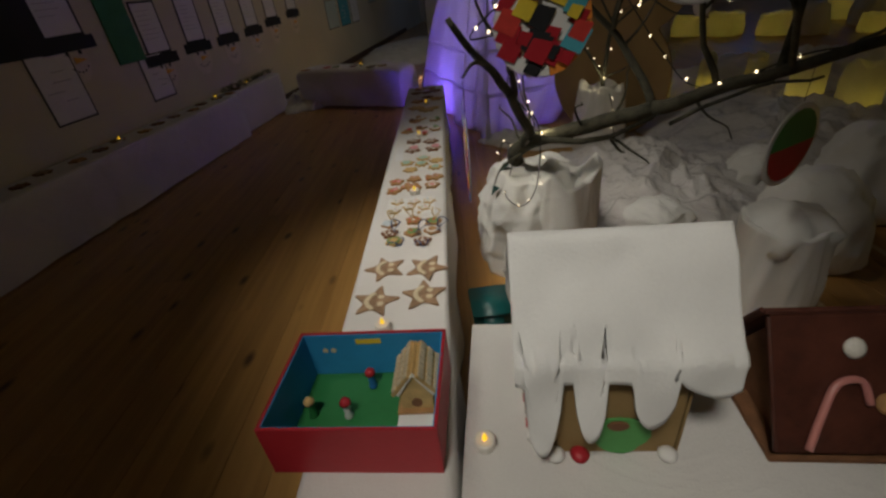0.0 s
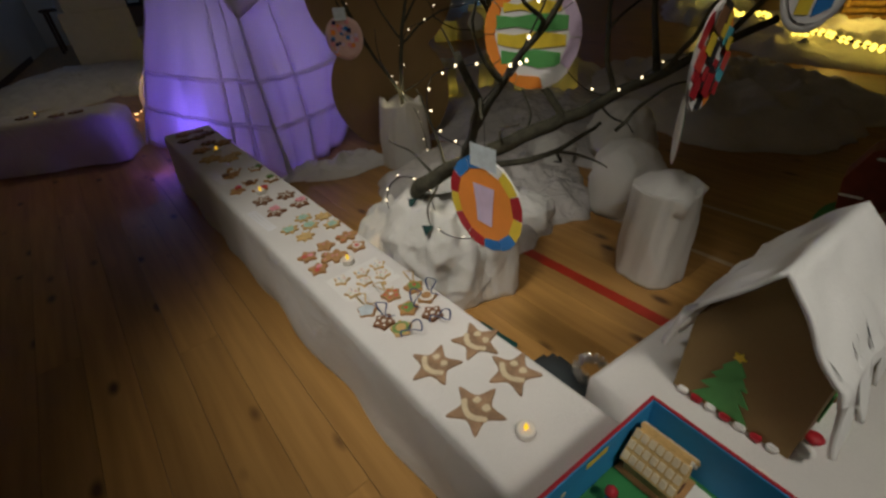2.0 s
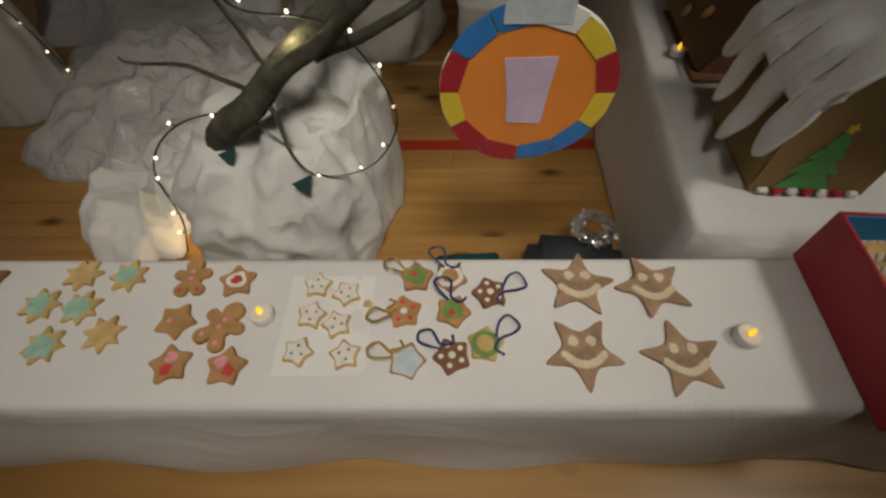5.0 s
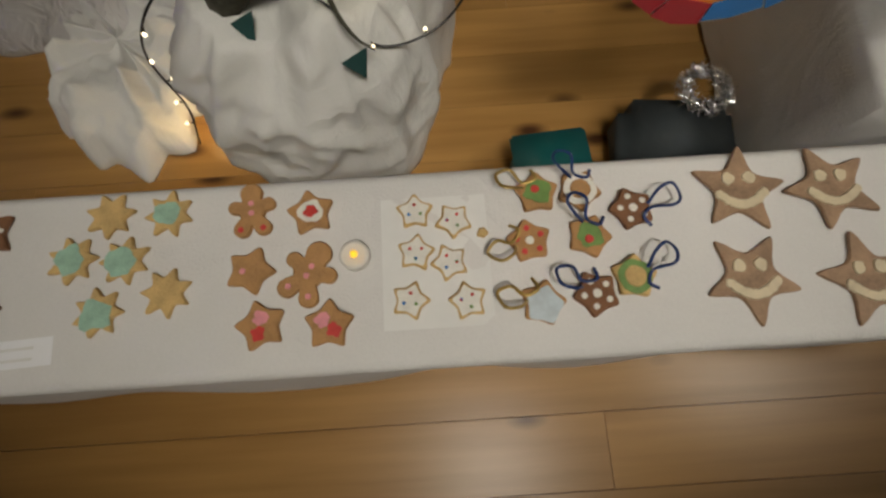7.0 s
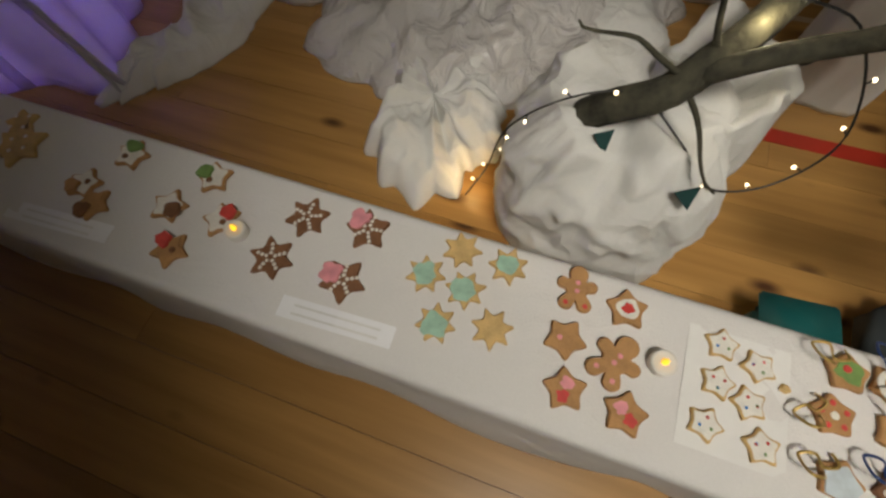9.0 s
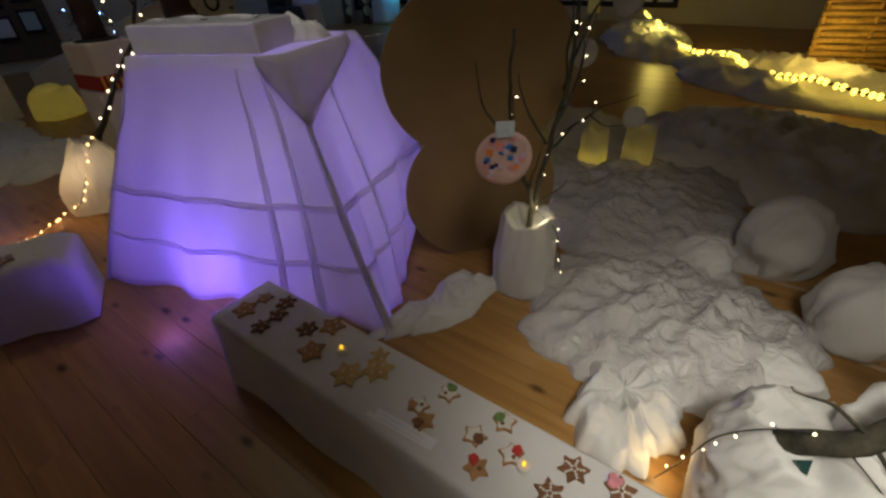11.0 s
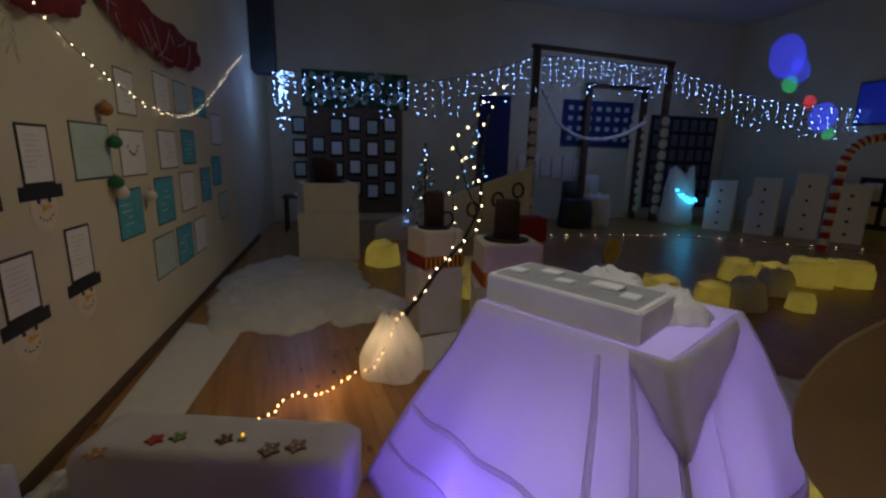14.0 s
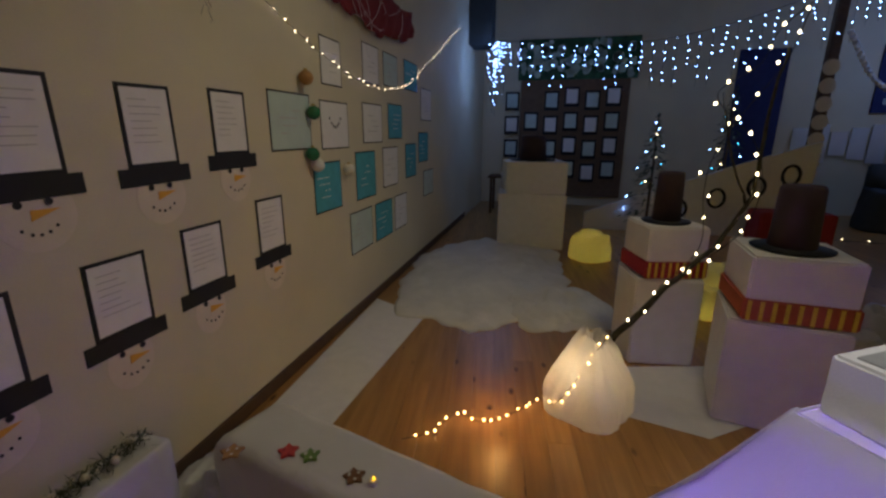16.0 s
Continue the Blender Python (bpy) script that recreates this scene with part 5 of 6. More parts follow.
FLAPC = mat("grey_cloth", (0.80, 0.78, 0.73), 0.9, sheer=0.70, folds=5.0, deep=0.3)
grid = []
for k in range(27):
    f = k / 26
    side, sx = (3, 0.20 + 0.80 * f / 0.8) if f <= 0.8 else (0, 0.16 * (f - 0.8) / 0.2)
    low = 0.97 - 0.19 * (f / 0.8) ** 1.0 if f <= 0.8 else 0.78 + 0.19 * (f - 0.8) / 0.2
    grid.append([tent_point(side, min(0.999, sx), low + (1.0 - low) * j / 6, 0.016 + 0.008 * noise.noise((f * 5, j * 0.6, 1.0))) for j in range(7)])
cloth_strip("cloth_flap", grid, FLAPC, "grey cloth corner hanging over the tent", 0.004)

ang = math.degrees(math.atan2(0.64, -0.39))
fb = thing("foam_box", pose(-0.255, 4.085, 1.187, 0, 0, ang), "white polystyrene box lying on the tent top", "box")
part("box_body", box(0.60, 0.29, 0.112, None, 0.006), mat("polystyrene", (0.78, 0.78, 0.78), 0.9, bump=0.15, bscale=260, var=0.08), fb)
# Flat panel in a darker grey than the box, with paler pads.
lid = part("recessed_lid", box(0.55, 0.25, 0.006, pose(0, 0, 0.109)), mat("grey_foam_lid", (0.34, 0.34, 0.34), 0.9), fb, "flat grey lid panel")
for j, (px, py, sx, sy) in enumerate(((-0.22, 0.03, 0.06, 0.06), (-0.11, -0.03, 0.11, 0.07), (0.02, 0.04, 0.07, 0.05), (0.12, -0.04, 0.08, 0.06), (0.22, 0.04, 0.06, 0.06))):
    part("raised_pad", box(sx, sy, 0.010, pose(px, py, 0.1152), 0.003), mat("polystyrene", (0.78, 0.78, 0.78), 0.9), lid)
for j, (x, y, r_) in enumerate(((0.08, 4.02, 0.13), (0.18, 4.16, 0.10), (0.06, 4.34, 0.12))):
    heap("cloth_scrap", r_ * 1.4, r_ * 1.1, 0.055, 20.0 + j, CLOTH, pose(x, y, 1.187), "crumpled white cloth scrap on the tent top", 0.8)

# ---- large card cut-out ----
out = []
for i in range(128):
    a = 2 * math.pi * i / 128
    best = 0.0
    for cy, rx_, ry_ in ((1.01, 0.48, 0.42), (0.38, 0.42, 0.42)):
        for s in range(1, 250):
            q = s * 0.004
            x, y = q * math.cos(a), 0.70 + q * math.sin(a) - cy
            if (x / rx_) ** 2 + (y / ry_) ** 2 <= 1:
                best = max(best, q)
    out.append((best * math.cos(a), max(0.0, 0.70 + best * math.sin(a))))
tagged(part("card_cutout", prism(out, 0.02, pose(0.65, 3.35, 0, 90, 0, -36)), CARD), "large brown cardboard cut-out of two rounded shapes, standing", "cut-out")

# ---- low benches by the west wall ----
cloth_bench(2.45, 0.25, 0.38, 9.0, pose(-2.56, 1.30, 0), "low bench along the wall under a white tablecloth", 0.06)
cloth_bench(0.98, 0.17, 0.38, 10.0, pose(-2.60, 3.77, 0), "narrow end bench along the wall under a white cloth", 0.06)
cloth_bench(1.30, 0.36, 0.38, 14.0, pose(-1.06, 4.62, 0, 0, 0, 74), "short low bench with biscuits under a white tablecloth", 0.03, 2.6, 0.06)
heap("fabric_snow", 0.30, 0.42, 0.10, 15.0, FLEECE, pose(-2.36, 4.98, 0), "white fleece heaped at the wall", 0.6)
ck = random.Random(5)
for (x, y, mt, r_, lb) in ((-2.20, 4.74, GINGER, 0.05, "brown biscuits"), (-1.98, 4.80, REDI, 0.045, "red glazed star biscuit"), (-1.88, 4.80, GREENI, 0.042, "green iced biscuit"), (-1.66, 4.74, DARKG, 0.045, "brown iced biscuit"), (-1.44, 4.62, DOUGH, 0.055, "grey-brown star biscuit"), (-1.32, 4.62, DOUGH, 0.055, "grey-brown star biscuit")):
    cookie("star_biscuit", star_pts(5, r_, 0.6, x, 5), mt, pose(x, y, 0.382, 0, 0, 40 * y), lb + " on the short white bench", 0.009, [("icing_dot", blob_pts(0.006, j, 0.2, 8), ICING if mt is not REDI else REDC, 0.02 * math.cos(j * 2), 0.02 * math.sin(j * 2), 0.002) for j in range(4)])
for j in range(14):
    y = 1.6 + 0.185 * j
    cookie("star_biscuit", star_pts(5 + j % 3, 0.05, 0.6, j, 5), (GINGER, DARKG, DOUGH)[j % 3], pose(-2.57 + 0.03 * math.sin(j * 2.3), y, 0.382, 0, 0, 33 * j), "brown star biscuit on the bench along the wall", 0.009)

bm = bmesh.new()
for k in range(900):
    c = Vector((-2.60 + ck.gauss(0, 0.022), 3.80 + 0.92 * ck.random(), 0.392 + 0.035 * ck.random()))
    d = Vector((ck.uniform(-1, 1), ck.uniform(-1, 1), ck.uniform(-0.2, 0.9))).normalized() * ck.uniform(0.02, 0.045)
    w = d.cross(Vector((0.3, 0.4, 0.9))).normalized() * 0.003
    bm.faces.new([bm.verts.new(c + w), bm.verts.new(c - w), bm.verts.new(c + d)])
fg = thing("pine_garland", pose(0, 0, 0), "dark pine garland with pale cones lying on the bench", "garland")
tagged(part("needles", bm, mat("dull_pine_needles", (0.05, 0.06, 0.03), 0.85), fg), kind="stuff")
for k in range(9):
    part("cone", lathe([(0, 0), (0.014, 0.004), (0.018, 0.014), (0.011, 0.028), (0, 0.034)], 10, 0.3, k, pose(-2.60 + 0.025 * math.sin(k * 2.1), 3.86 + 0.10 * k, 0.400)), TISSUE, fg, smooth=True)


# ---- paper display on the west wall ----
def on_wall(y, z, lift=0.0):
    """A pose flat on the west wall: local x runs along the wall, local y up."""
    return pose(X0 + 0.001 + lift, y, z, 90, 0, 90)


PRINT = mat("pale_grey_print", (0.50, 0.49, 0.48), 0.8)


def snowman_sheet(y, z, w, h, rot, seed):
    """A page as a tall hat, with a black brim and a white paper face under it; (y, z) is the page's lower left corner."""
    s = thing("snowman_poster", on_wall(y + w / 2, z) @ pose(0, 0, 0, 0, 0, rot), "paper snowman with a printed page as its hat, on the wall", "poster", "snowman posters")
    rg_ = random.Random(seed)
    part("hat_card", box(w, h, 0.002, pose(0, h / 2, 0)), BLACKP, s, "black card hat")
    page = part("page", box(w - 0.036, h - 0.034, 0.001, pose(0, h / 2 + 0.002, 0.0022)), PAPER, s, "white printed page")
    for k in range(7):
        ln = (w - 0.09) * rg_.uniform(0.45, 1.0)
        part("print_line", box(ln, 0.004, 0.0004, pose(-(w - 0.09) / 2 + ln / 2, h * (0.82 - 0.085 * k), 0.0034)), PRINT, page)
    part("brim", box(w + 0.10, 0.075, 0.004, pose(0, -0.036, 0.0005)), BLACKP, s, "black card brim")
    fc = part("face", prism([(0.13 * math.cos(2 * math.pi * i / 30) * (0.9 + 0.1 * math.sin(seed)), -0.10 + 0.125 * math.sin(2 * math.pi * i / 30)) for i in range(30)], 0.0012, pose(0.01 * math.sin(seed), -0.03, 0)), TISSUE, s, "round cream paper face")
    for e in (-0.045, 0.05):
        part("eye", prism(blob_pts(0.013, seed, 0.1, 14), 0.002, pose(e, -0.085, 0.0045)), BLACKP, s)
    part("nose", prism([(-0.015, -0.02), (-0.012, 0.018), (0.085, 0.004 + 0.01 * math.sin(seed))], 0.002, pose(0.0, -0.125, 0.0016)), mat("carrot_paper", (0.80, 0.42, 0.05), 0.7), s, "orange carrot nose")
    for k in range(5):
        part("mouth_dot", prism(blob_pts(0.006, k, 0.1, 8), 0.002, pose(-0.05 + 0.028 * k, -0.185 + 0.006 * (k - 2) ** 2 - 0.01, 0.0016)), BLACKP, s)
    return s


for i, (y, z, w, h, rot) in enumerate(((4.93, 1.50, 0.26, 0.34, 1), (4.42, 1.50, 0.27, 0.34, 1), (5.42, 1.53, 0.27, 0.33, 0), (4.66, 0.84, 0.27, 0.32, 0), (5.13, 0.88, 0.27, 0.32, 0), (5.69, 0.92, 0.27, 0.34, 0), (4.16, 0.82, 0.27, 0.33, 0), (3.92, 1.50, 0.27, 0.34, 0), (3.68, 0.82, 0.27, 0.34, -1), (3.2, 0.80, 0.27, 0.36, 0), (2.45, 1.0, 0.30, 0.40, 1))):
    snowman_sheet(y, z, w, h, rot, i + 1)


def framed_page(y0, y1, z0, z1, colour, label, smile=False):
    w, h = y1 - y0, z1 - z0
    s = thing("framed_drawing", on_wall((y0 + y1) / 2, z0), label, "drawing", "drawings on the wall")
    part("backing", box(w, h, 0.002, pose(0, h / 2, 0)), BLACKP, s, "thin black card edge")
    pg = part("page", box(w - 0.022, h - 0.022, 0.0012, pose(0, h / 2, 0.0022)), colour, s)
    rg_ = random.Random(int(y0 * 100))
    for k in range(4 if not smile else 0):
        part("print_line", box(w * rg_.uniform(0.15, 0.5), 0.006, 0.0004, pose(w * rg_.uniform(-0.2, 0.15), h * (0.3 + 0.13 * k), 0.0036)), PRINT if colour is not TEALP else PAPER, pg)
    if smile:
        for k in range(7):
            part("dot", prism(blob_pts(0.012, k, 0.2, 9), 0.0006, pose(-0.09 + 0.03 * k, h * 0.55 + 0.007 * (k - 3) ** 2 - 0.03, 0.0036)), BLACKP, pg)


for (y0, y1, z0, z1, c) in ((5.90, 6.38, 1.53, 1.90, MINTP), (6.52, 6.98, 1.52, 1.88, PAPER), (6.37, 6.80, 1.05, 1.43, TEALP), (7.28, 7.75, 1.55, 1.91, PAPER), (7.92, 8.36, 1.58, 1.94, TEALP), (7.09, 7.54, 1.05, 1.48, TEALP), (7.74, 8.20, 1.09, 1.50, PAPER), (8.46, 8.88, 1.12, 1.52, TEALP), (8.99, 9.44, 1.27, 1.65, TEALP), (6.93, 7.42, 0.58, 0.96, MINTP), (7.50, 7.98, 0.57, 0.96, TEALP), (8.06, 8.48, 0.57, 0.96, PAPER), (6.57, 6.90, 1.99, 2.33, PAPER), (7.32, 7.70, 2.08, 2.42, PAPER), (7.82, 8.24, 2.10, 2.42, MINTP), (8.46, 8.96, 2.12, 2.44, TEALP), (9.1, 9.6, 1.8, 2.2, PAPER), (9.2, 9.7, 0.8, 1.15, MINTP)):
    framed_page(y0, y1, z0, z1, c, ("teal painted" if c is TEALP else "pale mint" if c is MINTP else "white") + " drawing with a thin black edge on the wall", c is PAPER and y0 < 6.6 and z0 > 1.4 and z0 < 1.6)
for (y, z, w, h, c, lb) in ((2.27, 0.55, 0.30, 0.42, PAPER, "white page in a dark frame low on the wall"), (3.08, 0.50, 0.26, 0.32, PAPER, "white page in a dark frame low on the wall")):
    framed_page(y, y + w, z, z + h, c, lb)
tagged(part("dark_cloth", box(0.26, 0.62, 0.01, None, 0.003), GREENC, m=on_wall(3.04, 1.10)), "dark green cloth strip hanging on the wall", "cloth")
tagged(part("dark_cloth", box(0.34, 0.50, 0.01, None, 0.003), BLACKP, m=on_wall(2.30, 1.18)), "black paper shape on the wall", "paper")
def swag(y0, y1, top, depth, seed, label):
    """A length of cloth pinned along the wall, hanging in uneven folds."""
    bm = bmesh.new()
    rows = []
    n = int((y1 - y0) * 22)
    for i in range(n + 1):
        f = i / n
        dep = depth * (0.62 + 0.38 * math.sin(math.pi * f)) + 0.05 * noise.noise((i * 0.35, 2, seed))
        z0 = top - 0.10 * math.sin(math.pi * ((f * 3) % 1)) * 0.5
        rows.append([bm.verts.new((X0 + 0.02 + 0.035 * abs(math.sin(i * 0.62 + k * 0.7 + seed)) * (0.3 + k / 6), y0 + (y1 - y0) * f, z0 - dep * k / 6)) for k in range(7)])
    for a, b in zip(rows, rows[1:]):
        for k in range(6):
            bm.faces.new((a[k], a[k + 1], b[k + 1], b[k]))
    ob = tagged(part("red_drapery", bm, mat("dark_red_drape", (0.19, 0.018, 0.022), 0.9), smooth=True), label, "drapery")
    ob.modifiers.new("thick", "SOLIDIFY").thickness = 0.006


swag(4.95, 6.24, 2.98, 0.52, 1.0, "dark red cloth draped high along the wall")
swag(6.42, 8.70, 2.96, 0.40, 5.0, "dark red cloth draped high above the drawings")
web = bmesh.new()
rgw = random.Random(12)
for k in range(16):
    y, z = rgw.uniform(6.3, 8.3), rgw.uniform(2.55, 2.98)
    dy, dz = rgw.uniform(-0.5, 0.5), rgw.uniform(-0.45, 0.1)
    tube(smooth_path([(X0 + 0.068, y, z), (X0 + 0.085, y + dy * 0.5, z + dz * 0.5 - 0.03), (X0 + 0.068, y + dy, z + dz)], 5), 0.002, 4, bm=web)
tagged(part("string_net", web, PAPER), "pale string netting hung over the red cloth", "net", kind="stuff")
light_string("fairy_lights", [(X0 + 0.05, 5.2, 2.66), (X0 + 0.05, 5.84, 2.39), (X0 + 0.05, 6.2, 2.27), (X0 + 0.05, 6.66, 2.15), (X0 + 0.06, 7.1, 2.07), (X0 + 0.06, 7.8, 2.06), (X0 + 0.06, 8.4, 2.16), (X0 + 0.06, 9.2, 2.46), (X0 + 0.06, 10.4, 2.98), (X0 + 0.06, 11.2, 3.3)], 0.10, "small warm fairy lights hung in a curve on the wall", BULB, 0.0046, steps=12)
for (y, z, c) in ((6.35, 1.78, GREENC), (6.30, 1.50, GREENC), (6.28, 2.0, GINGER), (6.36, 1.42, ICING), (6.86, 1.35, ICING)):
    t = thing("bauble", pose(X0 + 0.05, y, z), ("green" if c is GREENC else "pale" if c is ICING else "brown") + " glossy bauble hung on the wall", "bauble", "baubles on the wall")
    bm = bmesh.new()
    ico(bm, 0.048, (0, 0, 0), 3)
    part("ball", bm, mat("glossy_green", (0.02, 0.16, 0.07), 0.15) if c is GREENC else c, t, smooth=True)
    part("cap", lathe([(0, 0.045), (0.012, 0.045), (0.012, 0.058), (0, 0.058)], 12), GOLDR, t)
bm = bmesh.new()
for k in range(14):
    tube([(0.012 * math.sin(k), 0.012 * math.cos(k), -0.02 * k), (0.03 * math.sin(k * 2.1), 0.03 * math.cos(k * 2.1), -0.02 * k - 0.05)], 0.002, 4, bm=bm)
tagged(part("tinsel_drop", bm, SILVER, m=pose(X0 + 0.06, 5.42, 2.45)), "silver tinsel drop on the wall", "tinsel")

# ---- white bag with a lit branch ----
bag = thing("white_bag", pose(-0.70, 6.02, 0), "translucent white bag round a branch foot, lit by amber fairy lights", "bag")
part("bag_cloth", sack(0.25, 0.47, 11.3, top=0.30, belly=1.0, fold=0.12, mouth=0.5, slope=2.6, pleat=0.09, n=96), BAGC, bag, smooth=True)
br3 = thing("bare_branch", pose(-0.62, 6.05, 0.40), "slender branch rising from the white bag, wound with lights", "branch")
O3 = Vector((-0.62, 6.05, 0.40))
limb([(-0.62, 6.05, 0.40), (-0.48, 6.05, 0.61), (-0.30, 6.05, 0.85), (-0.12, 6.05, 1.08), (0.0, 6.05, 1.35), (0.01, 6.05, 1.70), (0.05, 6.05, 2.05)], 0.022, 0.006, owner=br3, origin=O3)
limb([(-0.02, 6.05, 1.3), (-0.12, 6.05, 1.55), (-0.2, 6.05, 1.85)], 0.008, 0.003, "twig", br3, O3)
light_string("fairy_lights", [(-1.71, 5.42, 0.02), (-1.58, 5.50, 0.03), (-1.46, 5.70, 0.03), (-1.30, 5.66, 0.03), (-1.15, 5.78, 0.03), (-0.98, 5.98, 0.03), (-0.90, 5.84, 0.10), (-0.80, 5.83, 0.26), (-0.70, 5.90, 0.42), (-0.60, 6.02, 0.52)], 0.055, "amber fairy lights trailing over the floor and into the bag", BULBO, 0.0075, steps=14)
light_string("fairy_lights", [(-0.60, 6.00, 0.52), (-0.48, 6.00, 0.63), (-0.37, 6.02, 0.78), (-0.26, 6.0, 0.92), (-0.14, 6.02, 1.02), (-0.02, 6.0, 1.18), (0.03, 6.02, 1.40), (-0.05, 6.0, 1.62), (-0.24, 6.0, 1.83), (-0.08, 6.0, 1.97), (-0.02, 6.0, 2.12), (0.14, 6.02, 2.27)], 0.10, "warm white fairy lights wound up the branch", BULB, 0.0078, steps=14, jitter=0.02)
light_string("fairy_lights", [(-0.37, 6.06, 0.80), (-0.20, 6.05, 1.05), (-0.22, 6.05, 1.35), (-0.20, 6.04, 1.55), (-0.1, 6.04, 1.75), (0.04, 6.04, 1.98), (0.10, 6.04, 2.2)], 0.13, "warm white fairy lights wound up the branch", BULB, 0.0072, steps=14, jitter=0.03)


# ---- box snowmen ----
def box_snowman(m, w, h, scarf, label, hat=True, small=False):
    s = thing("box_snowman", m, label, "snowman", "box snowmen")
    part("lower_box", box(w, w, h * 0.64, None, 0.012), PAPER, s, "white papered box")
    part("upper_box", box(w * 0.90, w * 0.90, h * 0.36, pose(0.01, 0, h * 0.64, 0, 0, 6), 0.012), PAPER, s, "white papered box")
    if scarf:
        sc = part("scarf", box(w * 0.95, w * 0.95, h * 0.12, pose(0.01, 0, h * 0.645, 0, 0, 6), 0.01), scarf, s, "striped knitted scarf")
        for j in range(9):
            for sd in (-1, 1):
                part("stripe", box(w * 0.035, 0.004, h * 0.11, pose(0.01, 0, 0, 0, 0, 6) @ pose(w * (-0.42 + 0.105 * j), sd * w * 0.477, h * 0.65)), YELC, sc)
    if hat:
        part("hat_brim", lathe([(0, h), (w * 0.34, h), (w * 0.36, h + 0.012), (w * 0.18, h + 0.02), (0, h + 0.02)], 24), BLACKP, s, smooth=True)
        part("hat_crown", lathe([(0, h + 0.015), (w * 0.21, h + 0.015), (w * 0.19, h + 0.34), (w * 0.17, h + 0.36), (0, h + 0.36)], 24), mat("dark_hat_card", (0.05, 0.03, 0.035), 0.8), s, "dark tall hat", smooth=True)
    if small:
        for j in range(4):
            part("button", lathe([(0, 0), (0.035, 0.0), (0.03, 0.012), (0, 0.014)], 14, m=pose(0, -w * 0.505, h * (0.15 + 0.22 * j), 90)), BLACKP, s)
    return s


box_snowman(pose(-0.18, 6.90, 0, 0, 0, 8), 0.46, 1.03, REDW, "white box snowman with a dark hat and red scarf")
box_snowman(pose(0.34, 6.28, 0, 0, 0, -12), 0.56, 1.02, mat("rust_wool", (0.50, 0.12, 0.05), 0.9), "tall white box snowman with a striped scarf")
box_snowman(pose(-1.30, 10.3, 0, 0, 0, 5), 0.95, 1.25, None, "large white box snowman standing by the far wall")
for i, (x, y, h) in enumerate(((8.55, 12.1, 1.25), (9.1, 11.4, 1.35), (9.65, 10.8, 1.5), (10.1, 10.2, 1.3))):
    box_snowman(pose(x, y, 0, 0, 0, -55), 0.62, h, None, "tall white box snowman with black buttons", False, True)


# ---- glowing lanterns and lights further off ----
def lantern(m, s, h, seed):
    t = thing("paper_lantern", m, "frosted paper lantern lit yellow from inside", "lantern", "glowing paper lanterns")
    part("paper_body", sack(s, h, seed, top=0.85, belly=1.0, fold=0.12, n=28, rows=10, mouth=0.7), JAR, t, "frosted whitish body", smooth=True)
    m_ = bmesh.new()
    ico(m_, s * 0.32, (0, 0, h * 0.30), 2, min(1.6, h / s * 0.5))
    part("light_core", m_, CORE, t, "yellow light inside", smooth=True)
    return t


for i, (x, y, s, h) in enumerate(((0.63, 8.1, 0.16, 0.40), (0.45, 7.75, 0.12, 0.28), (-0.44, 9.55, 0.26, 0.34), (2.5, 7.5, 0.22, 0.26), (2.9, 7.3, 0.24, 0.28), (3.4, 7.0, 0.2, 0.25), (5.0, 7.6, 0.22, 0.3), (5.6, 7.5, 0.28, 0.36), (6.2, 7.4, 0.28, 0.36), (4.3, 6.6, 0.14, 0.2), (1.06, 4.40, 0.06, 0.36), (1.27, 4.16, 0.06, 0.36), (1.50, 3.91, 0.06, 0.28), (1.74, 3.68, 0.065, 0.30), (1.90, 3.32, 0.10, 0.32), (2.06, 3.06, 0.11, 0.34), (4.7, 7.9, 0.22, 0.3))):
    lantern(pose(x, y, 0.0 if i < 12 or i > 15 else 0.08, 0, 0, 20 * i), s, h, i + 1.5)
for x, y, r_ in ((1.7, 7.5, 0.17), (2.0, 7.2, 0.15), (1.2, 7.0, 0.16), (3.7, 6.8, 0.2), (4.6, 7.2, 0.2)):
    tagged(part("wrapped_pot", sack(r_, r_ * 1.7, x, top=0.8, fold=0.12, n=32, rows=12), SHEET, m=pose(x, y, 0), smooth=True), "translucent wrapped bundle on the dark floor", "bundle")
tagged(part("round_plaque", lathe([(0, 0), (0.17, 0), (0.17, 0.02), (0, 0.02)], 28, m=pose(0, 0, 0, 90)), mat("straw_disc", (0.45, 0.36, 0.14), 0.8), m=pose(2.15, 7.35, 0.62, 0, 0, 20)), "round straw-coloured disc on a stick", "disc")
tagged(part("stick", tube([(2.15, 7.36, 0), (2.15, 7.36, 0.5)], 0.008, 6), DKWOOD), "thin wooden stick standing upright", "stick")


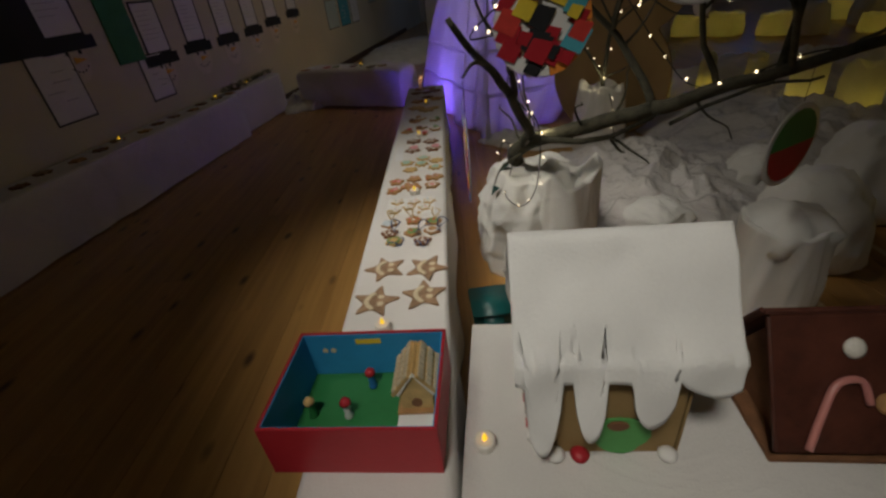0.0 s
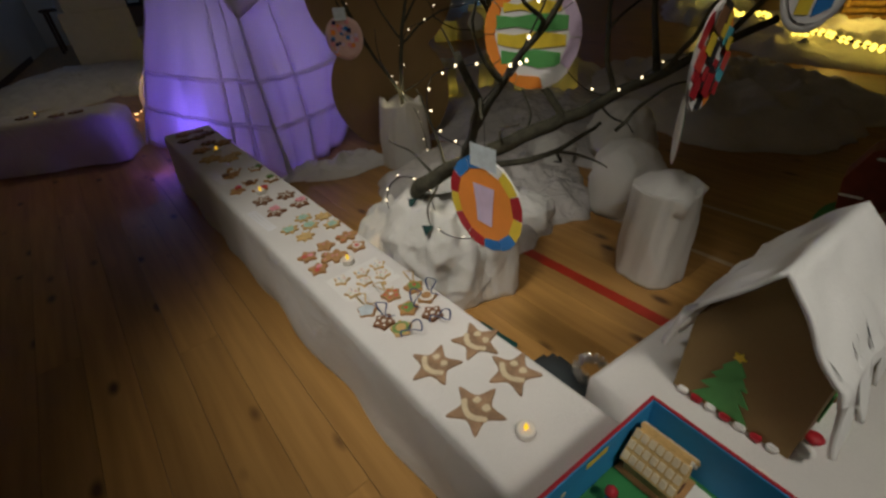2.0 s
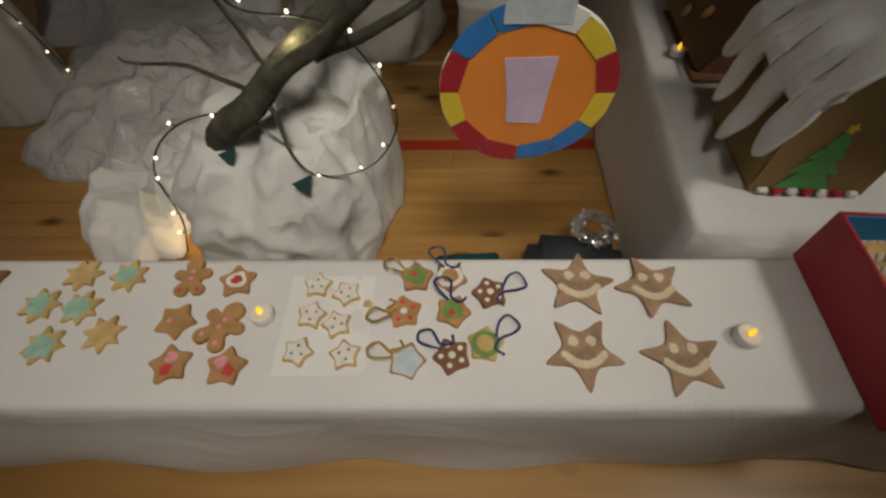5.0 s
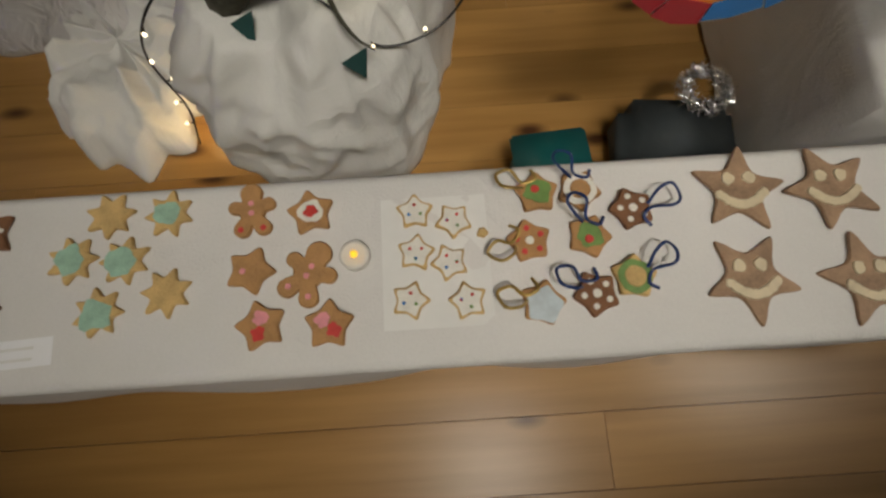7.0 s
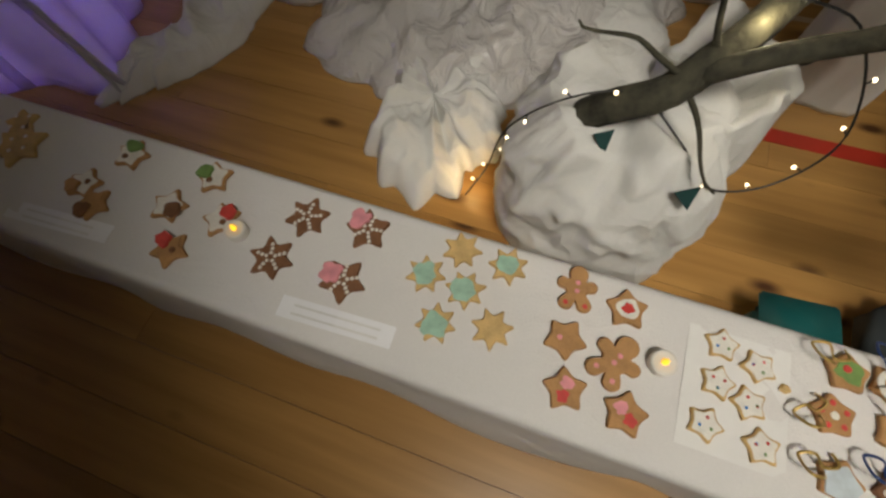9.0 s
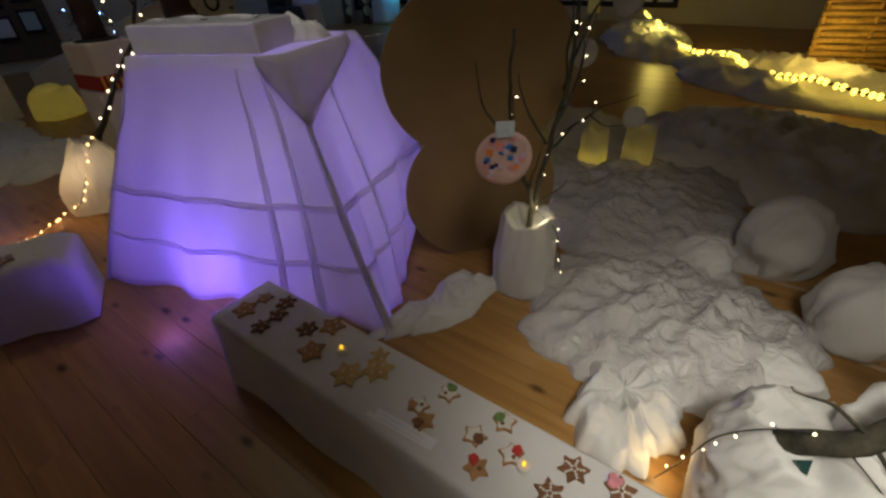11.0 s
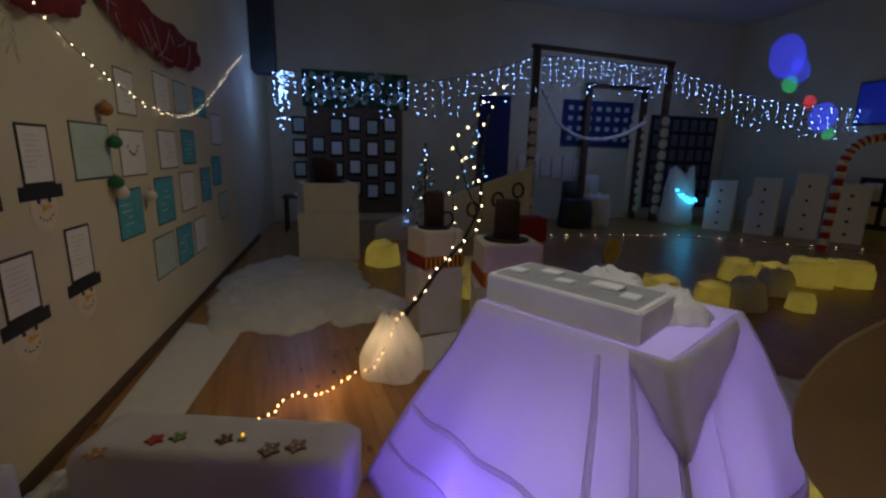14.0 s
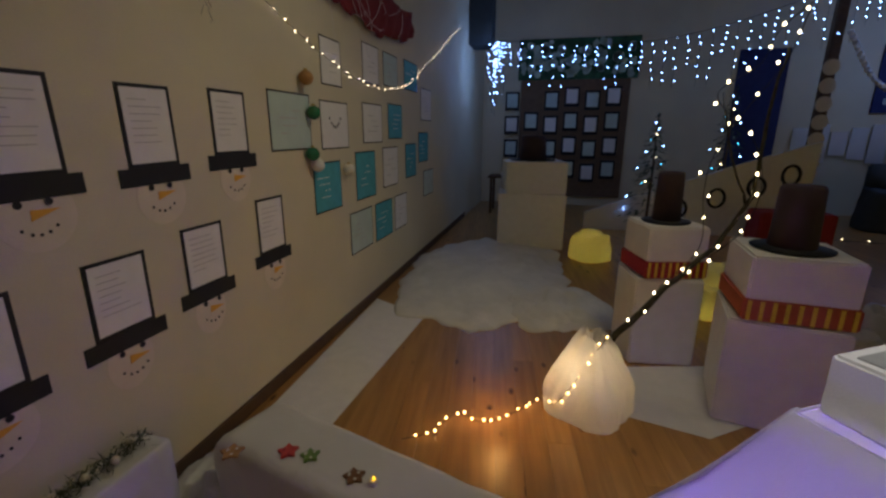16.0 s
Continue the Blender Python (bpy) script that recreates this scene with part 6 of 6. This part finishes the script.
def curtain(name, a, b, drop, gap, label, seed, per=5, dense=0.0, zsag=0.3):
    """Icicle lights: a top wire and hanging strands with many small bulbs."""
    a, b = Vector(a), Vector(b)
    t = thing(name, Matrix.Translation(a), label, "fairy lights")
    rg_ = random.Random(seed)
    L_ = (b - a).length
    n = int(L_ / gap)
    wires, bulbs, tops = bmesh.new(), bmesh.new(), []
    for i in range(n + 1):
        q = i / n
        p = a.lerp(b, q) - a + Vector((0, 0, -zsag * math.sin(math.pi * q)))
        tops.append(p)
        length = drop * (0.35 + 0.65 * rg_.random())
        tube([p, p - Vector((0, 0, length))], 0.003, 4, bm=wires)
        for k in range(per):
            z = length * (k + rg_.random() * 0.5) / per
            if z <= length:
                ico(bulbs, 0.0098, p - Vector((rg_.uniform(-0.03, 0.03), rg_.uniform(-0.03, 0.03), z)), 0)
    tube(tops, 0.005, 5, bm=wires)
    tagged(part("wire", wires, WIRE, t), kind="stuff")
    tagged(part("bulb_field", bulbs, BULBB, t, "cold white-blue bulbs"), kind="stuff")
    return t


curtain("icicle_lights", (-2.1, 12.3, 3.30), (3.5, 12.9, 4.05), 0.95, 0.19, "cold white-blue icicle lights hung across the hall", 1, zsag=0.42)
curtain("icicle_lights", (3.5, 12.85, 4.05), (7.6, 13.4, 4.12), 0.95, 0.18, "cold white-blue icicle lights hung along the frame", 2, zsag=0.0)
curtain("icicle_lights", (7.6, 13.4, 4.12), (10.35, 10.6, 2.95), 0.9, 0.17, "cold white-blue icicle lights hung towards the corner", 3, zsag=0.25)
curtain("icicle_lights", (-2.22, 11.75, 3.15), (-2.0, 12.27, 3.25), 1.3, 0.05, "dense bundle of cold white-blue lights", 4, per=4, zsag=0)
curtain("icicle_lights", (-2.1, 11.8, 3.2), (-2.16, 12.27, 3.25), 1.3, 0.06, "dense bundle of cold white-blue lights", 5, per=4, zsag=0)

# ---- timber frame gate with discs ----
gate = thing("timber_gate", pose(0, 0, 0), "tall dark timber frame hung with photo discs and garlands", "gate")
for x, y in ((3.5, 12.9), (7.6, 13.45)):
    ps = part("post", box(0.16, 0.16, 4.2, pose(x, y, 0), 0.02), DKWOOD, gate)
    for j in range(9):
        part("photo_disc", lathe([(0, 0), (0.13, 0), (0.13, 0.012), (0, 0.012)], 18, m=pose(x - 0.01, y - 0.082, 0.35 + 0.30 * j, 90)), CREAM, ps)
part("beam", box(4.4, 0.13, 0.10, pose(5.55, 13.17, 4.2, 0, 0, 7.6), 0.02), DKWOOD, gate)
for x, y in ((5.6, 14.0), (7.4, 14.1)):
    part("back_post", box(0.14, 0.14, 3.6, pose(x, y, 0), 0.01), DKWOOD, gate)
part("back_beam", box(1.9, 0.12, 0.12, pose(6.5, 14.05, 3.6), 0.01), DKWOOD, gate)
gar = smooth_path([(3.7, 12.9, 3.3), (4.3, 12.98, 2.5), (5.2, 13.1, 2.2), (6.2, 13.2, 2.35), (6.9, 13.3, 2.7)], 10)
bm = bmesh.new()
for q in gar:
    ico(bm, 0.055, q, 1)
part("paper_chain", bm, PAPER, gate, "pale paper chain")


def panel(name, m, w, h, material, label, cat, cells=None, cell_mat=PAPER, edge=0.06):
    t = thing(name, m, label, cat)
    part("board", box(w, 0.04, h, None, 0.004), material, t)
    if cells:
        nx, nz = cells
        cw, chh = (w - edge) / nx, (h - edge) / nz
        for i in range(nx):
            for j in range(nz):
                part("picture", box(cw - edge, 0.012, chh - edge, pose(-w / 2 + edge / 2 + cw * (i + 0.5), -0.027, edge / 2 + chh * j + edge / 2)), cell_mat, t)
    return t


for x, y, w_, h_, mt, lb in ((4.75, 12.75, 0.42, 1.15, GREYD, "dark cloth-covered chair standing behind the timber frame"), (5.45, 12.95, 0.36, 1.30, WRAPP, "pale cloth-covered chair standing behind the timber frame")):
    t = thing("covered_chair", pose(x, y, 0, 0, 0, 15), lb, "chair", "cloth-covered chairs")
    part("seat_cover", sack(w_, h_ * 0.62, x, top=0.86, belly=1.0, fold=0.10, n=36, rows=12, sink=0.02), mt, t, smooth=True)
    part("back_cover", box(w_ * 1.3, 0.12, h_ * 0.5, pose(0, w_ * 0.55, h_ * 0.5), 0.04), mt, t, smooth=True)
lace = thing("lace_hanging", pose(4.75, Y1 - 0.04, 1.15), "pale cloth hanging in tabs under the blue cloth", "cloth")
for j in range(6):
    part("tab", box(0.30, 0.02, 0.62 + 0.16 * math.sin(j * 2.1), pose(-0.85 + 0.34 * j, 0, -0.08 * math.sin(j * 2.1)), 0.004), WRAPP, lace)
for gx, gy in ((6.55, 13.3), (6.95, 13.35)):
    gl = thing("disc_garland", pose(gx, gy, 0), "hanging string of pale photo discs", "garland", "photo disc garlands")
    part("cord", tube([(0, 0, 0.25), (0, 0, 3.9)], 0.006, 5), WIRE, gl)
    for j in range(11):
        part("photo_disc", lathe([(0, 0), (0.10, 0), (0.10, 0.012), (0, 0.012)], 16, m=pose(0.02 * math.sin(j * 2), -0.012, 0.4 + 0.24 * j, 90)), CREAM, gl)
DARKB = mat("dark_felt_board", (0.02, 0.022, 0.03), 0.85)
panel("picture_board", pose(-0.65, Y1 - 0.03, 0.2), 2.35, 2.6, mat("brown_board", (0.16, 0.10, 0.06), 0.8), "brown display board on the far wall", "display board")
fl = thing("leafy_print", pose(-0.62, Y1 - 0.06, 2.80), "dark green leafy printed cloth above the display board", "cloth")
part("cloth", box(2.55, 0.03, 0.85, None, 0.004), GREENW, fl)
rg2 = random.Random(8)
for j in range(60):
    part("pale_leaf", prism(blob_pts(rg2.uniform(0.05, 0.11), j, 0.5, 9), 0.004, pose(rg2.uniform(-1.2, 1.2), -0.016, rg2.uniform(0.08, 0.78), 90)), mat("pale_leaf_print", (0.40, 0.52, 0.42), 0.8), fl)
for i in range(6):
    for j in range(4):
        if (i, j) in ((1, 3), (2, 0)):
            continue
        x, z = -2.0 + 0.44 * i, 0.55 + 0.53 * j + (0.08 if i % 2 else 0)
        if i == 0 and j == 0:
            continue
        t = thing("framed_picture", pose(x, Y1 - 0.085, z), "small framed picture on the display board", "picture", "framed pictures")
        part("frame", box(0.32, 0.03, 0.42, None, 0.004), BLACKP, t)
        part("picture", box(0.24, 0.01, 0.30, pose(0, -0.02, 0.07)), MINTP if (i + j) % 2 else PAPER, t)
panel("blue_cloth", pose(6.1, Y1 - 0.03, 2.05), 2.2, 1.25, NAVY, "navy blue cloth with pale snowflake prints", "cloth", (7, 4), MINTP, 0.16)
panel("grey_grid_panel", pose(9.0, Y1 - 0.03, 0.3), 2.3, 2.7, DARKB, "dark display panel with rows of small pictures", "display board", (7, 6), mat("grey_photo", (0.12, 0.13, 0.16), 0.7), 0.10)
panel("blue_curtain", pose(3.0, Y1 - 0.03, 0.0), 0.9, 3.3, NAVY, "dark blue curtain beside the timber frame", "curtain")
tv = thing("television", pose(X1 - 0.05, 10.05, 2.6, 0, 0, -90), "wall television showing plain blue", "television")
part("casing", box(1.5, 0.06, 0.95, None, 0.01), BLACKP, tv)
part("screen", box(1.42, 0.01, 0.87, pose(0, -0.034, 0.04)), mat("blue_screen", (0.01, 0.02, 0.2), 0.3, emit=0.13, ecol=(0.01, 0.03, 1.0)), tv, "plain blue lit screen")
for y0, lb in ((8.1, "dark knitted hanging with pale bands"), (6.6, "dark red-black knitted hanging with pale bands")):
    t = thing("wall_hanging", pose(X1 - 0.03, y0, 1.6, 0, 0, -90), lb, "wall hanging", "wall hangings")
    part("cloth", box(1.25, 0.03, 1.65, None, 0.006), DARKB, t)
    for z, h, c in ((0.25, 0.18, NAVY), (0.78, 0.20, PAPER), (1.3, 0.16, mat("grey_photo", (0.12, 0.13, 0.16), 0.7))):
        part("band", box(1.1 if c is not PAPER else 0.75, 0.008, h, pose(0, -0.019, z)), c, t)
panel("framed_strip", pose(X1 - 0.03, 9.2, 0.30, 0, 0, -90), 2.4, 1.15, DARKB, "long dark board with two rows of white pages", "display board", (5, 2), PAPER, 0.12)
panel("framed_strip", pose(X1 - 0.03, 6.9, 0.30, 0, 0, -90), 1.9, 1.15, DARKB, "long dark board with two rows of white pages", "display board", (4, 2), PAPER, 0.12)
tagged(part("yellow_light_tube", box(0.30, 0.05, 1.2, None, 0.01), YBAG, m=pose(X1 - 0.06, 7.95, 0.15, 0, 0, -90)), "upright yellow glowing paper tube", "lantern")
sg = thing("lit_sign", pose(X1 - 0.05, 5.2, 1.95, 0, 0, -90), "dark sign board edged with warm lights", "sign")
part("board", box(1.15, 0.05, 0.95, None, 0.01), NAVY, sg)
for i in range(36):
    q = i / 36 * 4.2
    x, z = (-0.575 + min(q, 1.15), 0) if q < 1.15 else (0.575, q - 1.15) if q < 2.1 else (0.575 - (q - 2.1), 0.95) if q < 3.25 else (-0.575, 0.95 - (q - 3.25))
    m_ = bmesh.new()
    ico(m_, 0.022, (0, 0, 0), 1)
    part("bulb", m_, YGLOW, sg, m=pose(x, -0.04, z))
cane_t = thing("candy_cane", pose(8.4, 9.4, 0), "tall red and white striped candy cane prop", "candy cane")
cp = smooth_path([(0, 0, 0.0), (0.05, 0, 0.9), (0.12, 0, 1.8), (0.3, -0.12, 2.15), (0.62, -0.3, 2.25), (0.95, -0.45, 2.15)], 7)
for i, (a, b) in enumerate(zip(cp, cp[1:])):
    part("stripe", tube([a, b], 0.085, 10), PAPER if i % 2 else REDC, cane_t, smooth=True)
sg2 = thing("lit_white_figure", pose(8.0, 13.0, 0), "white papered block with a cyan light garland", "figure block")
part("body", sack(0.42, 1.45, 21.0, top=0.7, belly=0.95, fold=0.05, n=32, rows=12), PAPER, sg2, smooth=True)
CY = mat("cyan_bulb", (0.1, 0.7, 1.0), 0.4, emit=4, ecol=(0.05, 0.55, 1.0), bump=0)
for i in range(16):
    m_ = bmesh.new()
    ico(m_, 0.034, (0, 0, 0), 1)
    q = i / 15
    part("bulb", m_, CY, sg2, m=pose(-0.42 + 0.66 * q, -0.38 - 0.06 * math.sin(q * 3.1), 0.95 - 0.28 * math.sin(q * 2.2) + 0.05 * math.sin(i * 2.0)))
lamp("cyan_garland_glow", "POINT", (7.7, 12.2, 0.8), 3.0, (0.05, 0.5, 1.0), 0.1)
# projected holiday lights on the north-east wall: coloured gobo lamp
for (y, z, c, a, w) in ((12.75, 4.45, (0.02, 0.03, 1.0), 13, 85), (12.35, 4.05, (0.02, 0.03, 1.0), 8, 50), (12.55, 3.75, (0.02, 0.7, 0.25), 6, 32), (11.95, 3.25, (1.0, 0.03, 0.08), 5, 28), (11.55, 2.85, (0.02, 0.04, 1.0), 11, 60), (11.35, 2.45, (0.03, 0.6, 0.2), 5, 24)):
    lamp("projector_beam", "SPOT", (6.9, 11.2, 2.2), w * 16.0, c, 0.01, (X1, y, z), a, 0.3)

# ---- rope light bank, trees, chairs in the distance ----
light_string("rope_light", [(10.2, 6.5, 0.24), (8.8, 5.7, 0.20), (7.9, 5.3, 0.34), (7.2, 4.9, 0.25), (6.5, 4.2, 0.17), (5.95, 3.55, 0.24), (5.4, 3.1, 0.18), (5.0, 2.5, 0.24), (4.8, 1.9, 0.20), (5.3, 1.4, 0.26)], 0.06, "yellow rope light running along the snow bank", YGLOW, 0.03, 0.012, steps=16)
heap("fabric_snow", 0.8, 1.9, 0.30, 31.0, FLEECE, pose(7.9, 5.5, 0, 0, 0, -62), "white fleece bank under the yellow rope light", 0.4)
heap("fabric_snow", 0.9, 1.6, 0.26, 32.0, FLEECE, pose(5.8, 2.8, 0, 0, 0, -32), "white fleece bank under the yellow rope light", 0.4)
scr = thing("basket_screen", pose(6.2, 2.05, 0, 0, 0, -70), "woven basket screen lit yellow", "screen")
BASK = mat("woven_basket", (0.42, 0.26, 0.08), 0.8, var=0.5, scale=30)
for x in (-0.72, -0.24, 0.24, 0.72):
    part("stake", lathe([(0, 0), (0.025, 0), (0.022, 1.02), (0, 1.03)], 10, m=pose(x, 0, 0)), BASK, scr)
for k in range(14):
    part("slat", tube([(-0.75 + 0.25 * q, (0.03 if (q + k) % 2 else -0.03), 0.05 + 0.07 * k) for q in range(7)], 0.033, 7), BASK, scr, smooth=True)
lamp("yellow_rope_glow", "POINT", (5.5, 2.5, 0.55), 15.0, (1.0, 0.68, 0.12), 0.2)


def fir(m, h, r, seed, label):
    t = thing("fir_tree", m, label, "fir tree", "small fir trees")
    part("trunk", tube([(0, 0, 0), (0.01, 0, h * 0.5), (0, 0, h * 0.97)], [0.03, 0.02, 0.006], 7), DKWOOD, t)
    bm = bmesh.new()
    rg_ = random.Random(seed)
    for i in range(420):
        q = rg_.random() ** 0.8
        a, z = rg_.uniform(0, 6.283), h * (0.12 + 0.86 * q)
        rr = r * (1 - q) * rg_.uniform(0.35, 1.08) + 0.02
        c = Vector((rr * math.cos(a), rr * math.sin(a), z))
        d = Vector((math.cos(a), math.sin(a), -0.35 + rg_.uniform(-0.3, 0.3))) * 0.10 * (1.2 - q)
        s = Vector((-math.sin(a), math.cos(a), rg_.uniform(-0.4, 0.4))) * 0.02
        bm.faces.new([bm.verts.new(c - d * 0.4 + s), bm.verts.new(c - d * 0.4 - s), bm.verts.new(c + d)])
    part("crown", bm, mat("fir_needles", (0.02, 0.05, 0.025), 0.8), t)
    for i in range(18):
        q = i / 18
        a = i * 2.4
        m_ = bmesh.new()
        ico(m_, 0.007 * (1 + h * 0.3), (0, 0, 0), 1)
        part("bulb", m_, (BULBB, BULBB, CY, BULB)[i % 4], t, m=pose(r * (1 - q) * math.cos(a), r * (1 - q) * math.sin(a), h * (0.15 + 0.8 * q)))
    return t


fir(pose(0.55, 11.2, 0.0), 2.0, 0.45, 1, "small dark fir tree with blue lights")
fir(pose(1.9, 12.2, 0.0), 2.5, 0.5, 2, "small dark fir tree with blue and cyan lights")
fir(pose(5.6, 0.6, 0.0), 1.6, 0.5, 3, "small dark fir tree with white lights")
sled = thing("painted_slope", pose(1.6, 11.6, 0), "white sloping board with dark rings", "board")
part("board", prism([(-2.0, 0.0), (1.3, 0.0), (1.4, 1.55), (0.4, 1.2), (-0.8, 0.75), (-2.0, 0.3)], 0.05, pose(0, 0, 0, 90)), PAPER, sled)
for i, x in enumerate((-0.5, 0.05, 0.6, 1.05)):
    part("ring", tube([(x + 0.12 * math.cos(k * 0.3142), -0.065, 0.42 + 0.2 * i + 0.15 * math.sin(k * 0.3142)) for k in range(21)], 0.024, 6), BLACKP, sled, smooth=True)
cr = thing("red_crate", pose(2.6, 11.2, 0), "dark red crate on the hall floor", "crate")
part("sides", box(1.0, 0.5, 0.5, None, 0.02), REDW, cr)
tb = thing("side_table", pose(-1.75, 12.9, 0), "small dark table with papers by the wall", "table")
part("tabletop", box(1.1, 0.6, 0.04, pose(0, 0, 0.74), 0.005), DKWOOD, tb)
for sx in (-0.48, 0.48):
    for sy in (-0.24, 0.24):
        part("leg", box(0.05, 0.05, 0.74, pose(sx, sy, 0), 0.004), DKWOOD, tb)
tagged(part("paper_stack", box(0.3, 0.22, 0.06, None, 0.004), PAPER, m=pose(-1.9, 12.85, 0.78, 0, 0, 12)), "stack of white papers on the table", "paper")
tagged(part("metal_lantern", lathe([(0, 0), (0.10, 0), (0.11, 0.02), (0.09, 0.05), (0.09, 0.26), (0.11, 0.28), (0.04, 0.36), (0, 0.37)], 18), mat("pale_lantern", (0.5, 0.5, 0.45), 0.4), m=pose(-1.35, 12.2, 0), smooth=True), "pale metal lantern on the floor", "lantern")
for i in range(20):
    q = i / 19
    bmx = bmesh.new()
    ico(bmx, 0.008, (0, 0, 0), 1)
    if i == 0:
        row_t = thing("floor_lights", pose(3.2, 11.6, 0.022), "row of small warm lights along the floor", "fairy lights")
        part("wire", tube([(0, 0, -0.012), (3.4, -0.4, -0.012), (6.4, -2.6, -0.012)], 0.006, 5), WIRE, row_t)
    part("bulb", bmx, BULB, row_t, m=pose(6.4 * q, -0.4 * min(1, q * 1.9) - max(0, q - 0.53) * 4.7, 0.012))

# ---- floor boards ----
WOODO, WOODI = wood_mat("pine_board", "object"), wood_mat("pine_board_rest", "island")
BW, BL = 0.143, 2.4


def clip(poly):
    for ax, lim, sgn in ((0, X0, 1), (0, X1, -1), (1, Y0, 1), (1, Y1, -1)):
        res = []
        for i, p in enumerate(poly):
            q = poly[(i + 1) % len(poly)]
            a, b = sgn * (p[ax] - lim) >= 0, sgn * (q[ax] - lim) >= 0
            if a:
                res.append(p)
            if a != b:
                t = (lim - p[ax]) / (q[ax] - p[ax])
                res.append((p[0] + t * (q[0] - p[0]), p[1] + t * (q[1] - p[1])))
        poly = res
        if len(poly) < 3:
            return []
    return poly


shared = None
verts, faces = [], []
count = 0
for i in range(-24, 96):
    off = (i * 0.37 % 1) * BL
    for j in range(-4, 9):
        u0, v0 = i * BW, j * BL - off
        rect = [tuple((TURN @ Vector((a, b, 0)))[:2]) for a, b in ((u0 + 0.0006, v0 + 0.0004), (u0 + BW - 0.0006, v0 + 0.0004), (u0 + BW - 0.0006, v0 + BL - 0.0004), (u0 + 0.0006, v0 + BL - 0.0004))]
        poly = clip(rect)
        if not poly:
            continue
        whole = len(poly) == 4 and all(abs(a[0] - b[0]) + abs(a[1] - b[1]) < 1e-6 for a, b in zip(poly, rect))
        near = -2.0 < u0 < 3.2 and -1.0 < v0 + BL / 2 < 8.5
        if whole and near and count < 300:
            if shared is None:
                bm = box(BW - 0.0012, BL - 0.0008, 0.016, pose(0, 0, -0.016), 0.0007)
                plank = part("plank", bm, WOODO, floor)
                shared = plank.data
            else:
                plank = new("plank", shared)
                plank.parent = floor
            plank.matrix_basis = TURN @ pose(u0 + BW / 2, v0 + BL / 2, 0)
            count += 1
        else:
            n0 = len(verts)
            verts += [(x, y, 0.0) for x, y in poly] + [(x, y, -0.016) for x, y in poly]
            n = len(poly)
            faces.append(list(range(n0, n0 + n)))
            faces += [[n0 + k, n0 + n + k, n0 + n + (k + 1) % n, n0 + (k + 1) % n] for k in range(n)]
me = bpy.data.meshes.new("plank_field")
me.from_pydata(verts, [], faces)
me.materials.append(WOODI)
rest = new("plank_field", me)
rest.parent = floor
tagged(rest, kind="stuff")
